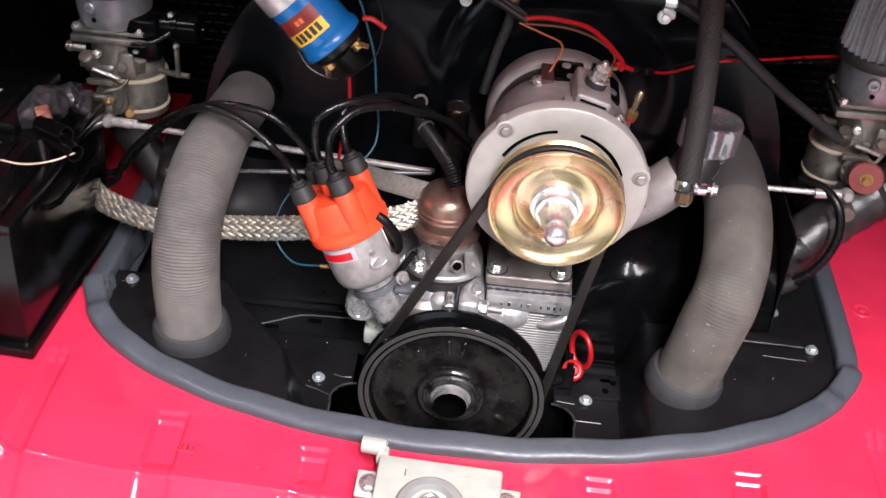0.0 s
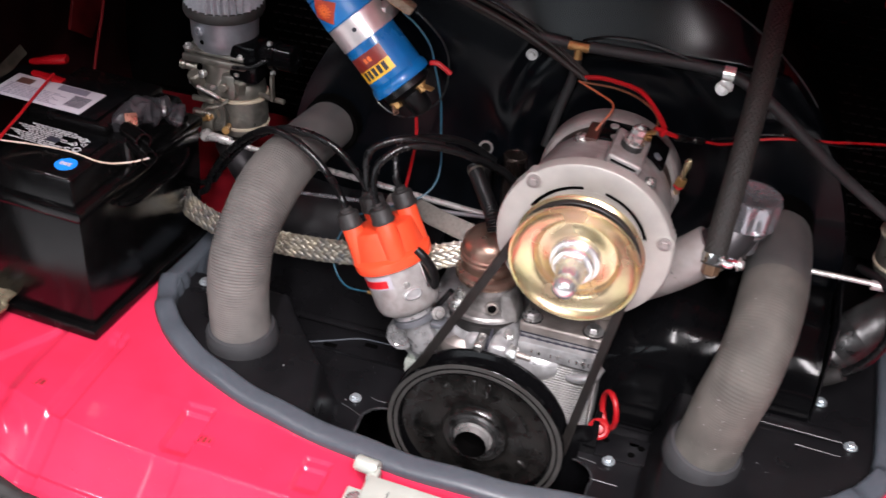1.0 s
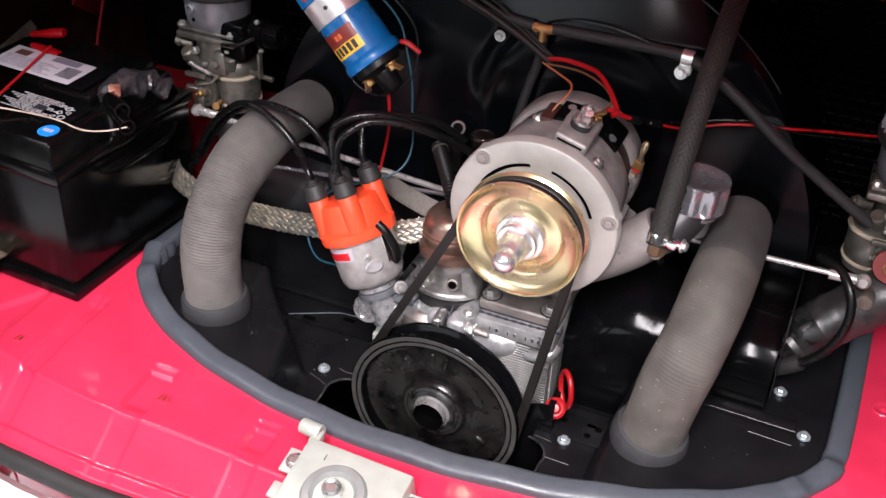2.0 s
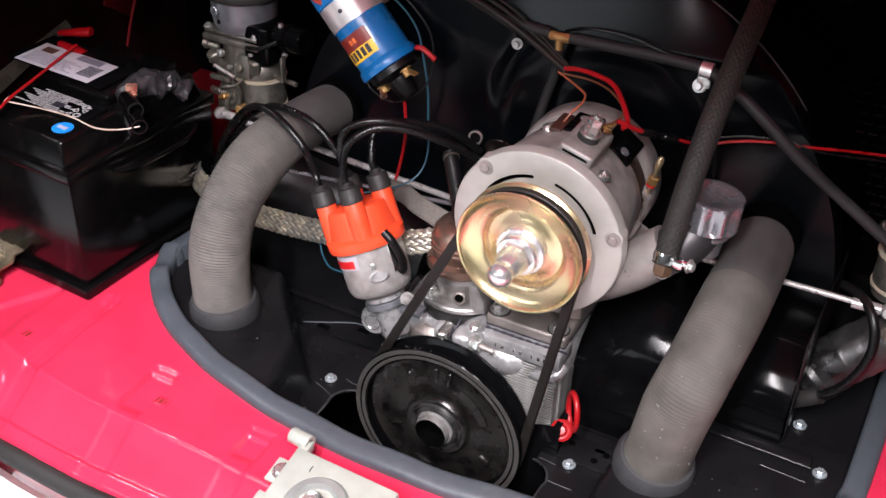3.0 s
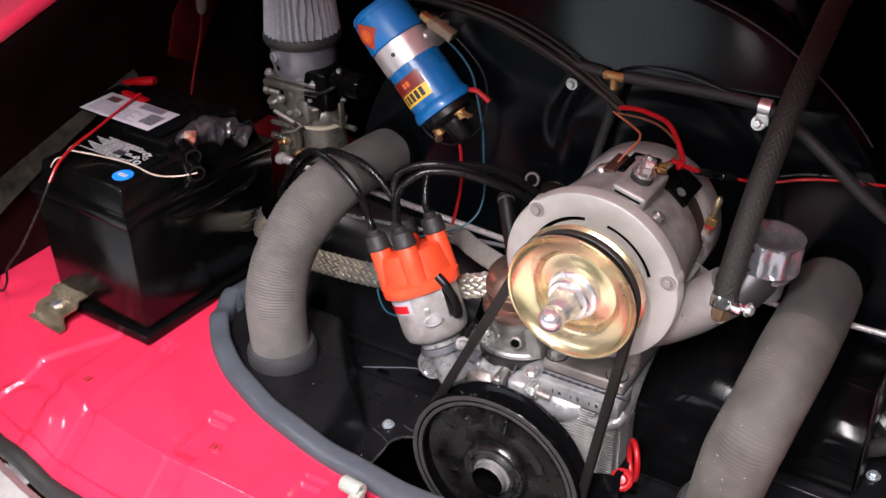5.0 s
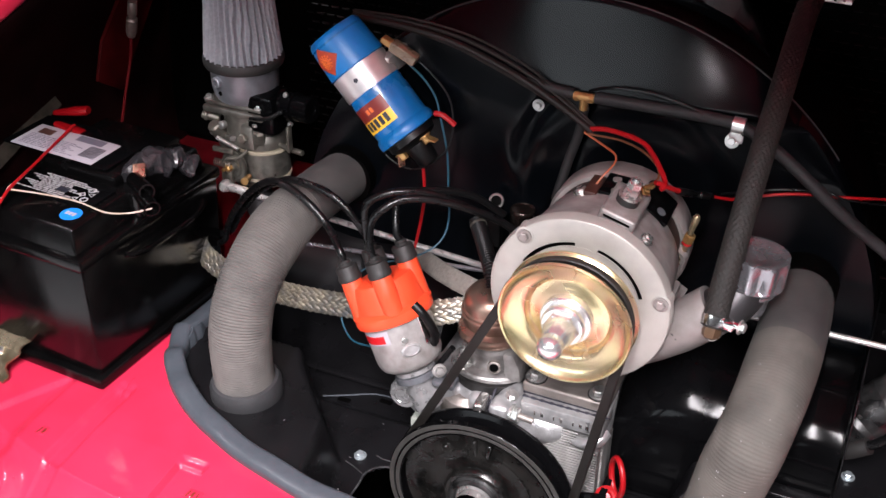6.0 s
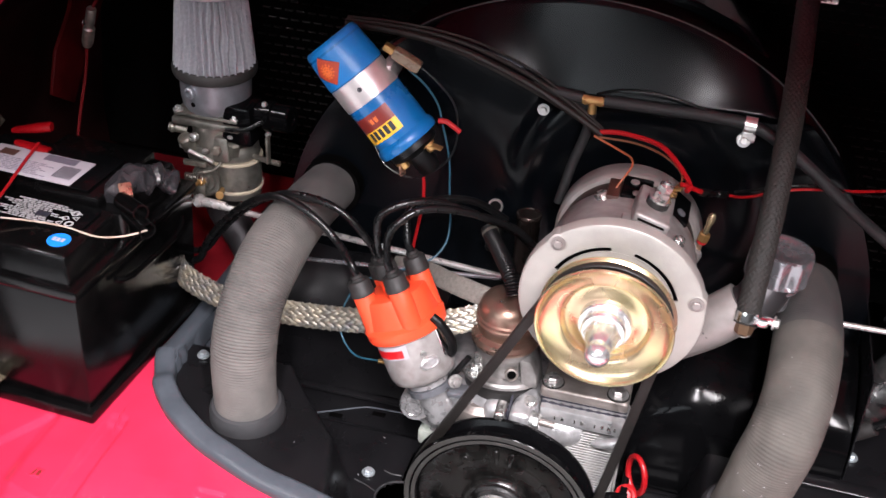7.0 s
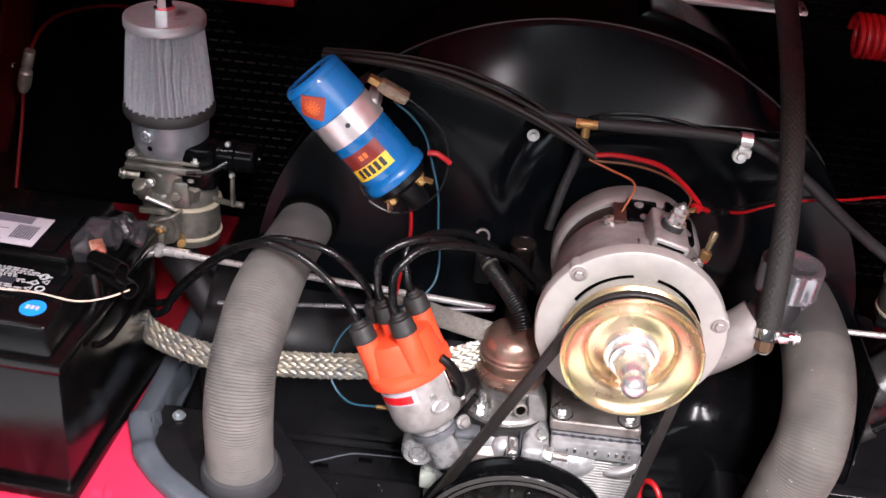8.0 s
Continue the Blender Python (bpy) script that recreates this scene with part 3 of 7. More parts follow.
def bay_seal():
    """Rubber seal round the engine tin: front half ellipse and two straight sides."""
    s = thing("engine_bay_seal", (X0, -0.1, 0.44), "grey-blue weathered rubber seal edging the engine tin", "seal")
    pts = [(X0 - 0.367, y, 0.452) for y in (0.36, 0.3, 0.24, 0.18, 0.12)]
    for i in range(61):
        a = math.pi * i / 60
        wob = 0.0022 * math.sin(i * 1.25) if i < 9 or i > 51 else 0.0008 * math.sin(i * 1.3)
        r = 0.997 + wob * 3
        pts.append((X0 - 0.368 * r * math.cos(a), 0.06 - 0.173 * r * math.sin(a) + wob, 0.453 + wob + 0.004 * max(0, math.cos(a)) ** 6))
    pts += [(X0 + 0.367, y, 0.454) for y in (0.12, 0.18, 0.24, 0.3, 0.36)]
    bm = bmesh.new()
    path = spline(pts, 0.008)
    prof = [(0.004, -0.012), (0.0046, -0.003), (0.0038, 0.0), (0.001, 0.0018), (-0.002, 0.0032), (-0.012, 0.0048), (-0.015, 0.004), (-0.0166, 0.0008), (-0.0168, -0.005), (-0.0155, -0.018), (-0.0165, -0.024), (-0.024, -0.0275), (-0.024, -0.031), (-0.01, -0.029)]
    rings = []
    for i, p in enumerate(path):
        t = path[min(i + 1, len(path) - 1)] - path[max(i - 1, 0)]
        out = Vector((t.y, -t.x, 0)).normalized()
        rings.append([bm.verts.new(p + out * u + Vector((0, 0, v))) for u, v in prof])
    n = len(prof)
    for p, q in zip(rings, rings[1:]):
        for k in range(n):
            bm.faces.new((p[k], p[(k + 1) % n], q[(k + 1) % n], q[k]))
    bm.faces.new(rings[0]); bm.faces.new(rings[-1][::-1])
    part("seal_strip", bm, RUBBER, s, smooth=60)
    for run in (path[:44],):
        bm = bmesh.new()
        rows = []
        for i, p in enumerate(run):
            t = run[min(i + 1, len(run) - 1)] - run[max(i - 1, 0)]
            out = Vector((t.y, -t.x, 0)).normalized()
            w = 0.004 * math.sin(i * 0.55) + 0.002 * math.sin(i * 1.3)
            rows.append([bm.verts.new(p - out * (u + w * u * 45) + Vector((0, 0, v + 0.3 * w))) for u, v in ((0.0155, 0.002), (0.0178, -0.003), (0.0182, -0.012), (0.0195, -0.02))])
        for p, q in zip(rows, rows[1:]):
            for k in range(3):
                bm.faces.new((p[k], p[k + 1], q[k + 1], q[k]))
        part("inner_flap", thicken(bm, 0.0015), RUBBER, s, "crumpled inner flap of the seal", smooth=60)


bay_seal()


def lid_latch():
    z = 0.448
    l = thing("lid_latch", (0, -0.16, z), "pale grey zinc lid latch box bolted to the red deck", "latch")
    tilt = Matrix.Translation((-0.004, -0.179, z)) @ Matrix.Rotation(radians(14), 4, "X") @ Matrix.Rotation(radians(-2), 4, "Z")
    part("latch_box", moved(box(-0.05, -0.034, -0.018, 0.05, 0.033, 0.022, 0.003), tilt), LATCH, l)
    part("boss", moved(lathe([(0.03, 0.02), (0.026, 0.0255), (0.02, 0.0265), (0.017, 0.022), (0.012, 0.021), (0, 0.021)], (-0.004, -0.01, 0), segs=40), tilt), LATCH_RING, l, "grey pressed ring round the pin")
    part("striker_pin", moved(lathe([(0.0085, 0.02), (0.0085, 0.034), (0.006, 0.037), (0.004, 0.0355), (0, 0.0355)], (-0.004, -0.01, 0), segs=24), tilt), ZINC, l, "bright steel pin")
    part("edge_nick", moved(box(-0.0275, 0.016, 0.0215, -0.0267, 0.022, 0.0225, 0.0002), tilt), INK, l)
    part("lever_eye", moved(lathe([(0.0068, -0.01), (0.0072, -0.009), (0.0072, 0.009), (0.0068, 0.01), (0.0036, 0.01), (0.0032, 0.009), (0.0032, -0.01)], (-0.056, 0.044, 0.013), (1, -0.08, 0.05), 24, close=True), tilt), LATCH, l)
    part("eye_web", moved(box(-0.053, 0.03, 0.006, -0.043, 0.044, 0.016, 0.002), tilt), LATCH, l)
    for x in (-0.055, 0.055):
        part("tab", moved(box(x - 0.011, 0.0, 0.004, x + 0.011, 0.024, 0.008, 0.0015), tilt), LATCH, l)
        part("tab", moved(box(x - 0.008, -0.026, 0.004, x + 0.008, -0.01, 0.008, 0.0015), tilt), LATCH, l)
        hex_bolt(l, tilt @ Vector((x, 0.012, 0.008)), tilt.to_3x3() @ Vector((0, 0, 1)), 0.0058)


lid_latch()

# ---- engine tin ----


def tin_z(x, y):
    """A flat tray with raised plateaus round both heater hoses."""
    bend = 0.152 + 0.9 * max(0.0, y) - 3.2 * max(0.0, y - 0.045) ** 2 - 0.25 * max(0.0, -y)
    side = step(-x, bend - 0.011, bend + 0.011) * (1 - step(y, 0.085, 0.1)) + step(x, 0.158, 0.18)
    return 0.392 + 0.054 * side - 0.012 * step(y, 0.075, 0.095) * (1 - side)


def engine_tin():
    t = thing("engine_tin", (0, 0.02, 0.39), "satin black sheet metal tray closing the engine bay round the engine", "engine tin")
    bm = bmesh.new()
    nx, ny = 300, 170
    vs = {}
    for i in range(nx + 1):
        x = X0 - 0.366 + 0.732 * i / nx
        y0 = opening_y(x) + 0.004
        for j in range(ny + 1):
            y = y0 + (0.40 - y0) * (j / ny) ** 1.3
            vs[i, j] = bm.verts.new((x, y, tin_z(x, y)))
    for i in range(nx):
        for j in range(ny):
            q = (vs[i, j], vs[i + 1, j], vs[i + 1, j + 1], vs[i, j + 1])
            c = sum((v.co for v in q), Vector()) / 4
            cut = math.hypot(max(0.0, abs(c.x - 0.001) - 0.094), max(0.0, c.y + 0.007))
            if cut < 0.022 and c.y > -0.07 or abs(c.x) < 0.098 and -0.07 < c.y < 0.06:
                continue
            if -0.09 < c.x < 0.1 and c.y >= 0.06:
                continue
            bm.faces.new(q)
    thicken(bm, 0.0015)
    part("tin_tray", bm, TIN, t, smooth=40)
    for x, y in ((-0.13, 0.017), (0.128, 0.024), (0.309, 0.122), (0.339, 0.069), (-0.322, 0.07)):
        hex_bolt(t, (x, y, tin_z(x, y) + 0.001), (0, 0, 1), 0.0043, TIN_BOLT)
    # folded seams and a stiffening lip
    part("seam", tube([(-0.215, 0.094, 0.3815), (-0.188, 0.108, 0.3815), (-0.165, 0.12, 0.3815), (-0.14, 0.122, 0.3815), (-0.092, 0.124, 0.3815)], 0.0009, 8, 0.01), RUBBER, t, "paler edge of a folded seam")
    for x, y in ((-0.192, 0.099), (-0.15, 0.114)):
        part("slot_hole", box(x - 0.007, y - 0.003, tin_z(x, y), x + 0.007, y + 0.003, tin_z(x, y) + 0.0012, 0.0004), MAT_SHADE, t)
    part("seam", box(0.2, 0.07, 0.447, 0.33, 0.085, 0.451, 0.0015), TIN, t)
    for y, x0, x1, z in ((0.07, 0.25, 0.331, 0.4508), (0.055, 0.29, 0.33, 0.4468)):
        part("seam", tube([(x0, y, z), (x1, y - 0.002, z)], 0.0006, 6, 0.02), BLACK, t, "edge of a folded seam")
    # black plates added to fill the dark gap beside the crankcase
    part("gap_plate", prism([(0.045, 0.32), (0.1135, 0.32), (0.1135, 0.428), (0.098, 0.424), (0.062, 0.411), (0.045, 0.4)], 0.0285, 0.0315, 0.0008), BLACK_GLOSS, t)
    part("gap_plate", box(0.106, 0.0315, 0.39, 0.1125, 0.088, 0.426, 0.001), BLACK_GLOSS, t)
    for sx in (-1, 1):
        lip = [(0.001 + sx * (0.094 + 0.0225 * math.cos(radians(a))), -0.007 + 0.0225 * math.sin(radians(a)), 0.3925) for a in range(-20, 91, 10)]
        lip = [(lip[0][0], -0.06, 0.3925)] + lip
        part("cutout_lip", tube(lip, 0.0011, 8, 0.004), EDGE_PALE, t, "paler rolled lip of the pulley cut-out")
    for run in (((-0.14, 0.0055), (-0.127, 0.001), (-0.117, -0.004)), ((-0.116, 0.025), (-0.108, 0.0225), (-0.099, 0.023)), ((0.118, -0.004), (0.142, -0.0045)), ((0.1, 0.02), (0.117, 0.018))):
        part("seam", tube([(x, y, 0.3928) for x, y in run], 0.0007, 6, 0.004), EDGE_PALE, t, "paler edge of a folded seam")
    # rear edges of the pressed side trays
    part("bracket_plate", box(0.112, 0.028, 0.3925, 0.166, 0.062, 0.3955, 0.001), TIN, t)
    # flat black discs stand in for the shaded holes
    for x, y in ((0.12, 0.05), (0.147, 0.038), (0.155, 0.05)):
        part("bracket_hole", lathe([(0, 0.3956), (0.0035, 0.3956), (0.0035, 0.396), (0, 0.396)], (x, y, 0), (0, 0, 1), 14), MAT_SHADE, t)
    # specks of grit lying on the tray
    rng = random.Random(21)
    verts, faces = [], []
    for i in range(110):
        x, y = rng.uniform(-0.34, 0.35), rng.uniform(-0.1, 0.08)
        if abs(x) < 0.12 or y < opening_y(x) + 0.02:
            continue
        z, q, k = tin_z(x, y) + 0.0002, rng.choice((0.0002, 0.0003, 0.0003, 0.0004, 0.0006)), len(verts)
        verts += [(x - q, y - q * 0.7, z), (x + q, y - q, z), (x + q * 0.6, y + q, z), (x, y, z + q)]
        faces += [(k, k + 1, k + 3), (k + 1, k + 2, k + 3), (k + 2, k, k + 3)]
    me = bpy.data.meshes.new("grit")
    me.from_pydata(verts, [], faces)
    me.materials.append(GREY_PRINT)
    grit = new("grit", me)
    grit.parent = t
    grit.matrix_parent_inverse = Matrix.Translation(-Vector(t.location))
    tagged(grit, kind="stuff")
    part("slot_hole", box(0.105, 0.033, 0.3915, 0.122, 0.041, 0.3945, 0.0008), RUBBER_DARK, t)
    part("slot_hole", box(0.142, 0.05, 0.3925, 0.153, 0.056, 0.3955, 0.0008), RUBBER_DARK, t)


engine_tin()


def cylinder_tin(s):
    """The black humped cover over one pair of cylinders."""
    c = thing("cylinder_tin", (s * 0.21, 0.15, 0.44), "black pressed tin cover over the engine cylinders", "engine tin", "cylinder tins")
    bm = bmesh.new()
    x0, x1 = (0.099, 0.298) if s > 0 else (0.1, 0.32)
    back = 0.0 if s > 0 else 0.048
    prof = [(0.088, 0.384), (0.087, 0.455)] + [(0.175 - 0.088 * math.cos(a), 0.46 + 0.068 * math.sin(a)) for a in [math.pi * k / 14 for k in range(1, 14)]] + [(0.263, 0.455), (0.263, 0.384)]
    rows = []
    for i in range(13):
        f = i / 12
        x = x0 + (x1 - x0) * f
        g = 1 - 0.35 * (1 - step(f, 0.0, 0.3))
        rows.append([bm.verts.new((s * x, y + back, 0.384 + (z - 0.384) * (0.4 + 0.6 * g) + 0.004 * math.sin(f * 9))) for y, z in prof])
    for p, q in zip(rows, rows[1:]):
        for k in range(len(prof) - 1):
            bm.faces.new((p[k], p[k + 1], q[k + 1], q[k]))
    bm.faces.new(rows[-1])
    bm.faces.new(rows[0][::-1])
    part("cover", bm, BLACK_GLOSS if s > 0 else TIN, c, smooth=50)
    lip = sorted((s * (x0 + 0.01), s * (x1 - 0.002)))
    part("front_lip", box(lip[0], 0.079 + back, 0.3835, lip[1], 0.0875 + back, 0.387, 0.0008), TIN, c)
    if s > 0:
        part("flange", box(min(s * (x1 + 0.002), s * (x1 + 0.0035)), 0.09, 0.44, max(s * (x1 + 0.002), s * (x1 + 0.0035)), 0.26, 0.56, 0.0005), TIN, c)


cylinder_tin(1)
cylinder_tin(-1)

# ---- engine ----


def crankcase():
    e = thing("crankcase", (0, 0.15, 0.36), "cast aluminium engine crankcase with fine ribs, light oil stains", "engine")
    # left half with its rounded shoulder, the pump boss and the bulge below it
    bm = box(-0.088, 0.052, 0.3, -0.0065, 0.3, 0.474, 0.014, segs=4)
    lathe([(0.034, 0.43), (0.0345, 0.468), (0.0335, 0.476), (0.031, 0.482), (0.029, 0.485), (0, 0.4855)], (-0.024, 0.08, 0), (0, 0, 1), 48, bm=bm)
    box(-0.03, 0.038, 0.43, -0.0062, 0.08, 0.489, 0.011, bm=bm, segs=4)
    part("case_half", bm, CAST, e)
    bm = lathe([(0, 0.431), (0.02, 0.4315), (0.0285, 0.437), (0.0315, 0.448), (0.0315, 0.462), (0.029, 0.472), (0.023, 0.477), (0, 0.478)], (-0.036, 0.069, 0), (0, 0, 1), 40)
    part("pump_boss", bm, CAST_DARK, e, "oily rounded boss below the fuel pump")
    # right half: rounded crest beside the joint, flat face behind the fins
    bm = box(-0.0035, 0.052, 0.3, 0.098, 0.3, 0.47, 0.01, segs=4)
    box(-0.0035, 0.036, 0.44, 0.021, 0.1, 0.4955, 0.0125, bm=bm, segs=5)
    part("case_half", bm, CAST, e)
    part("joint", box(-0.0068, 0.041, 0.3, -0.0032, 0.29, 0.4865, 0), INK, e, smooth=0)
    part("joint_sealant", tube([(-0.005, 0.0375, 0.452), (-0.0052, 0.0362, 0.47), (-0.005, 0.0415, 0.486), (-0.0048, 0.056, 0.4952), (-0.005, 0.075, 0.496)], lambda f, i: 0.0011 + 0.0003 * math.sin(i * 1.9), 8, 0.003), INK, e, "dark line of sealant in the joint")
    # finned cover: ribs one above the other
    bm = box(0.04, 0.049, 0.32, 0.0985, 0.056, 0.474, 0.003)
    cover = part("finned_cover", bm, CAST_FIN, e, "finely ribbed alloy cover")
    fin = part("fin", box(0.043, 0.0455, 0.3405, 0.098, 0.0515, 0.3421, 0.0004, segs=1), CAST_FIN, cover)
    for i in range(1, 38):
        f = new("fin", fin.data)
        f.parent, f.location = cover, (0, 0, i * 0.0031)
    short = part("fin", box(0.057, 0.0455, 0.4583, 0.0725, 0.0515, 0.4599, 0.0004, segs=1), CAST_FIN, cover)
    for i in range(1, 6):
        f = new("fin", short.data)
        f.parent, f.location = cover, (0.0012 * i, 0, i * 0.0031)
    side_fin = part("side_fin", box(0.0975, 0.056, 0.3945, 0.1003, 0.15, 0.3961, 0.0005, segs=1), CAST_FIN, e)
    for i in range(1, 20):
        f = new("side_fin", side_fin.data)
        f.parent, f.matrix_parent_inverse, f.location = e, side_fin.matrix_parent_inverse, (0, 0, i * 0.0031)
    part("cover_ledge", tube([(0.0735, 0.05, 0.4635), (0.082, 0.0465, 0.4655), (0.093, 0.0462, 0.4695), (0.098, 0.049, 0.4725), (0.1005, 0.057, 0.476)], lambda f, i: 0.0046 + 0.0012 * f, 14, 0.003), CAST, e, "smooth curved ledge over the fins")
    # the ledge below the stand, with raised marks
    part("top_flange", box(0.022, 0.0435, 0.4785, 0.1015, 0.075, 0.4962, 0.0028), CAST, e)
    for k in range(10):
        x = 0.036 + k * 0.0061
        if k in (2, 5):
            continue
        part("raised_mark", box(x, 0.0428, 0.4845, x + (0.0032 if k % 3 else 0.0016), 0.044, 0.4892, 0.0006), MACHINED, e)
    part("flange_dark_seam", tube([(0.022, 0.052, 0.4962), (0.05, 0.0515, 0.4963), (0.08, 0.052, 0.4962), (0.104, 0.053, 0.4962)], lambda f, i: 0.0012 + 0.0006 * math.sin(i * 2.3), 8, 0.003), INK, e, "black seam below the stand")
    bulge = lathe([(0, -0.03), (0.013, -0.0285), (0.0185, -0.022), (0.0195, -0.008), (0.019, 0.006), (0.016, 0.018), (0.0105, 0.028), (0.005, 0.035), (0, 0.038)], (0.0375, 0.0575, 0.4655), (1, 0.0, 0.14), 36)
    part("oil_gallery", bulge, CAST, e, "bright worn alloy gallery")
    # ears of the joint with a through bolt
    part("joint_ear", box(-0.0165, 0.0235, 0.473, -0.0068, 0.046, 0.4945, 0.003, segs=3), MACHINED, e, "bright machined ear")
    part("joint_ear", box(-0.0032, 0.028, 0.474, 0.0165, 0.05, 0.4945, 0.0055, segs=4), CAST, e)
    part("bolt_washer", lathe([(0, 0), (0.0088, 0), (0.0088, 0.002), (0, 0.002)], (0.0162, 0.038, 0.484), (1, -0.1, 0), 24), ZINC, e)
    part("through_nut", lathe([(0, 0.0015), (0.0069, 0.0015), (0.0072, 0.003), (0.0072, 0.0075), (0.0062, 0.0085), (0, 0.0085)], (0.0162, 0.038, 0.484), (1, -0.1, 0), 6), ZINC, e, smooth=20)
    part("stud", lathe([(0.0034, 0), (0.0034, 0.021), (0.0028, 0.022), (0, 0.022)], (0.0162, 0.038, 0.484), (1, -0.1, 0), 12), CAST_DARK, e)
    hex_bolt(e, (0.013, 0.048, 0.4955), (0.1, -0.3, 1), 0.0042)
    shoulder = prism([(-0.105, 0.446), (-0.102, 0.47), (-0.085, 0.481), (-0.062, 0.476), (-0.03, 0.475), (-0.0065, 0.475), (-0.0065, 0.425), (-0.05, 0.415), (-0.085, 0.43)], 0.052, 0.105, 0.009)
    part("case_shoulder", shoulder, CAST, e)
    # lug that carries the distributor clamp
    bm = lathe([(0, -0.006), (0.0125, -0.006), (0.0148, -0.003), (0.0155, 0.0), (0.0155, 0.026), (0, 0.026)], (-0.0945, 0.046, 0.4635), (0, 1, 0), 32)
    box(-0.1, 0.05, 0.453, -0.05, 0.066, 0.479, 0.005, bm=bm)
    box(-0.078, 0.046, 0.438, -0.04, 0.09, 0.486, 0.009, bm=bm, segs=4)
    part("mounting_lug", bm, CAST, e)
    part("lug_plug", lathe([(0, -0.0025), (0.0052, -0.0025), (0.0068, -0.001), (0.0082, 0.0004), (0.009, -0.001), (0.0092, -0.004)], (-0.0945, 0.0398, 0.4637), (0, -1, 0), 24), MACHINED, e, "dished bright plug")
    part("plug", box(-0.092, 0.05, 0.413, -0.076, 0.066, 0.43, 0.003), LATCH, e, "small white plug")
    part("plug_stem", lathe([(0, 0), (0.0065, 0), (0.0065, 0.02), (0, 0.02)], (-0.084, 0.06, 0.428), (0, 0, 1), 16), LATCH, e)
    return e


crankcase()


def crank_pulley():
    p = thing("crank_pulley", (0, 0, 0.4), "black pressed steel crankshaft pulley with a deep dished face", "pulley")
    c = (-0.0015, 0.0, 0.40)
    ax = (0, -1, 0)
    # heights count towards the viewer
    rim = [(0.0765, -0.026), (0.088, -0.026), (0.0888, -0.0245), (0.0888, -0.0215), (0.079, -0.016), (0.079, -0.0115), (0.0888, -0.006), (0.0888, -0.001), (0.088, -0.0002), (0.0765, -0.0006)]
    part("rim", lathe(rim, c, ax, 96, close=True), BLACK_GLOSS, p, "black grooved rim")
    face = [(0.0882, -0.0004), (0.088, 0.0), (0.0838, 0.0), (0.0832, -0.0014), (0.0822, -0.0014), (0.0816, 0.0), (0.0785, 0.0), (0.0775, -0.001), (0.0768, -0.0115)]
    part("rim_face", lathe(face, c, ax, 96), RIM, p, "worn grey rim face with a turned line")
    web = [(0.0768, -0.0115), (0.0735, -0.0135), (0.066, -0.0142), (0.057, -0.0125), (0.049, -0.0095), (0.042, -0.008), (0.036, -0.0082), (0.0338, -0.007), (0.0325, -0.0035), (0.031, -0.002), (0.0275, -0.002), (0.026, -0.004)]
    part("web", lathe(web, c, ax, 96), PULLEY, p, "oily black dished web")
    hub = [(0.0275, -0.006), (0.0268, -0.0015), (0.025, 0.0), (0.0238, -0.001), (0.0228, 0.0012), (0.0208, 0.002), (0.0198, 0.0005)]
    part("hub_collar", lathe(hub, c, ax, 56), HUB, p, "black hub collar with rubbed bright rings")
    part("crank_bolt", lathe([(0.0198, -0.002), (0.019, 0.0008), (0.0168, 0.002), (0.0164, 0.0088), (0.016, 0.0097)], c, ax, 56), BARE_BOLT, p, "bare bright crank bolt")
    # the shade in the socket is its near-black colour
    part("bolt_socket", lathe([(0.016, 0.0097), (0.0155, 0.0096), (0.015, -0.006), (0, -0.006)], c, ax, 56), MAT_SHADE, p, "socket in the bolt, blackened for its shade")
    for a, r0, r1, w in ((82, 0.046, 0.064, 0.0026), (96, 0.046, 0.064, 0.0026), (128, 0.05, 0.06, 0.004), (205, 0.044, 0.06, 0.003), (330, 0.05, 0.062, 0.003)):
        m = Matrix.Translation(c) @ Matrix.Rotation(radians(-a), 4, "Y")
        part("pressed_rib", moved(box(r0, 0.0085, -w, r1, 0.016, w, 0.0022, segs=3), m), PULLEY, p)
    for a0, a1 in ((18, 74), (104, 140)):
        part("pressed_step", sector(0.044, 0.053, a0, a1, -0.014, -0.0085, c, ax, None, 18), PULLEY, p, smooth=70)
    for a, r in ((152, 0.057), (352, 0.06)):
        d = Vector((math.cos(radians(a)), 0, math.sin(radians(a))))
        part("rivet", lathe([(0, 0), (0.0036, 0), (0.003, 0.0016), (0, 0.002)], Vector(c) + d * r + Vector((0, 0.0128, 0)), ax, 14), PULLEY, p)


crank_pulley()

ALT = Vector((0.07, 0, 0.626))


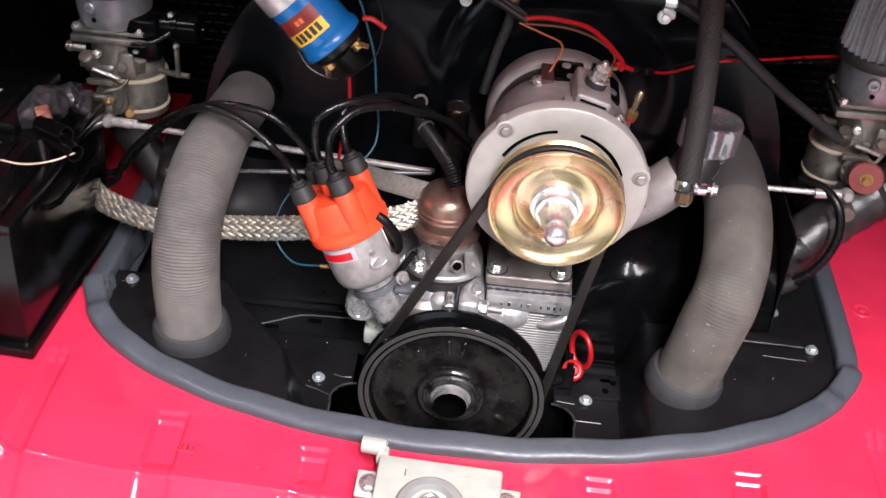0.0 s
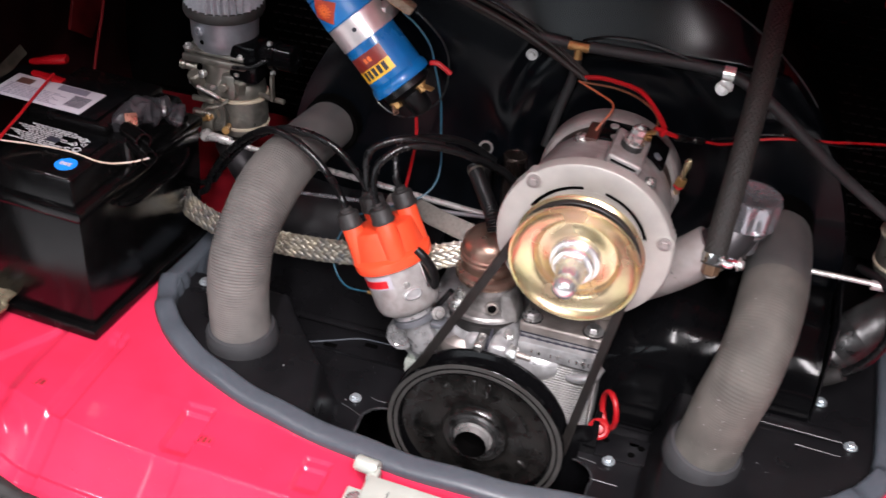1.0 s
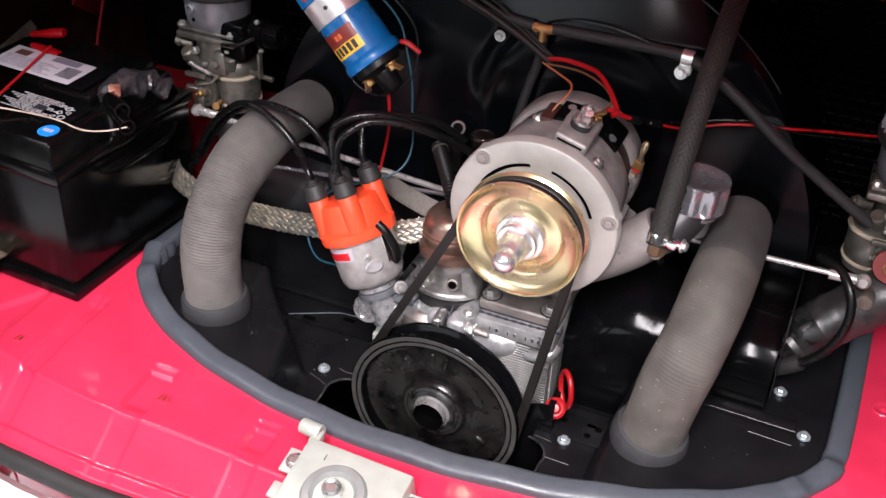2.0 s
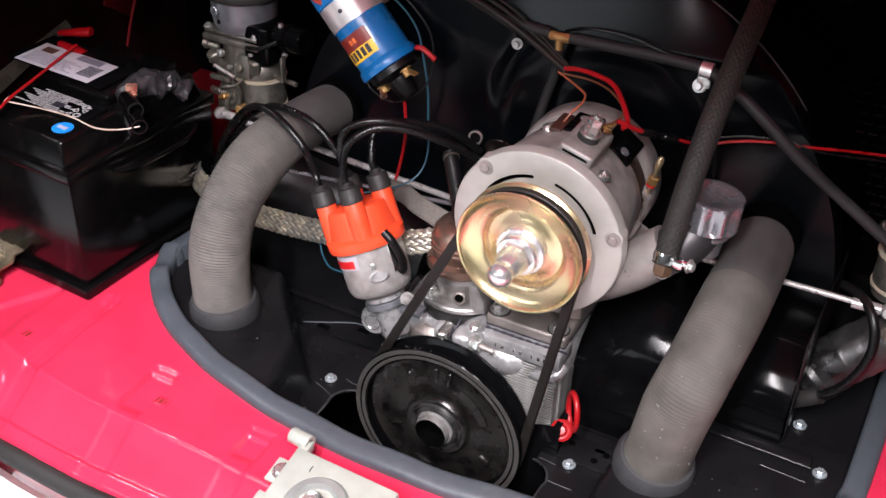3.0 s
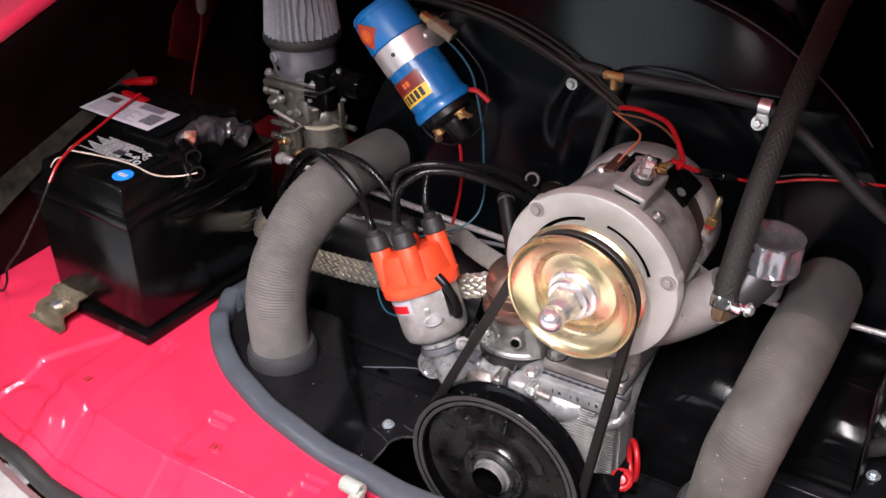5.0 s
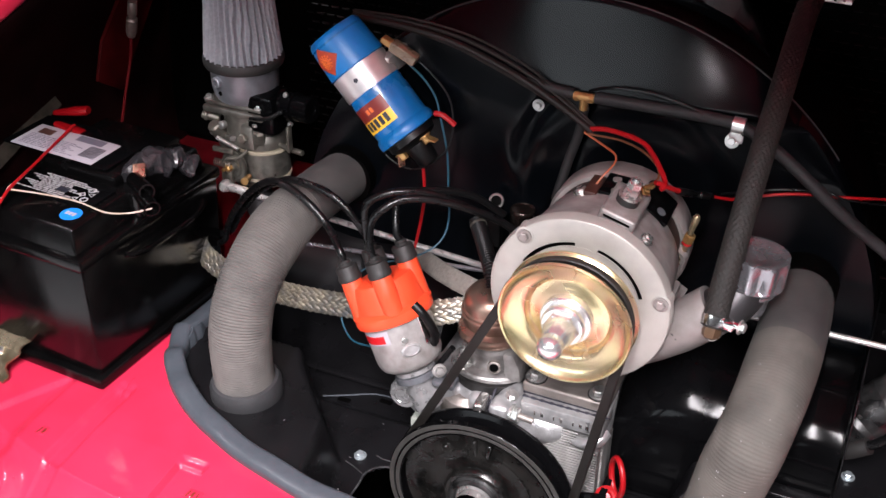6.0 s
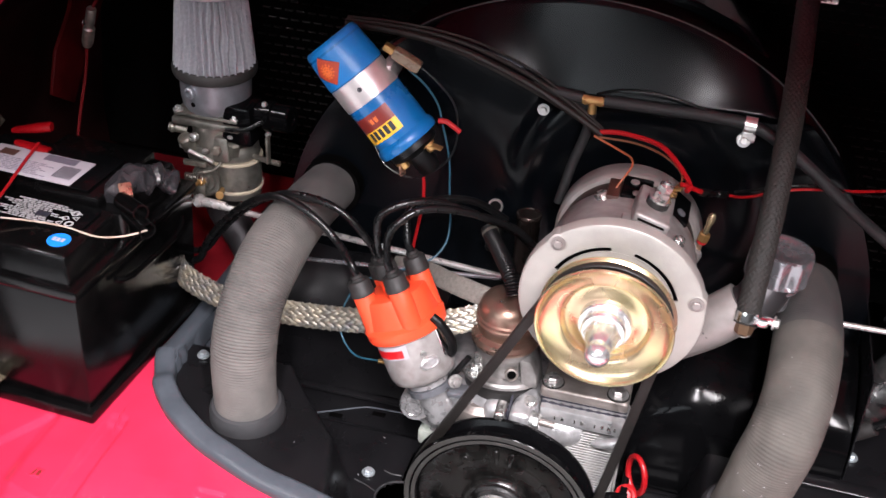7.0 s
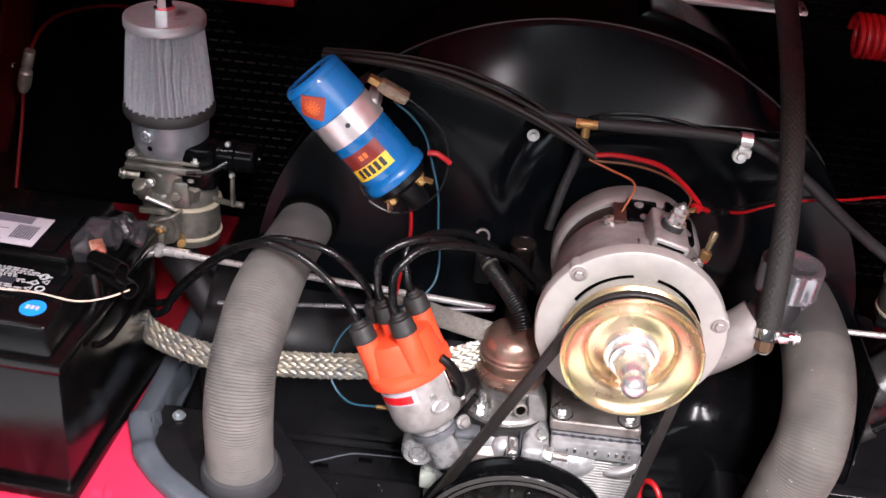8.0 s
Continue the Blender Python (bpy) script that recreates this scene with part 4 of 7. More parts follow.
def alternator():
    a = thing("alternator", ALT, "bead-blasted grey alternator with a gold zinc-plated pulley", "alternator")
    ax = (0, -1, 0)
    # pulley halves
    front = [(0.049, -0.0075), (0.0555, -0.0015), (0.0568, -0.0005), (0.0568, 0.001), (0.056, 0.002), (0.0548, 0.0015), (0.0535, -0.001), (0.0475, -0.0045), (0.041, -0.0062), (0.0375, -0.0072), (0.0358, -0.009), (0.0352, -0.0125), (0.0338, -0.0138), (0.0305, -0.0136), (0.0265, -0.012), (0.0225, -0.0105), (0.019, -0.01)]
    back = [(0.02, -0.014), (0.046, -0.0145), (0.0475, -0.012), (0.049, -0.0115), (0.0558, -0.0165), (0.0568, -0.0175), (0.0568, -0.0195), (0.055, -0.02), (0.04, -0.0235), (0.02, -0.0235)]
    part("pulley_half", lathe(front, ALT, ax, 96), GOLD, a, "dished gold zinc-plated pulley face")
    part("pulley_half", lathe(back, ALT, ax, 96, close=True), GOLD, a)
    nut = lathe([(0.0222, -0.0115), (0.0222, -0.0042), (0.021, -0.0028), (0.018, -0.0026)], ALT, ax, 40)
    lathe([(0.0185, -0.003), (0.0185, 0.0035), (0.017, 0.0055), (0.0125, 0.0058)], ALT, ax, 40, bm=nut)
    part("washer", nut, POLISHED, a, "bright stepped washer")
    part("pulley_nut", lathe([(0.0155, 0.003), (0.0155, 0.0085), (0.0145, 0.0105), (0.0135, 0.011)], ALT, ax, 6), POLISHED, a, smooth=20)
    part("acorn_nut", lathe([(0.0135, 0.0105), (0.0128, 0.015), (0.0105, 0.024), (0.0092, 0.0268), (0.0098, 0.029), (0.0106, 0.033), (0.01, 0.0375), (0.0072, 0.0415), (0.003, 0.0432), (0, 0.0434)], ALT, ax, 32), POLISHED, a, "polished chrome acorn nut")
    # front plate with curved slots
    bm = bmesh.new()
    part("hub_plate", lathe([(0.02, -0.0335), (0.0528, -0.0335), (0.0528, -0.0352), (0.02, -0.0352)], ALT, ax, 96, close=True), FACE_ALLOY, a)
    lathe([(0.0566, -0.0335), (0.0755, -0.0335), (0.077, -0.0345), (0.0778, -0.037), (0.0778, -0.046), (0.068, -0.046), (0.0566, -0.0352)], ALT, ax, 96, close=True, bm=bm)
    solid = [(-40, 18), (76, 96), (152, 200), (240, 280)]
    for a0, a1 in solid:
        part("slot_bridge", sector(0.0526, 0.0568, a0, a1, -0.0352, -0.0336, ALT, ax, None, 12), FACE_ALLOY, a)
    # added black ring: the shade seen through the slots is its colour
    part("slot_shade_ring", lathe([(0.044, -0.041), (0.066, -0.041)], ALT, ax, 64), MAT_SHADE, a, "black ring put in for the shade behind the slots")
    part("front_plate", bm, FACE_ALLOY, a, "thick grey plate with curved cooling slots")
    for ang in (133, 15, 255):
        d = Vector((math.cos(radians(ang)), 0, math.sin(radians(ang))))
        base = ALT + d * 0.0712
        part("bolt_lug", lathe([(0.008, -0.046), (0.008, -0.0336), (0.0072, -0.0331), (0, -0.0331)], base, ax, 28), FACE_ALLOY, a)
        hex_bolt(a, base + Vector((0, 0.033, 0)), ax, 0.0043, NECK, h=0.004)
    # cast housing
    house = [(0.066, -0.045), (0.073, -0.046), (0.0715, -0.055), (0.069, -0.075), (0.0655, -0.1), (0.0635, -0.118), (0.062, -0.12), (0.05, -0.12)]
    part("housing", lathe(house, ALT, ax, 80), CAST_PINK, a)
    # added dark drum that keeps the inside of the housing in painted shade
    part("inner_shade_drum", lathe([(0.02, -0.06), (0.06, -0.06), (0.062, -0.062), (0.062, -0.1)], ALT, ax, 48), INK, a, "dark drum put in for the shade inside")
    for ang in (190, 350):
        m = Matrix.Translation(ALT) @ Matrix.Rotation(radians(-ang), 4, "Y")
        part("housing_rib", moved(box(0.056, 0.05, -0.005, 0.0705, 0.112, 0.005, 0.004), m), CAST_PINK, a)
    band = [(0.05, -0.12), (0.0595, -0.12), (0.0605, -0.122), (0.0605, -0.142), (0.05, -0.142)]
    part("stator_band", lathe(band, ALT, ax, 64), STATOR, a, "dark laminated stator band")
    part("rear_ring", lathe([(0.05, -0.139), (0.064, -0.14), (0.066, -0.1425), (0.0665, -0.147), (0.066, -0.165), (0.062, -0.172), (0.04, -0.2)], ALT, ax, 72), NECK, a, "dull grey rear housing ring")
    # brush holder and brown plates behind the terminal block
    hm = Matrix.Translation(ALT) @ Matrix.Rotation(radians(2), 4, "Y")
    part("brush_holder", moved(box(-0.012, 0.103, 0.05, 0.014, 0.139, 0.0675, 0.002), hm), BLACK_GLOSS, a, "black plastic brush holder")
    part("holder_plate", moved(box(-0.0235, 0.099, 0.05, -0.0125, 0.131, 0.0662, 0.001), hm), MAROON_DARK, a, "brown insulating plate")
    part("holder_plate", moved(box(0.0145, 0.088, 0.05, 0.024, 0.118, 0.0668, 0.001), hm), MAROON_DARK, a)
    rm = Matrix.Translation(ALT) @ Matrix.Rotation(radians(36), 4, "Y")
    part("regulator_cover", moved(box(-0.017, 0.108, 0.048, 0.015, 0.15, 0.0675, 0.003), rm), BLACK_GLOSS, a, "black plastic cover with a screw")
    hex_bolt(a, rm @ Vector((0.004, 0.116, 0.0675)), rm.to_3x3() @ Vector((0, 0, 1)), 0.0028, CARB, h=0.0015)
    for hx, hy in ((-0.002, 0.127), (0.002, 0.108)):
        hex_bolt(a, hm @ Vector((hx, hy, 0.0675)), (0, 0, 1), 0.0027, NECK, h=0.0015)
    for ang, y0, y1 in ((84, 0.05, 0.066),):
        mm = Matrix.Translation(ALT) @ Matrix.Rotation(radians(90 - ang), 4, "Y")
        part("housing_pad", moved(box(-0.011, y0, 0.06, 0.011, y1, 0.0725, 0.002), mm), CAST_PINK, a)
    # terminal block on top
    m = Matrix.Translation(ALT) @ Matrix.Rotation(radians(16), 4, "Y")
    part("terminal_block", moved(box(-0.0155, 0.052, 0.055, 0.0155, 0.103, 0.0815, 0.003, segs=3), m), CAST_PINK, a)
    part("block_slot", moved(box(-0.0115, 0.0512, 0.0757, 0.0115, 0.054, 0.0776, 0.0003), m), MAT_SHADE, a)
    p = m @ Vector((0.0, 0.077, 0.0815))
    up = (m.to_3x3() @ Vector((0, 0, 1)))
    part("terminal_base", lathe([(0.0095, 0), (0.0095, 0.005), (0.008, 0.007), (0, 0.007)], p, up, 24), RUBBER_DARK, a)
    hex_bolt(a, p + up * 0.006, up, 0.0068, h=0.008)
    part("terminal_stud", lathe([(0.0032, 0.006), (0.0032, 0.022), (0.0025, 0.0235), (0, 0.0235)], p, up, 14), ZINC, a)
    part("terminal_nut", lathe([(0.0065, 0.015), (0.0065, 0.02), (0.005, 0.021), (0, 0.021)], p, up, 6), ZINC, a, smooth=20)
    hex_bolt(a, ALT + Vector((-0.024, 0.105, 0.061)), (-0.35, 0, 1), 0.005)
    hex_bolt(a, ALT + Vector((0.004, 0.13, 0.0605)), (0, 0, 1), 0.0042)
    hex_bolt(a, ALT + Vector((0.045, 0.06, 0.057)), (0.6, 0, 0.7), 0.004)
    # threaded clamp bolt of the strap
    part("strap_bolt", lathe([(0.0026, -0.03), (0.0026, 0.012), (0.0034, 0.013), (0.0034, 0.02), (0.002, 0.0225), (0, 0.0225)], (0.1365, 0.135, 0.65), (0.2, 0, 1), 12), GOLD, a, "brass threaded clamp bolt")
    part("strap_nut", lathe([(0, -0.006), (0.0052, -0.006), (0.0052, 0.001), (0.004, 0.002)], (0.137, 0.135, 0.65), (0.25, 0, 1), 6), BRASS, a, smooth=20)
    part("strap_washer", lathe([(0, -0.0085), (0.0045, -0.0085), (0.0045, -0.0065), (0, -0.006)], (0.137, 0.135, 0.65), (0.25, 0, 1), 18), RED_TRIM, a, "red fibre washer")
    part("strap_eye", lathe([(0.009, -0.003), (0.009, 0.003), (0.005, 0.003), (0.005, -0.003)], (0.1285, 0.135, 0.628), (0.3, 1, 0.3), 20, close=True), NECK, a)
    part("strap_arm", tube([(0.136, 0.137, 0.645), (0.131, 0.138, 0.636), (0.1275, 0.138, 0.618), (0.126, 0.138, 0.603)], 0.0034, 10, 0.004), NECK, a)


alternator()


def fan_belt():
    """A belt round both pulleys."""
    b = thing("fan_belt", (0.03, 0.012, 0.5), "worn dark rubber fan belt between the two pulleys", "belt")
    c1, r1, c2, r2 = Vector((-0.0015, 0.40)), 0.0845, Vector((0.07, 0.626)), 0.0512
    d = (c2 - c1)
    base, gap = math.atan2(d.y, d.x), math.acos((r1 - r2) / d.length)
    pts = []
    for i in range(41):
        a = base + gap + (2 * math.pi - 2 * gap) * i / 40
        pts.append((c1 + r1 * Vector((math.cos(a), math.sin(a))), a))
    a_end = base - gap
    for i in range(9):
        f = (i + 1) / 10
        p = c1 + r1 * Vector((math.cos(a_end), math.sin(a_end)))
        q = c2 + r2 * Vector((math.cos(a_end), math.sin(a_end)))
        pts.append((p.lerp(q, f), a_end))
    for i in range(31):
        a = base - gap + 2 * gap * i / 30
        pts.append((c2 + r2 * Vector((math.cos(a), math.sin(a))), a))
    a_end = base + gap
    for i in range(9):
        f = (i + 1) / 10
        q = c1 + r1 * Vector((math.cos(a_end), math.sin(a_end)))
        p = c2 + r2 * Vector((math.cos(a_end), math.sin(a_end)))
        pts.append((p.lerp(q, f), a_end))

    def loop(prof):
        bm = bmesh.new()
        rings = []
        for p, a in pts:
            o = Vector((math.cos(a), math.sin(a)))
            rings.append([bm.verts.new((p.x + o.x * u, 0.0135 + v, p.y + o.y * u)) for u, v in prof])
        n = len(prof)
        for p, q in zip(rings, rings[1:] + rings[:1]):
            for k in range(n):
                bm.faces.new((p[k], p[(k + 1) % n], q[(k + 1) % n], q[k]))
        return bm
    part("belt_loop", loop([(0.0022, -0.0041), (0.0028, -0.0035), (0.0028, 0.0035), (0.0022, 0.0041), (-0.0052, 0.0027), (-0.0052, -0.0027)]), BELT, b)
    part("belt_backing", loop([(0.0026, -0.0036), (0.0032, -0.003), (0.0032, 0.003), (0.0026, 0.0036)]), BELT_BACK, b, "worn brown fabric backing")


fan_belt()


def alternator_stand():
    s = thing("alternator_stand", (0.06, 0.08, 0.49), "cast alloy alternator stand with raised letters and an oil filler neck", "stand")
    bm = box(0.0195, 0.0555, 0.4972, 0.1, 0.16, 0.509, 0.003, segs=3)
    part("base_flange", bm, CAST_DARK, s, "oily cast base flange")
    part("gasket", box(0.0205, 0.0565, 0.4958, 0.0995, 0.16, 0.4976, 0.0004), INK, s)
    part("pedestal", box(0.036, 0.084, 0.508, 0.104, 0.15, 0.575, 0.008, taper=0.004), CAST_DARK, s)
    part("cradle", sector(0.06, 0.078, 205, 335, -0.14, -0.07, ALT, (0, -1, 0)), CAST_PINK, s)
    for x in (0.029, 0.089):
        part("spot_face", lathe([(0.0105, 0.509), (0.0105, 0.5097), (0, 0.5097)], (x, 0.066, 0), (0, 0, 1), 28), RUBBER_DARK, s)
        hex_bolt(s, (x, 0.066, 0.5097), (0, -0.05, 1), 0.0064, BARE_BOLT, h=0.007)
    for k, w in enumerate((0.008, 0.008, 0.009)):
        x = 0.045 + 0.0125 * k
        part("raised_letter_bar", box(x, 0.0815, 0.514, x + w, 0.0855, 0.533, 0.0008), CAST_PINK, s)
    # filler neck, which leaves the stand to the side and rises
    neck = tube([(0.09, 0.085, 0.553), (0.12, 0.075, 0.575), (0.15, 0.066, 0.603), (0.166, 0.064, 0.62), (0.177, 0.0655, 0.63)], 0.0213, 28, 0.006)
    part("filler_neck", neck, NECK, s)
    part("neck_ring", tube([(0.1535, 0.0656, 0.6068), (0.1543, 0.0655, 0.6077)], 0.0216, 28, 0.004), RUBBER_DARK, s)
    part("extension_elbow", tube([(0.172, 0.066, 0.624), (0.183, 0.071, 0.629), (0.192, 0.08, 0.639), (0.1975, 0.089, 0.65)], 0.0195, 24, 0.005), ELBOW, s, "dark satin elbow")
    # fluted cap
    up = Vector((0.06, 0.05, 1)).normalized()
    c = Vector((0.1975, 0.0895, 0.6355))
    part("cap_collar", lathe([(0.017, -0.012), (0.0175, 0.0), (0.0185, 0.004), (0.0215, 0.006), (0.0222, 0.0085), (0.0215, 0.011), (0.0195, 0.0135)], c, up, 40), SATIN, s, "bright neck band below the cap")

    def flute(ang, r, h):
        return r - 0.0038 * (0.5 + 0.5 * math.cos(ang * 9)) ** 0.8 if 0.016 < h < 0.0395 else r
    part("oil_cap", lathe([(0.022, 0.0135), (0.0265, 0.0145), (0.027, 0.017), (0.027, 0.0345), (0.0272, 0.037), (0.027, 0.0382), (0.0258, 0.0405), (0.021, 0.041), (0.02, 0.0402), (0, 0.0402)], c, up, 120, lobes=flute), SATIN, s, "fluted satin metal oil filler cap", smooth=50)


alternator_stand()


def fan_shroud():
    s = thing("fan_shroud", (0, 0.25, 0.5), "semi-gloss black steel fan shroud behind the alternator", "fan shroud")
    cx, cz = 0.011, 0.529
    outline = []
    for i in range(73):
        a = math.pi * i / 72
        outline.append((cx + 0.2902 * math.cos(a), cz + 0.2902 * math.sin(a)))
    bm = bmesh.new()
    # ring loft from the front edge over the top to the back
    def ring(k, y, low):
        return [bm.verts.new((cx + (x - cx) * k, y, low if i in (0, 72) else cz + (z - cz) * k)) for i, (x, z) in enumerate(outline)]
    loops = [ring(0.995, 0.215, 0.5), ring(1.0, 0.2185, 0.5), ring(1.0, 0.224, 0.5), ring(0.985, 0.227, 0.5), ring(0.985, 0.33, 0.5)]
    for p, q in zip(loops, loops[1:]):
        for i in range(72):
            bm.faces.new((p[i], p[i + 1], q[i + 1], q[i]))
    # rim is blackened to read as the shade behind the crown
    part("shroud_rim", bm, MAT_SHADE, s, "dull black rim turned back behind the crown", smooth=50)
    # front face: fine grid with pressed relief round the fan
    bm = bmesh.new()
    nx, nz = 150, 130
    vs = {}
    for i in range(nx + 1):
        x = cx - 0.2887 + 0.5774 * i / nx
        top = cz + 0.2902 * 0.998 * math.sqrt(max(0, 1 - ((x - cx) / 0.2902) ** 2))
        for j in range(nz + 1):
            z = 0.48 + (top - 0.48) * j / nz
            r = math.hypot(x - ALT.x, z - ALT.z)
            fold = 0.738 + 0.3 * max(0.0, -x) * step(-x, -0.02, 0.05) + 0.05 * max(0.0, x)
            up = max(0.0, (z - fold) / max(0.01, top - fold))
            rim_in = step(top - z, 0.0, 0.002)
            y = (0.187 + 0.027 * min(1.0, up) ** 0.92) if up > 0 else 0.187 + 0.014 * step(fold - z, 0.0, 0.011) - 0.006 * step(fold - z, 0.012, 0.06)
            y = 0.215 + (y - 0.215) * rim_in
            y += (0.005 * step(0.112 - r, 0, 0.03)) * step(fold - z, 0.01, 0.03)
            sw = math.atan2(z - ALT.z, x - ALT.x)
            y += 0.006 * math.exp(-((r - 0.135 + 0.02 * (sw - 2.0)) / 0.008) ** 2) * step(sw, 1.2, 1.9) * step(3.1 - sw, 0, 0.5) * step(fold - z, 0.005, 0.02)
            vs[i, j] = bm.verts.new((x, y, z))
    for i in range(nx):
        for j in range(nz):
            bm.faces.new((vs[i, j], vs[i + 1, j], vs[i + 1, j + 1], vs[i, j + 1]))
    part("shroud_face", bm, SHROUD, s, smooth=60)
    # rolled edge along the crown, its highlight put into a paler colour
    edge = [(cx + 0.2904 * math.cos(a), 0.2155, cz + 0.2904 * math.sin(a)) for a in [radians(38 + 2 * i) for i in range(53)]]
    part("rolled_edge", tube(edge, 0.0009, 10, 0.004), EDGE_PALE, s, "thin rolled edge, paled to draw its highlight")
    # raised cooler housing behind the crown
    part("cooler_housing", prism([(0.185, 0.7), (0.18, 0.745), (0.167, 0.767), (0.156, 0.781), (0.142, 0.793), (0.125, 0.802), (0.101, 0.811), (0.08, 0.8175), (0.066, 0.819), (0.058, 0.814), (0.055, 0.7)], 0.26, 0.318, 0.003), SHROUD, s)
    # hose stubs at both ends
    # stubs take the same black, for the shade the hoses run into
    for x, y, z in ((-0.227, 0.19, 0.601), (0.234, 0.172, 0.594)):
        part("hose_stub", tube([(x, y + 0.04, z), (x, y - 0.008, z - 0.001)], 0.0302, 32, 0.01), MAT_SHADE, s)
    hex_bolt(s, (-0.0245, 0.188, 0.719), (0, -1, 0.1), 0.0038, STEEL)
    return s


fan_shroud()

# ---- heater hoses ----


def heater_hose(points, label, paper, smooth_from, taper, dark_from, relief=1.0):
    h = thing("heater_hose", points[0], label, "hose", "heater hoses")
    pts = even(spline(points, 0.001), 0.0006)

    def rib(f, i):
        fine = 1 - 0.8 * step(f, smooth_from, smooth_from + 0.2)
        return 0.0293 - taper * step(f, 0.55, 0.95) + 0.0003 * math.sin(f * 19 + points[0][0] * 40) + (0.0002, 0.0004, 0.0, -0.0006)[i % 4] * fine * relief
    n = len(pts)
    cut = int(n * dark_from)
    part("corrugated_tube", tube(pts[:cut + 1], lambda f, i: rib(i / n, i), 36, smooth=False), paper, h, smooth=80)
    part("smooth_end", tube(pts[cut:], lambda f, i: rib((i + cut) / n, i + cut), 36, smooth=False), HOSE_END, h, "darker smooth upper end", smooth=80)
    a, b = Vector(points[0]), Vector(points[1])
    d = (b - a).normalized()
    part("hose_collar", lathe([(0.0285, -0.004), (0.0352, -0.003), (0.036, 0.0), (0.0352, 0.012), (0.0325, 0.017), (0.0296, 0.018)], a, d, 48), COLLAR, h, "dark grey rubber collar")


# tone of the smooth upper ends, darkened partly to stand for shade
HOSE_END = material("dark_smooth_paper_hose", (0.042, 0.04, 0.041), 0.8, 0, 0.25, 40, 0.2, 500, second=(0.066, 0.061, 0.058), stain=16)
COLLAR = material("dark_grey_rubber_collar", (0.024, 0.024, 0.026), 0.65, 0, 0.2, 80, 0.3, 400)
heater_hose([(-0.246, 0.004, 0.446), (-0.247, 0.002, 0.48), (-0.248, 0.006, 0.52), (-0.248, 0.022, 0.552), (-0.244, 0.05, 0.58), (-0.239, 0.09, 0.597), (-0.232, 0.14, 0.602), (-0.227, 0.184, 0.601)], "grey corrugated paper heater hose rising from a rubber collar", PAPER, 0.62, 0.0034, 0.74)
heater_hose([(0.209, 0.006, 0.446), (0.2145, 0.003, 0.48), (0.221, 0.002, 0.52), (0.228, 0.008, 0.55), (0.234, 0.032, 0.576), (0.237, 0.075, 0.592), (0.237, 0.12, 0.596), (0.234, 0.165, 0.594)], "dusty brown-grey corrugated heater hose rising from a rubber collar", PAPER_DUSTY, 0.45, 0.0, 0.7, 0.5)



def hose_dust():
    """Pale specks lying on the upper side of the dusty hose."""
    rng = random.Random(31)
    path = spline([(0.209, 0.006, 0.446), (0.2145, 0.003, 0.48), (0.221, 0.002, 0.52), (0.228, 0.008, 0.55), (0.234, 0.032, 0.576), (0.237, 0.075, 0.592)], 0.004)
    verts, faces = [], []
    for i in range(60):
        k = rng.randrange(2, len(path) - 2)
        t = (path[k + 1] - path[k - 1]).normalized()
        side = t.cross(Vector((1, 0, 0))).normalized()
        a = rng.uniform(-1.2, 1.2)
        out = (t.cross(side) * math.sin(a) - side * math.cos(a)).normalized()
        if out.y > 0.3:
            out = -out
        p, q, n = path[k] + out * 0.0298, rng.choice((0.0002, 0.0003, 0.0003, 0.0005)), len(verts)
        u, v = t * q, out.cross(t) * q
        verts += [p - u - v, p + u - v, p + u * 0.6 + v, p + out * q]
        faces += [(n, n + 1, n + 3), (n + 1, n + 2, n + 3), (n + 2, n, n + 3)]
    me = bpy.data.meshes.new("dust")
    me.from_pydata(verts, [], faces)
    me.materials.append(GREY_PRINT)
    dust = new("dust", me)
    hose = bpy.data.objects["heater_hose.001"]
    dust.parent = hose
    dust.matrix_parent_inverse = Matrix.Translation(-Vector(hose.location))
    tagged(dust, kind="stuff")


hose_dust()

# ---- distributor ----
DIST = Vector((-0.0795, 0.0445, 0.489))
DIST_AX = Vector((-0.42, 0.13, 0.9)).normalized()
DU = (Vector((1, 0, 0)) - DIST_AX * DIST_AX.x).normalized()
DV = DIST_AX.cross(DU)


def tower_at(k, s=0.0):
    ang, r = ((-58, 0.0272), (34, 0.0272), (214, 0.0272), (124, 0.0272), (0, 0.0))[k]
    return DIST + DIST_AX * s + r * (math.cos(radians(ang)) * DU + math.sin(radians(ang)) * DV)


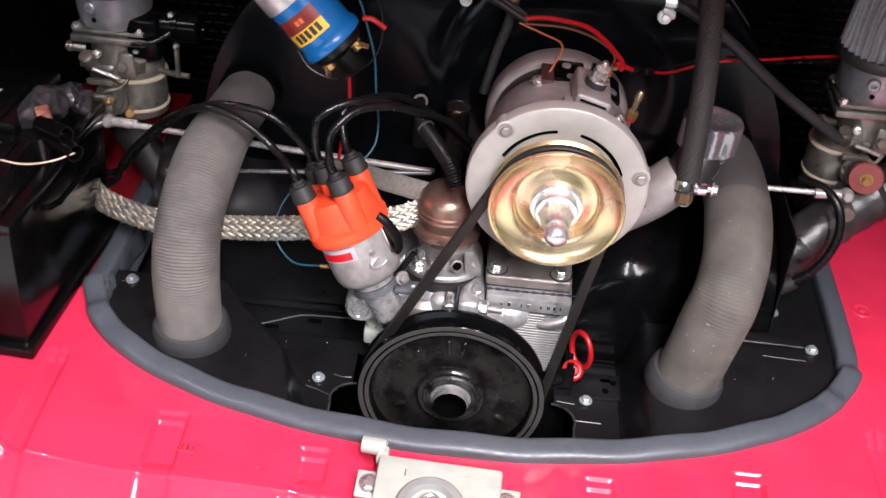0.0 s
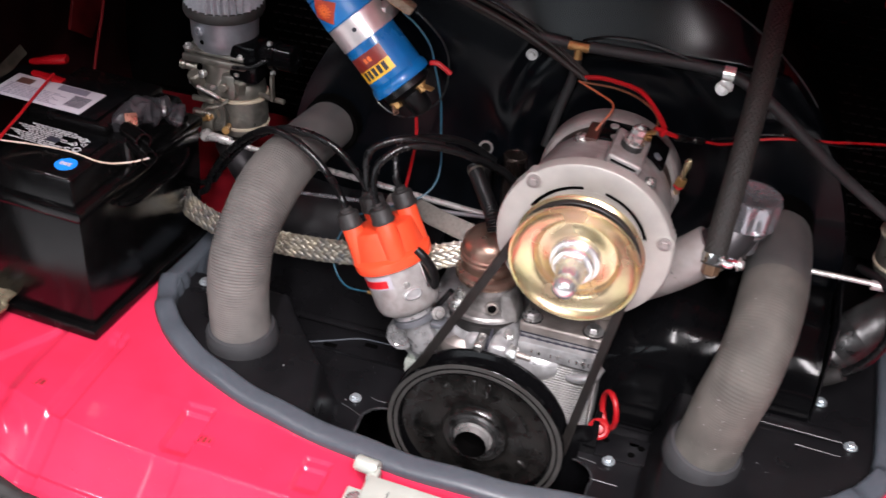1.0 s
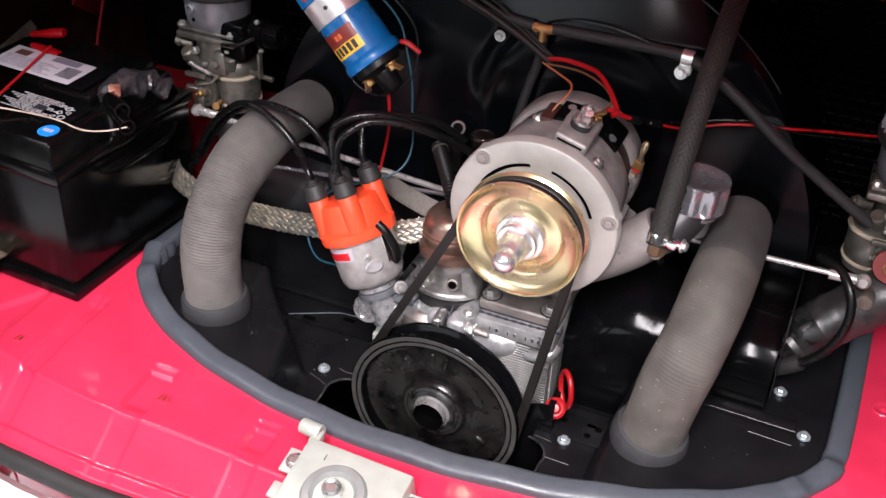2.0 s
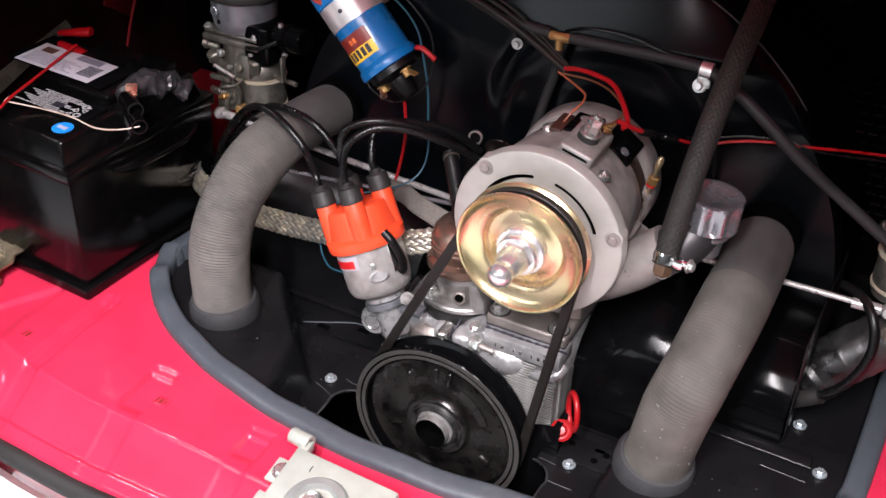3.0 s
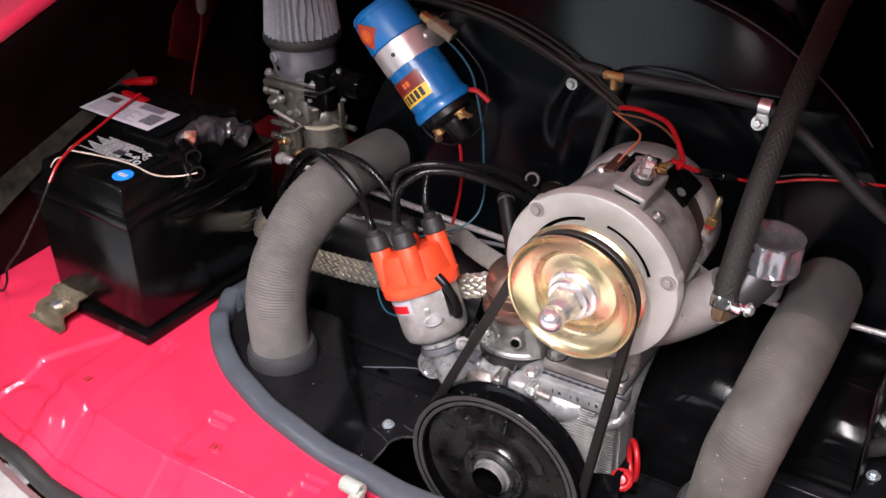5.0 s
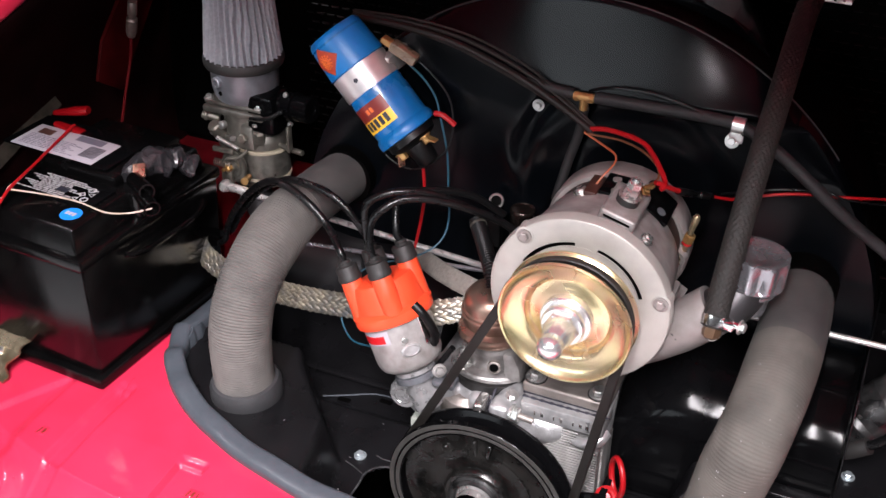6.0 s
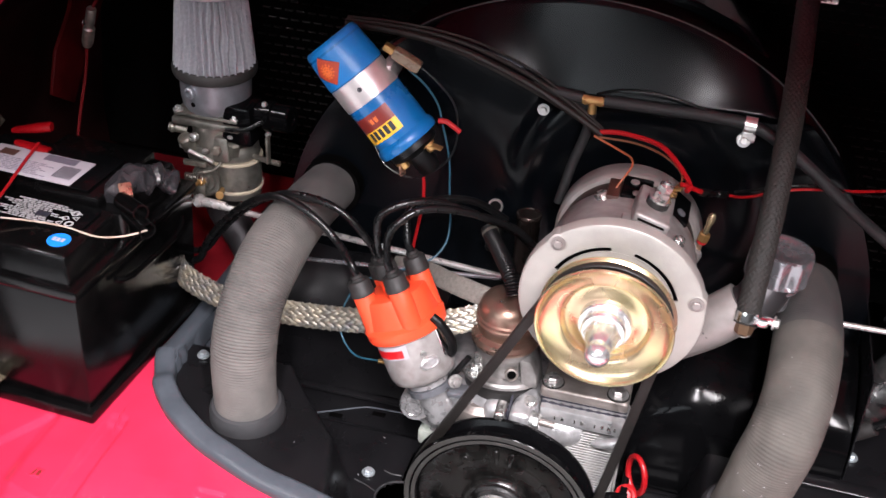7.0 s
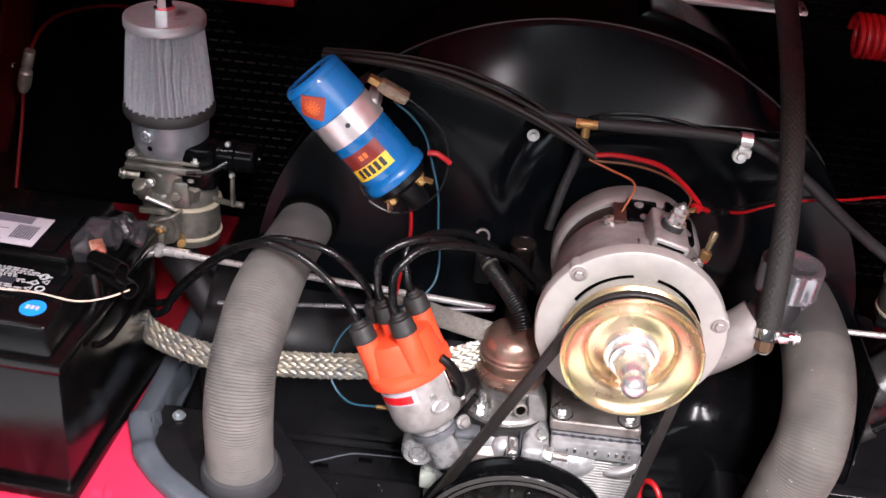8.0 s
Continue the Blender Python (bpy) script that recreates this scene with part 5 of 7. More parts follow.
def distributor():
    d = thing("distributor", DIST, "grey alloy distributor with an orange-red cap and black lead boots", "distributor")
    part("shaft_neck", lathe([(0.0, -0.03), (0.014, -0.03), (0.014, 0.006), (0.019, 0.008), (0.019, 0.012), (0.016, 0.014), (0.016, 0.018)], DIST, DIST_AX, 36), CAST, d)
    part("bowl", lathe([(0.016, 0.014), (0.0245, 0.0155), (0.029, 0.0185), (0.0312, 0.024), (0.0318, 0.03), (0.0318, 0.056), (0.0322, 0.06), (0.0322, 0.067), (0, 0.067)], DIST, DIST_AX, 56), CAST_PINK, d, "grey alloy bowl")
    # red and white sticker, an oval plate and clips on the bowl
    def on_bowl(ang, s, r=0.032):
        dirn = math.cos(radians(ang)) * DU + math.sin(radians(ang)) * DV
        m = Matrix((DV * math.cos(radians(ang)) - DU * math.sin(radians(ang)), dirn, DIST_AX)).transposed().to_4x4()
        m.translation = DIST + DIST_AX * s + dirn * r
        return m

    def wrap(a0, a1, s0, s1, r, bm=None):
        bm = bm or bmesh.new()
        cols = []
        for i in range(13):
            a = radians(a0 + (a1 - a0) * i / 12)
            dirn = math.cos(a) * DU + math.sin(a) * DV
            cols.append([bm.verts.new(DIST + DIST_AX * s + dirn * rr) for s, rr in ((s0, r), (s1, r), (s1, r - 0.001), (s0, r - 0.001))])
        for p, q in zip(cols, cols[1:]):
            for k in range(4):
                bm.faces.new((p[k], p[(k + 1) % 4], q[(k + 1) % 4], q[k]))
        return bm
    part("sticker", wrap(-152, -80, 0.0485, 0.0615, 0.0325), WHITE, d, "white sticker with a red band")
    part("sticker_band", wrap(-149, -88, 0.05, 0.0575, 0.0327), RED_TRIM, d)
    m = on_bowl(-53, 0.038)
    oval = lathe([(0.0075, -0.001), (0.0075, 0.0018), (0.006, 0.0028), (0.005, 0.002), (0, 0.002)], (0, 0, 0), (0, 1, 0), 28)
    oval.transform(m @ Matrix.Diagonal((1.25, 1, 0.75, 1)))
    part("maker_plate", oval, CAST, d)
    part("plate_screw", moved(lathe([(0.003, 0), (0.003, 0.002), (0, 0.0025)], (-0.003, 0, 0.0105), (0, 1, 0), 14), m), ZINC, d)
    # spring clip and its black guard
    m = on_bowl(-20, 0.055, 0.0335)
    part("cap_clip", moved(box(-0.004, -0.001, -0.018, 0.004, 0.002, 0.02, 0.001), m), CHROME, d, "bright spring clip")
    part("cable_grommet", moved(tube([(-0.004, 0.003, 0.022), (-0.002, 0.008, 0.012), (0.002, 0.009, -0.004), (0.004, 0.005, -0.016), (0.004, 0.001, -0.02)], 0.0042, 12, 0.003), m), BLACK, d)
    # cap: fluted body with five towers
    ang5 = [-58, 34, 214, 124]

    def lobed(a, r, h):
        best = max(math.cos(a - (radians(q) + LOBE)) for q in ang5)
        return r + (0.002 * max(0.0, (best - 0.86) / 0.14) if 0.074 < h < 0.1 else 0)
    probe = frame_of(DIST_AX) @ Vector((1, 0, 0))
    LOBE = -math.atan2(probe.dot(DV), probe.dot(DU))
    cap = part("cap", lathe([(0.03, 0.0645), (0.0368, 0.065), (0.0375, 0.067), (0.0375, 0.072), (0.0362, 0.0745), (0.0318, 0.0775), (0.0298, 0.1), (0.0285, 0.1035), (0.024, 0.105), (0, 0.1055)], DIST, DIST_AX, 96, lobes=lobed), ORANGE, d, "orange-red moulded cap")
    for k in range(5):
        t = part("tower", lathe([(0.0104, 0.07), (0.0099, 0.09), (0.0096, 0.1145), (0.009, 0.116), (0, 0.116)], tower_at(k, 0.006 if k == 4 else 0.0), DIST_AX, 28), ORANGE, cap)
    for k in range(5):
        part("lead_boot", lathe([(0.0098, 0.1108), (0.0109, 0.1115), (0.0111, 0.1145), (0.0104, 0.116), (0.0103, 0.1235), (0.0096, 0.1252), (0.0066, 0.1258), (0.0056, 0.127), (0.006, 0.129), (0.0048, 0.1305), (0, 0.1305)], tower_at(k, 0.006 if k == 4 else 0.0), DIST_AX, 24), RUBBER_DARK, cap, "black rubber boot")
    # clamp at the foot
    part("clamp_ring", lathe([(0.0165, 0.001), (0.021, 0.001), (0.021, 0.007), (0.0165, 0.007)], DIST, DIST_AX, 36, close=True), CARB, d)
    part("clamp_arm", moved(box(0.018, -0.008, -0.003, 0.04, 0.008, 0.003, 0.0015), Matrix.Translation(DIST + DIST_AX * 0.004)), CARB, d)
    hex_bolt(d, (-0.0575, 0.0425, 0.5055), (0.55, -0.75, 0.35), 0.0046, CAST_PUMP, h=0.007)
    part("clamp_screw", lathe([(0.003, -0.016), (0.003, 0.016), (0, 0.016)], Vector((-0.056, 0.05, 0.515)), (0.5, 0.1, 0.85), 10), BLACK, d)


distributor()


def ignition_lead(label, points, boot=None):
    l = thing("ignition_lead", points[0], label, "ignition lead", "ignition leads")
    part("lead_cable", tube(points, 0.0036, 12, 0.004), LEAD, l)
    return l


T = [tower_at(k, 0.128 + (0.006 if k == 4 else 0)) for k in range(5)]
AXU = DIST_AX * 0.012
OVER, ARCH = "black ignition lead from the cap over the heater hose", "black ignition lead arching towards the alternator"
ignition_lead(OVER, [T[2], T[2] + AXU, (-0.18, 0.062, 0.621), (-0.202, 0.066, 0.638), (-0.225, 0.071, 0.646), (-0.25, 0.079, 0.642), (-0.287, 0.1, 0.611), (-0.321, 0.12, 0.571), (-0.344, 0.135, 0.536), (-0.353, 0.141, 0.515), (-0.37, 0.148, 0.502), (-0.4, 0.16, 0.492)])
ignition_lead(OVER, [T[3], T[3] + AXU, (-0.174, 0.085, 0.63), (-0.195, 0.086, 0.641), (-0.222, 0.09, 0.642), (-0.242, 0.095, 0.637), (-0.272, 0.106, 0.617), (-0.301, 0.12, 0.588), (-0.332, 0.138, 0.548), (-0.35, 0.148, 0.522), (-0.375, 0.158, 0.508), (-0.405, 0.17, 0.5)])
ignition_lead(ARCH, [T[4], T[4] + AXU, (-0.1415, 0.066, 0.647), (-0.132, 0.072, 0.657), (-0.113, 0.082, 0.662), (-0.09, 0.097, 0.657), (-0.06, 0.117, 0.638), (-0.03, 0.138, 0.615), (-0.008, 0.148, 0.585)])
ignition_lead(ARCH, [T[0], T[0] + AXU, (-0.1265, 0.048, 0.645), (-0.119, 0.055, 0.656), (-0.105, 0.066, 0.664), (-0.083, 0.08, 0.662), (-0.055, 0.098, 0.65), (-0.028, 0.12, 0.629), (-0.008, 0.138, 0.6)])
ignition_lead("short black lead curving from the cap towards the coil", [T[1], T[1] + AXU, (-0.122, 0.092, 0.644), (-0.112, 0.102, 0.65), (-0.095, 0.12, 0.648), (-0.07, 0.145, 0.635), (-0.045, 0.165, 0.61)])


def fuel_pump():
    f = thing("fuel_pump", (-0.02, 0.078, 0.48), "bronze-plated domed fuel pump cover on a cast alloy base", "fuel pump")
    c = (-0.021, 0.08, 0.0)
    part("dome", lathe([(0.0255, 0.548), (0.0268, 0.55), (0.0268, 0.571), (0.0255, 0.577), (0.021, 0.5825), (0.0125, 0.5855), (0, 0.5865)], c, (0, 0, 1), 48), COPPER, f, "bronze dome")
    part("band", lathe([(0.0266, 0.5565), (0.0286, 0.558), (0.0286, 0.5605), (0.0272, 0.5615), (0.0272, 0.5625), (0.0286, 0.5635), (0.0286, 0.5655), (0.0266, 0.567)], c, (0, 0, 1), 48), COPPER, f)
    part("lower_rim", lathe([(0.026, 0.535), (0.0302, 0.5365), (0.0318, 0.539), (0.0318, 0.5425), (0.0305, 0.546), (0.0255, 0.549)], c, (0, 0, 1), 48), COPPER, f)
    part("base", lathe([(0.02, 0.502), (0.0195, 0.508), (0.021, 0.517), (0.0245, 0.524), (0.027, 0.529), (0.027, 0.536), (0, 0.536)], c, (0, 0, 1), 40), CAST_PUMP, f, "stained cast alloy base")
    part("base_web", prism([(0.0, 0.5), (0.017, 0.5), (0.0145, 0.515), (0.008, 0.53), (-0.004, 0.53)], 0.06, 0.088, 0.004), CAST_PUMP, f)
    part("base_web", prism([(-0.05, 0.504), (-0.034, 0.504), (-0.036, 0.528), (-0.043, 0.528)], 0.07, 0.088, 0.004), CAST_PUMP, f)
    block = lathe([(0, 0.485), (0.0305, 0.4855), (0.031, 0.487), (0.031, 0.4955), (0, 0.4965)], (0, 0, 0), (0, 0, 1), 40)
    part("gasket", moved(block, Matrix.Translation(Vector(c)) @ Matrix.Diagonal((1.12, 1, 1, 1))), RUBBER_DARK, f, "black insulating block")
    foot = lathe([(0, 0.4966), (0.0275, 0.4966), (0.0295, 0.498), (0.0295, 0.5015), (0.028, 0.5035), (0.02, 0.5045), (0, 0.5045)], (0, 0, 0), (0, 0, 1), 44)
    part("foot_flange", moved(foot, Matrix.Translation(Vector(c)) @ Matrix.Rotation(radians(8), 4, "Z") @ Matrix.Diagonal((1.28, 1, 1, 1))), CAST_PUMP, f)
    hex_bolt(f, (-0.043, 0.064, 0.5035), (0, 0, 1), 0.0066, h=0.008)
    hex_bolt(f, (0.0055, 0.07, 0.5035), (0, 0, 1), 0.006, h=0.008)
    part("body_hole", lathe([(0.0062, -0.003), (0.0062, 0.002), (0.0045, 0.0025), (0.0042, -0.002), (0, -0.002)], (-0.0085, 0.0555, 0.516), (0.3, -1, 0.25), 22), CAST_DARK, f)
    part("hole_plug", lathe([(0, 0), (0.0041, 0), (0.0041, 0.001), (0, 0.001)], (-0.0083, 0.0548, 0.5163), (0.3, -1, 0.25), 16), MAT_SHADE, f)
    part("pump_stud", lathe([(0.0028, 0), (0.0028, 0.016), (0, 0.0165)], (-0.043, 0.064, 0.509), (0, 0, 1), 12), ZINC, f)
    part("locating_pin", tube([(0.0, 0.07, 0.585), (0.014, 0.06, 0.589)], 0.0007, 6, 0.01), INK, f)
    # upright metal breather pipe and its spring beside the pump
    part("riser_pipe", lathe([(0.0112, 0.5), (0.0112, 0.6255), (0.0119, 0.6265), (0.0119, 0.629), (0.0112, 0.63), (0.0098, 0.6302), (0.0094, 0.6292), (0, 0.6292)], (-0.0219, 0.151, 0), (0, 0, 1), 36), RISER, f, "dark chromed upright pipe with a flat cap")


fuel_pump()


def ignition_coil():
    top, bot = Vector((-0.2205, 0.161, 0.766)), Vector((-0.139, 0.153, 0.681))
    ax = (bot - top).normalized()
    c = thing("ignition_coil", top, "blue enamelled ignition coil in a silver clamp band", "ignition coil")
    L = (bot - top).length
    part("can", lathe([(0, 0.0), (0.016, 0.0005), (0.0225, 0.001), (0.0268, 0.003), (0.0278, 0.006), (0.0278, L - 0.014), (0.0275, L - 0.012), (0.0298, L - 0.009), (0.0305, L - 0.005), (0.0298, L - 0.001), (0.025, L), (0, L)], top, ax, 64), BLUE, c)
    part("end_cap", lathe([(0, 0.006), (0.019, 0.0055), (0.0215, 0.003), (0.0228, 0.0), (0.0245, -0.001), (0.0262, 0.0002), (0.0275, 0.003), (0.0286, 0.02), (0.0293, 0.034), (0.0293, 0.0372), (0.028, 0.0378)], top, ax, 64), BLUE_CAP, c, "blue moulded cap with a dished end")
    part("clamp_band", lathe([(0.0279, 0.0385), (0.0288, 0.039), (0.0288, 0.063), (0.0279, 0.0635)], top, ax, 64), SILVER, c, "silver steel clamp band")
    u = (Vector((0, -1, 0)) - ax * ax.dot(Vector((0, -1, 0)))).normalized()
    v = ax.cross(u)

    def wrap(a0, a1, s0, s1, r):
        bm = bmesh.new()
        cols = []
        for i in range(17):
            a = radians(a0 + (a1 - a0) * i / 16)
            dirn = math.cos(a) * u + math.sin(a) * v
            cols.append([bm.verts.new(top + ax * s + dirn * rr) for s, rr in ((s0, r), (s1, r), (s1, r - 0.001), (s0, r - 0.001))])
        for p, q in zip(cols, cols[1:]):
            for k in range(4):
                bm.faces.new((p[k], p[(k + 1) % 4], q[(k + 1) % 4], q[k]))
        bm.faces.new(cols[0]); bm.faces.new(cols[-1][::-1])
        return bm
    part("yellow_label", wrap(-38, 48, L - 0.031, L - 0.0185, 0.0282), YELLOW, c, "yellow label with dark marks")
    part("maroon_label", wrap(-38, 48, L - 0.0455, L - 0.031, 0.02815), MAROON, c)
    for k in range(5):
        a = -26 + k * 12.5
        part("print_mark", wrap(a, a + 8.5, L - 0.0298, L - 0.021, 0.0284), INK, c)
    for k in range(2):
        part("print_mark", wrap(-8 + 10 * k, -1 + 10 * k, L - 0.041, L - 0.036, 0.02835), ORANGE_PRINT, c)
    # the diamond warning sticker
    bm = bmesh.new()
    rows = []
    for i in range(13):
        f = i / 12 * 2 - 1
        a = radians(12 + 30 * f)
        dirn = math.cos(a) * u + math.sin(a) * v
        w = 0.0145 * (1 - abs(f)) + 0.0002
        rows.append([bm.verts.new(top + ax * (0.0205 + w * g) + dirn * 0.0294) for g in (-1, 1)] + [bm.verts.new(top + ax * (0.0205 + w * g) + dirn * 0.0284) for g in (1, -1)])
    for p, q in zip(rows, rows[1:]):
        for k in range(4):
            bm.faces.new((p[k], p[(k + 1) % 4], q[(k + 1) % 4], q[k]))
    part("diamond_sticker", bm, STICKER_RED, c, "dark red diamond sticker with an orange emblem")
    bm = bmesh.new()
    for i in range(36):
        a = i * 2 * math.pi / 12
        da, ds = (0.0058, 0.0038, 0.0018)[i // 12] * math.cos(a + i // 12), (0.0064, 0.0042, 0.002)[i // 12] * math.sin(a + i // 12)
        aa = radians(12) + da / 0.0278
        dirn = math.cos(aa) * u + math.sin(aa) * v
        lathe([(0, 0), (0.0011, 0), (0.001, 0.0005), (0, 0.0006)], top + ax * (0.0205 + ds) + dirn * 0.0292, dirn, 6, bm=bm)
    part("emblem", bm, ORANGE_PRINT, c)
    dirn = (math.cos(radians(-16)) * u + math.sin(radians(-16)) * v)
    part("band_hole", lathe([(0, 0), (0.0022, 0), (0.0022, 0.0004), (0, 0.0005)], top + ax * 0.05 + dirn * 0.0288, dirn, 14), INK, c)
    # bakelite cap, terminals and tower below
    part("bakelite_cap", lathe([(0.0245, L), (0.0245, L + 0.006), (0.021, L + 0.009), (0.012, L + 0.012), (0.0105, L + 0.03), (0.0085, L + 0.033), (0, L + 0.033)], top, ax, 40), BLACK, c)
    for s in (-1, 1):
        p = bot + ax * 0.009 + (s * 0.6 * v * 0.028 + u * 0.006)
        hex_bolt(c, p, ax, 0.0045, BRASS, name="terminal", h=0.008)
        part("spade", moved(box(-0.004, -0.0006, 0, 0.004, 0.0006, 0.014, 0.0003), Matrix.Translation(p) @ frame_of(ax + 0.7 * s * v).to_4x4()), BRASS if s < 0 else WIRE_COPPER, c)
    # strap foot with a connector block
    part("clamp_foot", moved(box(-0.006, -0.02, -0.01, 0.004, 0.03, 0.01, 0.002), Matrix.Translation(top + ax * 0.051 + Vector((0.02, 0.02, 0.012)))), SILVER, c)


ignition_coil()


def cable(name, label, category, points, r, mat, segs=8, step_=0.006):
    w = thing(name, points[0], label, category)
    part("jacket", tube(points, r, segs, step_), mat, w)
    return w


cable("coil_wire", "red wire hanging from the ignition coil", "wire", [(-0.148, 0.157, 0.678), (-0.139, 0.156, 0.67), (-0.13, 0.155, 0.662), (-0.126, 0.155, 0.65), (-0.125, 0.157, 0.62), (-0.13, 0.162, 0.59), (-0.134, 0.15, 0.55), (-0.134, 0.13, 0.52)], 0.0017, WIRE_RED)
cable("coil_wire", "thin blue wire hanging from the coil to the distributor", "wire", [(-0.148, 0.168, 0.746), (-0.132, 0.168, 0.734), (-0.119, 0.168, 0.717), (-0.112, 0.165, 0.697), (-0.103, 0.16, 0.666), (-0.1, 0.157, 0.633), (-0.096, 0.15, 0.6), (-0.1, 0.138, 0.58), (-0.12, 0.125, 0.566), (-0.17, 0.11, 0.545), (-0.185, 0.09, 0.51), (-0.165, 0.07, 0.49), (-0.13, 0.06, 0.496)], 0.001, WIRE_BLUE)


def wire_connector():
    k = thing("wire_connector", (-0.148, 0.165, 0.758), "clear and brass wire connector beside the coil", "connector")
    m = Matrix.Translation((-0.15, 0.163, 0.7585)) @ frame_of((0.85, 0.02, -0.42)).to_4x4()
    part("sleeve", moved(box(-0.006, -0.005, -0.012, 0.006, 0.005, 0.016, 0.002), m), CLEAR_BROWN, k, "yellowed plastic sleeve")
    part("brass_pin", moved(box(-0.0035, -0.0062, -0.006, 0.0035, -0.0048, 0.012, 0.0005), m), BRASS, k)
    part("brass_pin", moved(box(-0.0045, -0.003, -0.022, 0.0045, 0.003, -0.011, 0.001), m), BRASS, k)


wire_connector()
cable("coil_wire", "thin black wire looped round below the coil", "wire", [(-0.138, 0.166, 0.752), (-0.123, 0.163, 0.744), (-0.104, 0.16, 0.727), (-0.097, 0.158, 0.709), (-0.097, 0.156, 0.685), (-0.105, 0.153, 0.666), (-0.128, 0.15, 0.648), (-0.147, 0.15, 0.647), (-0.164, 0.152, 0.655), (-0.174, 0.157, 0.668)], 0.0009, LEAD)
cable("coil_wire", "short red wire plugged into the coil terminal", "wire", [(-0.114, 0.156, 0.706), (-0.106, 0.155, 0.707), (-0.094, 0.157, 0.698)], 0.0026, WIRE_RED)
part("ferrule", lathe([(0.0022, 0), (0.0022, 0.012), (0.0016, 0.014)], (-0.136, 0.06, 0.4955), (1, 0, 0.05), 12), BRASS, bpy.data.objects["coil_wire.001"])

# wiring loom along the shroud
for k, (dz, dy, r, mat) in enumerate(((0, 0, 0.0033, WIRE_BROWN), (0.0062, 0.004, 0.0021, WIRE_BROWN), (-0.0055, 0.003, 0.0019, WIRE_BROWN), (0.012, 0.005, 0.0012, WIRE_BROWN))):
    cable("wiring_loom", "dark wiring loom sagging across the black shroud", "wire loom", [(-0.215, 0.19 + dy, 0.772 + dz * 0.4), (-0.155, 0.178 + dy, 0.776 + dz * 0.6), (-0.11, 0.178 + dy, 0.77 + dz * 0.8), (-0.075, 0.178 + dy, 0.76 + dz), (-0.035, 0.177 + dy, 0.745 + dz), (0.0, 0.175 + dy, 0.7285 + dz * 0.7), (0.033, 0.17 + dy, 0.712 + dz * 0.3)], r, mat)
cable("alternator_wire", "thick red wire looped to the alternator terminal", "wire", [(0.028, 0.171, 0.7135), (0.045, 0.166, 0.719), (0.063, 0.158, 0.722), (0.085, 0.145, 0.724), (0.1, 0.128, 0.721), (0.112, 0.112, 0.715), (0.1165, 0.102, 0.712), (0.114, 0.097, 0.7105)], 0.0023, WIRE_RED)
cable("alternator_wire", "second red wire crimped at the alternator terminal", "wire", [(0.109, 0.097, 0.7155), (0.112, 0.099, 0.7145), (0.117, 0.103, 0.711), (0.122, 0.108, 0.707), (0.126, 0.114, 0.703)], 0.0022, WIRE_RED)
tag = thing("terminal_tag", (0.102, 0.09, 0.711), "brassy crimped wire tags on the alternator terminal", "wire terminal")
for dx, dz, turn in ((0.0, 0.0, 20), (0.004, 0.003, -25), (0.002, -0.003, 55)):
    part("crimp", box(-0.0052, -0.0022, -0.0012, 0.0052, 0.0022, 0.0012, 0.0006, m=Matrix.Translation((0.102 + dx, 0.09, 0.7115 + dz)) @ Matrix.Rotation(radians(turn), 4, "Y") @ Matrix.Rotation(radians(turn), 4, "Z")), BRASS, tag)
cable("alternator_wire", "thin orange-brown wire to the alternator", "wire", [(0.026, 0.168, 0.711), (0.05, 0.155, 0.708), (0.063, 0.142, 0.7085), (0.065, 0.131, 0.706), (0.06, 0.12, 0.7), (0.0555, 0.115, 0.6925)], 0.001, WIRE_ORANGE)
cable("alternator_wire", "thin olive wire beside the red one", "wire", [(0.03, 0.166, 0.7115), (0.062, 0.156, 0.7165), (0.086, 0.14, 0.719), (0.104, 0.122, 0.717), (0.109, 0.108, 0.714), (0.105, 0.096, 0.713)], 0.001, WIRE_OLIVE)
side = cable("side_wire", "thin red wire running to the side of the bay", "wire", [(0.15, 0.15, 0.6845), (0.161, 0.158, 0.6805), (0.173, 0.165, 0.68), (0.189, 0.171, 0.684), (0.205, 0.1755, 0.687), (0.222, 0.179, 0.689), (0.242, 0.182, 0.69), (0.262, 0.188, 0.69), (0.295, 0.215, 0.682), (0.36, 0.245, 0.675), (0.45, 0.265, 0.672), (0.6, 0.3, 0.66)], 0.0014, WIRE_RED)
part("wire_joint", lathe([(0, 0), (0.0028, 0), (0.0034, 0.002), (0.0034, 0.017), (0.0022, 0.019), (0.0022, 0.026), (0.0032, 0.027), (0.0032, 0.041), (0.002, 0.043), (0, 0.043)], (0.125, 0.114, 0.7025), (0.155 - 0.125, 0.154 - 0.114, 0.6825 - 0.7025), 14), LEAD, side, "black push-on joint in the wire")
cable("side_wire", "thin black wire running to the side of the bay", "wire", [(0.155, 0.155, 0.686), (0.18, 0.168, 0.687), (0.2, 0.174, 0.691), (0.235, 0.181, 0.693), (0.262, 0.187, 0.687), (0.33, 0.225, 0.676), (0.45, 0.26, 0.672)], 0.0011, LEAD)

# ---- fuel lines and breather ----


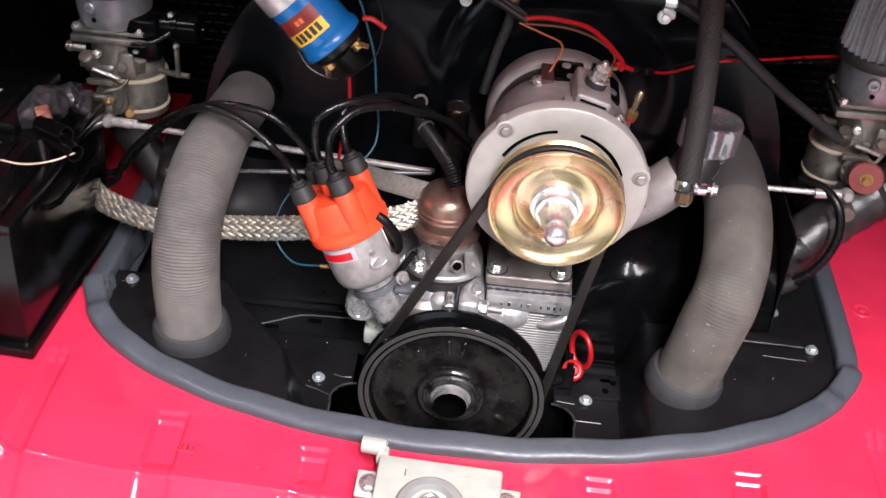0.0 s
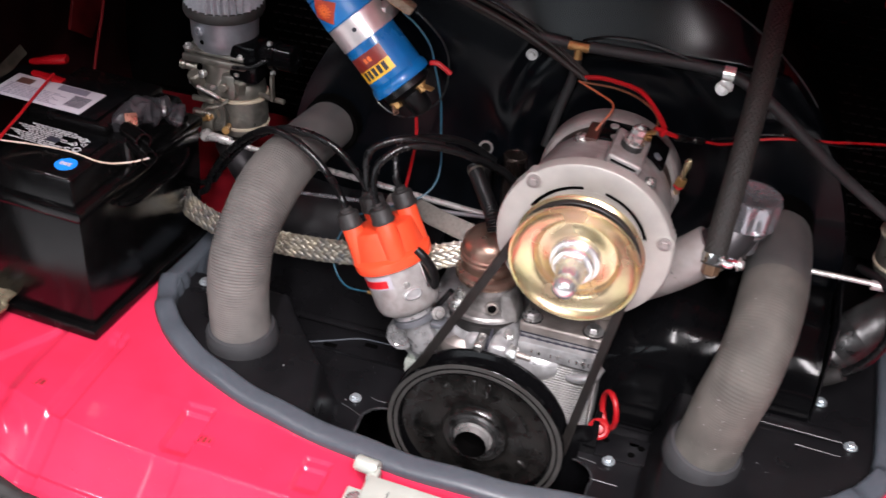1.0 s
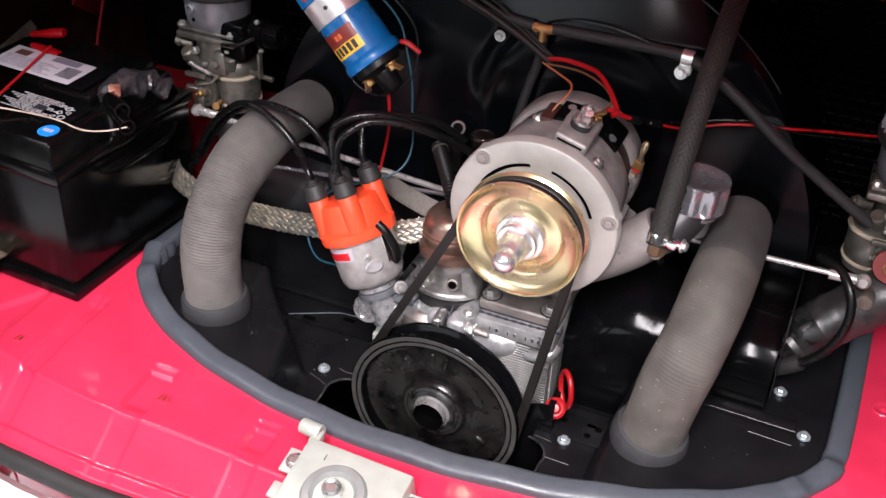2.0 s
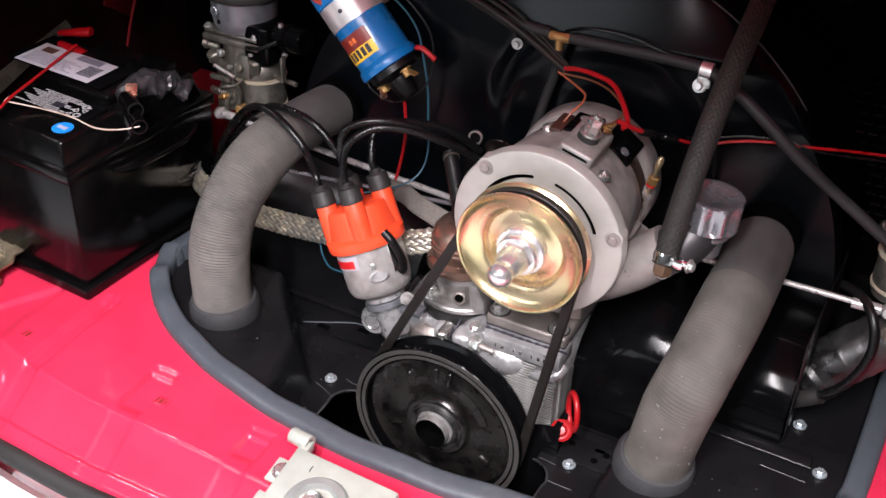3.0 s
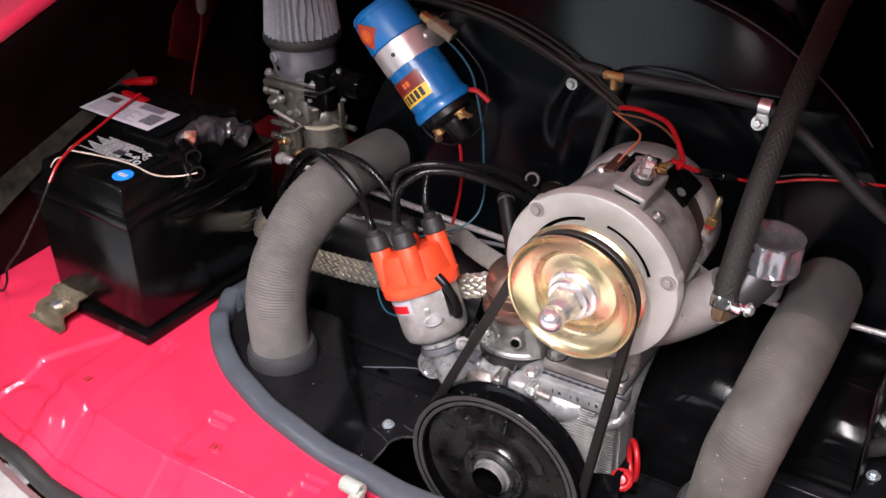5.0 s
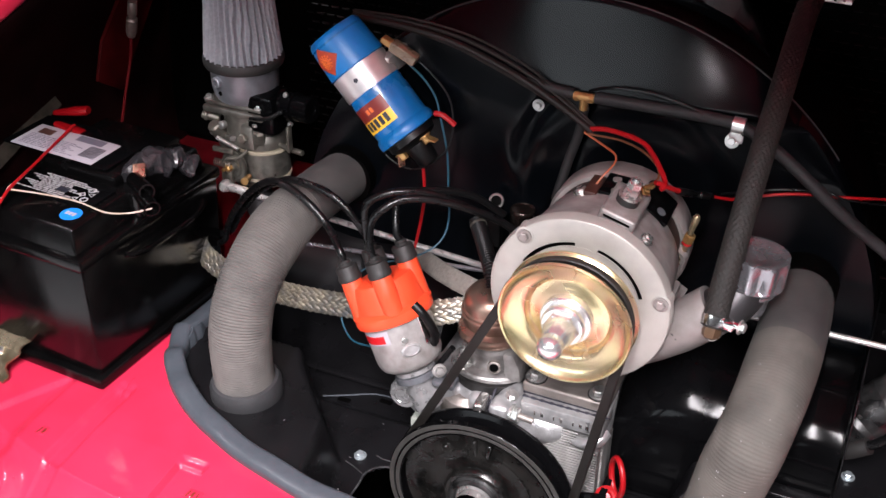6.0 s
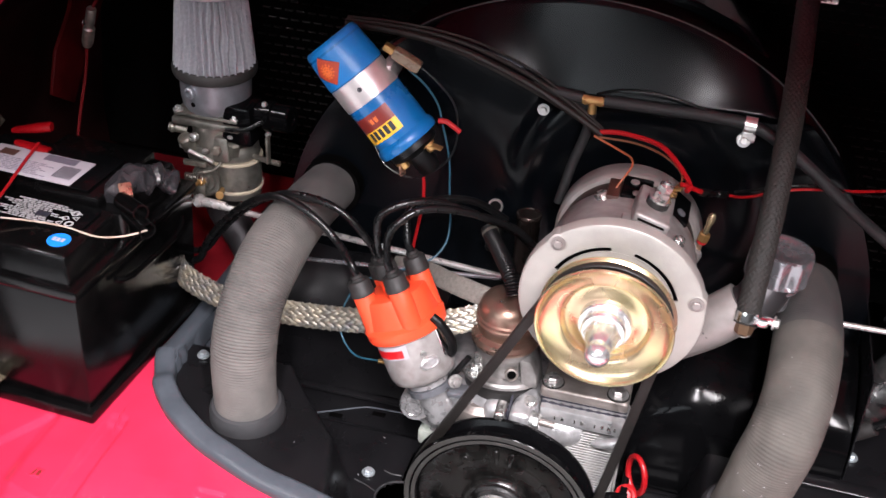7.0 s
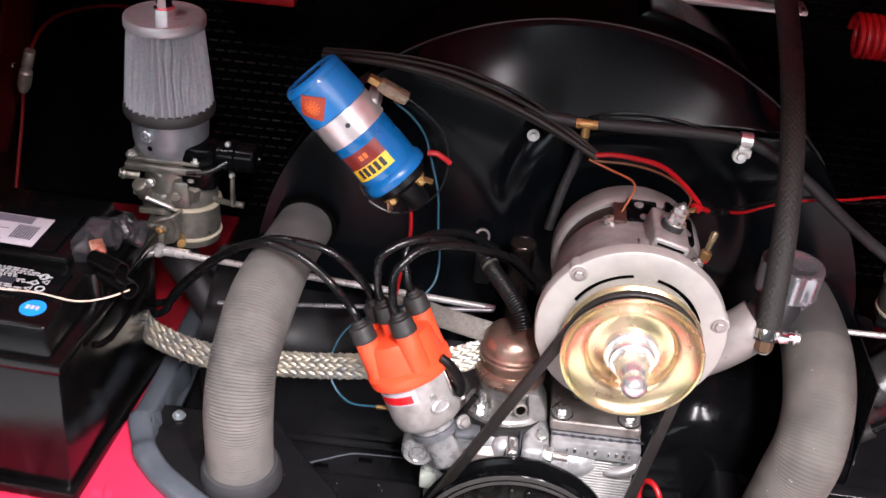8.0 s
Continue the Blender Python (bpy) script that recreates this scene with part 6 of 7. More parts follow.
def fuel_lines():
    f = thing("fuel_hose", (0.02, 0.18, 0.738), "dark fuel hoses joined by a brass tee on the shroud", "hose")
    part("hose_run", tube([(-0.035, 0.186, 0.743), (-0.015, 0.183, 0.741), (0.01, 0.182, 0.7395)], 0.005, 14, 0.008), HOSE_GREY, f)
    part("hose_run", tube([(0.03, 0.182, 0.7395), (0.08, 0.181, 0.741), (0.13, 0.179, 0.7425), (0.16, 0.177, 0.7405), (0.19, 0.17, 0.729), (0.22, 0.167, 0.709), (0.25, 0.17, 0.684), (0.285, 0.18, 0.655), (0.32, 0.185, 0.63), (0.345, 0.19, 0.612)], 0.0054, 16, 0.008), HOSE_GREY, f)
    part("hose_run", tube([(0.02, 0.182, 0.728), (0.016, 0.186, 0.7), (0.008, 0.186, 0.67), (0.0, 0.18, 0.63)], 0.0046, 14, 0.008), HOSE_GREY, f)
    bm = tube([(0.0105, 0.18, 0.739), (0.0295, 0.18, 0.739)], 0.0042, 14, 0.02)
    tube([(0.012, 0.18, 0.739), (0.0145, 0.18, 0.739)], 0.0049, 6, 0.02, bm=bm)
    tube([(0.0255, 0.18, 0.739), (0.028, 0.18, 0.739)], 0.0049, 6, 0.02, bm=bm)
    tube([(0.02, 0.18, 0.739), (0.02, 0.18, 0.727)], 0.004, 14, 0.02, bm=bm)
    part("brass_tee", bm, BRASS, f, "brass tee fitting")
    bm = lathe([(0.0066, -0.005), (0.0076, -0.005), (0.0076, 0.005), (0.0066, 0.005)], (0.157, 0.177, 0.741), (1, 0, -0.05), 24, close=True)
    box(0.151, 0.17, 0.727, 0.163, 0.1735, 0.737, 0.0015, bm=bm)
    part("hose_clip", bm, ZINC, f, "bright zinc hose clip")
    hex_bolt(f, (0.154, 0.171, 0.728), (0, -1, 0.35), 0.0038, STEEL)
    part("bracket_plate", lathe([(0, -0.004), (0.0062, -0.004), (0.0066, -0.001), (0.0062, 0.0005), (0, 0.0005)], (0.154, 0.173, 0.728), (0, -1, 0.3), 24), LATCH, f)


fuel_lines()
cable("vacuum_wire", "thin black wire looping over the fuel hose", "wire", [(0.022, 0.188, 0.742), (0.034, 0.182, 0.749), (0.05, 0.178, 0.754), (0.08, 0.178, 0.755), (0.11, 0.178, 0.75), (0.135, 0.181, 0.742), (0.155, 0.19, 0.732)], 0.0014, LEAD)


def woven(points, r, segs=84, k=14, pitch=0.0058):
    """A hose whose jacket is plaited: a lattice of small cushions."""
    path = even(spline(points, 0.001), 0.0011)
    bm = tube(path, r, segs, smooth=False)
    bm.verts.ensure_lookup_table()
    for i, p in enumerate(path):
        for q in range(segs):
            v = bm.verts[i * segs + q]
            a, u = 2 * math.pi * q / segs, i * 0.0011 / pitch * math.pi
            v.co = p + (v.co - p) * (1 + 0.045 * math.cos(k * a) * math.cos(2 * u))
    return bm


def breather_hose():
    b = thing("breather_hose", (0.18, 0.05, 0.62), "thick cloth-braided breather hose clamped to the oil filler", "hose")
    pts = [(0.18, 0.045, 0.628), (0.1815, 0.057, 0.66), (0.184, 0.085, 0.71), (0.186, 0.13, 0.755), (0.187, 0.185, 0.79), (0.187, 0.245, 0.818), (0.189, 0.3, 0.83), (0.19, 0.36, 0.84)]
    part("braided_hose", woven(pts, 0.0099), CLOTH, b, smooth=80)
    d = Vector((0.03, 0.35, 1)).normalized()
    c = Vector((0.18, 0.047, 0.634))
    bm = lathe([(0.0095, -0.0042), (0.0106, -0.0042), (0.0109, 0.0), (0.0106, 0.0042), (0.0095, 0.0042)], c, d, 32, close=True)
    box(0.188, 0.036, 0.631, 0.197, 0.045, 0.64, 0.002, bm=bm)
    part("hose_clamp", bm, CHROME, b, "bright worm-drive clamp")
    part("worm_screw", lathe([(0.0038, -0.012), (0.0038, 0.004), (0.003, 0.0045), (0, 0.0045)], (0.199, 0.041, 0.636), (1, -0.2, 0), 14), CHROME, b)
    hex_bolt(b, (0.201, 0.0405, 0.636), (1, -0.2, 0), 0.0042, h=0.005)
    part("brass_spigot", lathe([(0.0075, -0.004), (0.008, -0.011), (0.0072, -0.0155), (0.005, -0.017), (0, -0.017)], c, d, 6), SPIGOT, b, "brass hose end")
    part("spigot_arm", tube([(0.18, 0.042, 0.622), (0.182, 0.056, 0.618), (0.18, 0.07, 0.62)], 0.0065, 14, 0.005), CAST_DARK, b)


breather_hose()


def breather_box():
    b = thing("breather_box", (0.16, 0.36, 0.84), "bright alloy breather box high behind the shroud", "breather box")
    part("box_body", box(0.075, 0.333, 0.8135, 0.196, 0.41, 0.9, 0.004), SILVER, b)
    part("mount_strip", box(0.07, 0.32, 0.8075, 0.218, 0.35, 0.8125, 0.001), SILVER, b)
    hex_bolt(b, (0.206, 0.328, 0.8125), (0, -0.3, 1), 0.007)


breather_box()

# ---- linkage and braid ----


def throttle_linkage():
    t = thing("throttle_linkage", (0, 0.17, 0.56), "thin steel throttle rods with ball joints between the carburettors", "linkage")
    part("rod", tube([(-0.366, 0.17, 0.563), (-0.29, 0.165, 0.561), (-0.04, 0.15, 0.555)], 0.0032, 12, 0.02), ROD, t)
    part("rod", tube([(-0.3, 0.135, 0.535), (-0.04, 0.14, 0.56)], 0.0022, 12, 0.02), SATIN, t)
    part("rod", tube([(0.352, 0.147, 0.578), (0.12, 0.15, 0.572)], 0.0027, 12, 0.02), ROD, t)
    for x, y, z, s in ((-0.366, 0.17, 0.563, 1), (0.352, 0.146, 0.578, -1)):
        part("ball_joint", lathe([(0, -0.008), (0.004, -0.0075), (0.0065, -0.004), (0.007, 0), (0.0065, 0.004), (0.004, 0.0075), (0, 0.008)], (x, y, z), (0, -1, 0.3), 20), ROD, t)
        part("rod_end", tube([(x + s * 0.006, y, z), (x + s * 0.03, y - 0.001, z - 0.0005)], 0.0048, 14, 0.02), ROD, t)
    # ribbed conduit, its bright clip and the plain eye behind it
    line = even(spline([(-0.052, 0.113, 0.6305), (-0.047, 0.106, 0.6265), (-0.034, 0.088, 0.6205), (-0.0205, 0.0695, 0.612), (-0.014, 0.062, 0.598)], 0.001), 0.0006)
    part("ribbed_conduit", tube(line, lambda f, i: 0.0068 + (0.0005, 0.0007, 0.0002, -0.0006)[i % 4], 20, smooth=False), BLACK, t, "black ribbed conduit", smooth=80)
    part("conduit_clip", lathe([(0.0073, -0.0012), (0.0079, -0.0012), (0.0079, 0.0012), (0.0073, 0.0012)], (-0.049, 0.109, 0.6282), (0.62, -0.7, -0.36), 24, close=True), CARB_DARK, t, "dull metal clip")
    part("eye", lathe([(0.0053, -0.002), (0.0062, -0.0028), (0.0072, -0.0022), (0.0077, 0), (0.0072, 0.0022), (0.0062, 0.0028), (0.0053, 0.002)], (-0.0598, 0.182, 0.6125), (0.2, -1, 0.4), 32, close=True), BARE_BOLT, t, "plain steel eye")
    part("eye_hole", lathe([(0, -0.001), (0.0054, -0.001), (0.0054, 0), (0, 0)], (-0.0598, 0.182, 0.6125), (0.2, -1, 0.4), 24), MAT_SHADE, t)
    part("pivot_arm", box(-0.064, 0.165, 0.57, -0.048, 0.173, 0.604, 0.003), BLACK, t)


throttle_linkage()


def earth_strap():
    """A flat plaited strap: many strands weave over and under."""
    e = thing("earth_strap", (-0.2, 0.09, 0.52), "flat plaited tinned-copper earth strap", "earth strap")
    path = spline([(-0.375, 0.13, 0.515), (-0.355, 0.112, 0.507), (-0.3, 0.096, 0.502), (-0.24, 0.09, 0.507), (-0.19, 0.086, 0.514), (-0.13, 0.08, 0.528), (-0.08, 0.075, 0.543), (-0.04, 0.085, 0.555)], 0.0016)
    n, count, lay = len(path), 12, 0.052
    for k in range(2 * count):
        way, a = (1, k) if k < count else (-1, k - count)
        mids, normals = [], []
        for i, p in enumerate(path):
            t = (path[min(i + 1, n - 1)] - path[max(i - 1, 0)]).normalized()
            up = (Vector((0, 0.55, 0.85)) - t * t.dot(Vector((0, 0.55, 0.85)))).normalized()
            nrm = t.cross(up)
            u = i * 0.0016 / lay
            w = (2 * a / count + way * u) % 2
            front = 1 if w < 1 else -1
            over = way * math.cos(math.pi * (2 * a + way * count * u) / 2 - math.pi / 4)
            edge = min(1.0, 4 * min(w % 1, 1 - w % 1)) ** 0.5
            mids.append(p + up * (1 - 2 * abs(w - 1)) * 0.0108 + nrm * (0.0012 * front + 0.0006 * over) * edge)
            normals.append(nrm * front)
        bm = bmesh.new()
        rings = []
        for i in range(n):
            t = (mids[min(i + 1, n - 1)] - mids[max(i - 1, 0)]).normalized()
            side = t.cross(normals[i]).normalized()
            out = side.cross(t)
            rings.append([bm.verts.new(mids[i] + side * q + out * h) for q, h in ((-0.002, -0.0003), (-0.0014, 0.0002), (-0.0007, 0.0001), (0, 0.0004), (0.0007, 0.0001), (0.0014, 0.0002), (0.002, -0.0003), (0, -0.0005))])
        for p, q in zip(rings, rings[1:]):
            for c in range(8):
                bm.faces.new((p[c], p[(c + 1) % 8], q[(c + 1) % 8], q[c]))
        part("strand", bm, BRAID, e, smooth=50)


earth_strap()

def grey_strap():
    k = thing("cloth_strap", (-0.09, 0.11, 0.565), "grey flat woven strap behind the distributor", "strap")
    part("woven_band", tube([(-0.15, 0.15, 0.545), (-0.115, 0.135, 0.556), (-0.085, 0.11, 0.566), (-0.05, 0.09, 0.572), (-0.03, 0.085, 0.572)], 0.0095, 16, 0.004, flat=0.28), CLOTH_GREY, k)


grey_strap()

# ---- carburettors ----


def carburettor(x, y, s, label):
    """A single-barrel carburettor with a cone air filter; s: +1 where its linkage points to the bay's middle on the east."""
    c = thing("carburettor", (x, y, 0.5), label, "carburettor", "carburettors")
    o = (x, y, 0)
    # manifold and lower flanges
    # the dark elbow metal stands for the shade on the manifold
    part("manifold", tube([(x - s * -0.06, y - 0.02, 0.44), (x - s * -0.025, y - 0.005, 0.49), (x, y, 0.525), (x, y, 0.545)], 0.0185, 24, 0.006), ELBOW, c, "manifold darkened for the shade below the carburettor")

    def oval(profile, dx=0.0):
        turn = Matrix.Translation((x + dx, y, 0)) @ Matrix.Rotation(radians(-8 if s > 0 else 38), 4, "Z") @ Matrix.Diagonal((1.12, 1, 1, 1))
        return moved(lathe(profile, (0, 0, 0), (0, 0, 1), 48), turn)
    part("lower_gasket", oval([(0.02, 0.5575), (0.0285, 0.5575), (0.029, 0.559), (0.0285, 0.561), (0.02, 0.561)], s * 0.014), CREAM, c, "cream gasket")
    part("throttle_body", oval([(0.02, 0.548), (0.027, 0.55), (0.0275, 0.5575), (0.0278, 0.572), (0.0275, 0.5725), (0.0275, 0.588), (0.027, 0.591), (0.02, 0.591)], s * 0.014), CARB_BRASS, c, "yellowed oval throttle body")
    part("middle_gasket", oval([(0.02, 0.591), (0.0292, 0.591), (0.0297, 0.5925), (0.0292, 0.5945), (0.02, 0.5945)], s * 0.014), CREAM, c, "cream gasket")
    b = oval([(0.02, 0.5945), (0.028, 0.595), (0.0285, 0.598), (0.0275, 0.606), (0.025, 0.61), (0.018, 0.612)], s * 0.012)
    lathe([(0.03, 0.598), (0.028, 0.61), (0.0265, 0.62), (0.0275, 0.634)], o, (0, 0, 1), 40, bm=b)
    box(x - 0.024, y - 0.03, 0.592, x + 0.002, y - 0.006, 0.61, 0.005, bm=b)
    box(x + 0.006, y - 0.034, 0.598, x + 0.026, y - 0.012, 0.626, 0.004, bm=b, taper=0.002)
    part("float_bowl", b, CARB_BRASS, c)
    part("drain_screw", lathe([(0.0045, 0), (0.0045, 0.005), (0.003, 0.006), (0, 0.006)], (x - 0.012, y - 0.03, 0.622), (-0.2, -1, 0.2), 14), ZINC, c)
    part("fuel_boss", lathe([(0.0075, 0), (0.0075, 0.016), (0.006, 0.018), (0, 0.018)], (x - 0.02, y - 0.026, 0.606), (-0.2, -0.5, 1), 20), CARB_DARK, c)
    part("fuel_boss", lathe([(0.007, 0), (0.007, 0.014), (0.005, 0.016), (0, 0.016)], (x + 0.026, y - 0.024, 0.606), (0.2, -0.2, 1), 6), CARB_DARK, c)
    part("top_flange", box(x - 0.037, y - 0.032, 0.633, x + 0.037, y + 0.03, 0.641, 0.0025), CARB_BRASS, c)
    part("top_flange", box(x - 0.035, y - 0.03, 0.6425, x + 0.035, y + 0.028, 0.647, 0.002), CARB_BRASS, c)
    for dx, dy in ((-0.031, -0.026), (0.031, -0.026), (-0.031, 0.022), (0.031, 0.022)):
        hex_bolt(c, (x + dx, y + dy, 0.647), (0, 0, 1), 0.0036, h=0.0045)
    part("air_horn", lathe([(0.031, 0.647), (0.034, 0.652), (0.0355, 0.66), (0.0365, 0.684), (0.0375, 0.688)], o, (0, 0, 1), 48), CARB, c)
    part("horn_boss", lathe([(0.006, 0), (0.006, 0.006), (0.005, 0.007), (0.0028, 0.007), (0.0028, 0.003), (0, 0.003)], (x - 0.0107, y - 0.032, 0.673), (-0.25, -1, 0), 20), CARB, c)
    part("horn_port", lathe([(0, 0), (0.0026, 0), (0.0026, 0.0006), (0, 0.0007)], (x - 0.0096, y - 0.0342, 0.66), (-0.28, -1, 0), 12), MAT_SHADE, c)
    # throttle spindle, quadrant and springs on the rear side
    part("throttle_quadrant", lathe([(0, -0.002), (0.0165, -0.002), (0.0178, 0), (0.0178, 0.0025), (0.015, 0.003), (0.0142, 0.001), (0.0125, 0.001), (0.0118, 0.004), (0.0085, 0.0042), (0.0078, 0.0025), (0.006, 0.0025), (0.0055, 0.007), (0, 0.007)], (x + 0.001, y - 0.036, 0.578), (-0.25, -1, 0.1), 40), CARB_BRASS, c, "brassy throttle quadrant")
    part("spindle_nut", lathe([(0.004, 0.006), (0.004, 0.012), (0.003, 0.013), (0.0022, 0.013), (0.0022, 0.018), (0, 0.018)], (x + 0.001, y - 0.036, 0.578), (-0.25, -1, 0.1), 6), BRASS, c, smooth=20)
    part("stop_lever", box(x - 0.022, y - 0.043, 0.594, x + 0.004, y - 0.038, 0.6, 0.0015), CARB_DARK, c)
    part("stop_screw", tube([(x - 0.014, y - 0.043, 0.612), (x + 0.012, y - 0.043, 0.6035)], 0.0022, 12, 0.01), ZINC, c)
    part("ball_lever", box(x - 0.012, y - 0.045, 0.548, x + 0.002, y - 0.04, 0.575, 0.0015), CARB_DARK, c)
    # choke housing, a black canister to one side
    k = Vector((x + 0.048, y - 0.008, 0.648))
    part("choke_body", lathe([(0.0, 0), (0.0125, 0), (0.014, 0.002), (0.014, 0.012), (0.0165, 0.013), (0.0165, 0.019), (0.0145, 0.02), (0.0145, 0.037), (0.013, 0.039), (0.006, 0.039), (0.0055, 0.0375), (0, 0.0375)], k, (1, -0.1, 0.05), 32), BLACK_GLOSS, c, "black choke canister")
    part("choke_base", box(x + 0.016, y - 0.03, 0.619, x + 0.05, y + 0.012, 0.661, 0.004, taper=0.002), BLACK_GLOSS, c, "black choke housing")
    part("choke_shaft", tube([(x + 0.024, y - 0.034, 0.638), (x + 0.046, y - 0.036, 0.643), (x + 0.062, y - 0.03, 0.652)], 0.0022, 10, 0.005), LEAD, c)
    for dx, dz in ((0.06, 0.665), (0.063, 0.632)):
        part("clamp_screw", lathe([(0.0028, 0), (0.0028, 0.003), (0.002, 0.004), (0, 0.004)], (x + dx, y - 0.017, dz), (0, -1, 0.2), 12), ZINC, c)
    part("choke_link", box(x + 0.064, y - 0.03, 0.604, x + 0.067, y - 0.022, 0.634, 0.001), CARB_DARK, c)
    part("vacuum_pipe", tube([(x + 0.03, y - 0.005, 0.6), (x + 0.05, y - 0.01, 0.598), (x + 0.072, y - 0.012, 0.597)], 0.003, 10, 0.006), CARB_DARK, c)
    for dx, dy, z in ((-0.027, -0.03, 0.608), (0.0, -0.034, 0.608), (0.026, -0.028, 0.6265), (-0.03, -0.012, 0.608)):
        part("cover_screw", lathe([(0.0034, 0), (0.0034, 0.0025), (0.002, 0.0032), (0, 0.0032)], (x + dx, y + dy, z), (0, 0, 1), 12), ZINC, c)
    part("pump_lever", tube([(x + 0.018, y - 0.036, 0.6), (x + 0.01, y - 0.041, 0.592), (x - 0.004, y - 0.043, 0.588), (x - 0.012, y - 0.041, 0.578)], 0.0017, 10, 0.004), CARB_DARK, c)
    part("idle_screw", lathe([(0.0032, 0), (0.0032, 0.014), (0.0042, 0.0145), (0.0042, 0.018), (0, 0.0185)], (x + 0.016, y - 0.034, 0.567), (0.3, -1, 0.2), 12), BRASS, c)
    spring = [Vector((x - 0.02 + 0.022 * k / 90, y - 0.043, 0.582)) + 0.0036 * Vector((0, math.cos(k * 0.63), math.sin(k * 0.63))) for k in range(91)]
    part("throttle_spring", tube(spring, 0.0007, 6, smooth=False), CARB_DARK, c)
    part("fuel_inlet", lathe([(0.0048, 0), (0.0048, 0.012), (0.006, 0.013), (0.006, 0.016), (0.0042, 0.017), (0.0042, 0.019), (0, 0.019)], (x - 0.03, y - 0.012, 0.618), (-1, -0.3, 0.2), 14), CARB_DARK, c)
    part("banjo_bolt", lathe([(0.0055, 0), (0.0055, 0.004), (0.0045, 0.005), (0, 0.005)], (x + 0.013, y - 0.033, 0.612), (0, -1, 0.1), 6), CARB_DARK, c, smooth=20)
    # pleated cone filter
    part("filter_base", lathe([(0.036, 0.684), (0.0415, 0.6845), (0.0428, 0.6875), (0.043, 0.692), (0.0415, 0.695), (0.039, 0.6955)], o, (0, 0, 1), 56), RUBBER_DARK, c, "black rubber filter base")

    def pleat(a, r, h):
        k = math.cos(a * 32 + 0.75 * math.sin(h * 75 + a * 5) + 0.5 * math.sin(h * 160 + a * 11))
        return r - 0.0015 + 0.0058 * (0.5 + 0.5 * k) ** 1.7 - 0.0022
    f = [(0.0398 - 0.0072 * i / 14, 0.692 + 0.0795 * i / 14) for i in range(15)]
    part("pleated_filter", lathe(f, o, (0, 0, 1), 400, lobes=pleat), FILTER, c, "grey pleated gauze filter")
    part("filter_cap", lathe([(0.0365, 0.7705), (0.0372, 0.7715), (0.0372, 0.7775), (0.0362, 0.7795), (0.034, 0.78), (0.033, 0.7793), (0, 0.7795)], o, (0, 0, 1), 56), CAP_METAL, c, "brushed metal filter cap")
    part("wing_nut", lathe([(0.0105, 0.779), (0.0105, 0.786), (0.008, 0.788), (0.007, 0.796), (0.0045, 0.8), (0, 0.8)], o, (0, 0, 1), 6), CHROME, c, smooth=20)
    return c


carburettor(-0.366, 0.226, 1, "dull alloy carburettor with grey pleated cone filter, beside the battery")
cr = carburettor(0.372, 0.226, -1, "dull alloy carburettor with grey pleated cone filter, beside foil pipe")
part("red_washer", lathe([(0.0045, -0.002), (0.0155, -0.002), (0.0165, 0), (0.0155, 0.003), (0.0045, 0.003)], (0.372, 0.166, 0.587), (-0.25, -1, 0.15), 36, close=True), FADED_RED, cr, "faded red round lever plate")
hex_bolt(cr, (0.372, 0.163, 0.587), (-0.25, -1, 0.15), 0.0045, BRASS, h=0.008)


def foil_pipe():
    p = thing("heater_pipe", (0.31, 0.14, 0.49), "pipe wrapped in crumpled foil tape beside the cylinder tin", "pipe")
    rng = random.Random(7)
    part("foil_wrap", tube([(0.302, 0.15, 0.478), (0.325, 0.16, 0.505), (0.36, 0.175, 0.535), (0.395, 0.19, 0.556), (0.44, 0.21, 0.57)], lambda f, i: 0.026 + rng.uniform(-0.0012, 0.0012), 26, 0.006), FOIL, p, smooth=20)
    for k in range(9):
        a = 0.15 + 0.055 * k
        part("tape_tooth", box(-0.0025, -0.0012, 0, 0.0025, 0.0012, 0.004, 0.0008, m=Matrix.Translation((0.298 + 0.0075 * k, 0.132 + 0.0035 * k, 0.4985 + 0.006 * k)) @ Matrix.Rotation(radians(25), 4, "Y")), RUBBER_DARK, p)
    part("end_cap", lathe([(0, 0), (0.007, 0), (0.008, 0.0015), (0.008, 0.02)], (0.358, 0.145, 0.556), (0.1, 1, -0.1), 24), CARB_DARK, p)
    l = thing("plug_lead", (0.3, 0.12, 0.46), "black spark plug lead with a rubber elbow", "ignition lead", "ignition leads")
    part("lead_cable", tube([(0.314, 0.118, 0.488), (0.331, 0.117, 0.504), (0.344, 0.12, 0.526), (0.349, 0.126, 0.55), (0.3435, 0.134, 0.572), (0.33, 0.148, 0.582), (0.31, 0.165, 0.58)], 0.0044, 14, 0.005), LEAD, l)
    part("elbow_boot", tube([(0.298, 0.13, 0.468), (0.301, 0.121, 0.477), (0.309, 0.118, 0.484), (0.319, 0.1175, 0.4925)], 0.008, 16, 0.004), RUBBER_DARK, l)


foil_pipe()


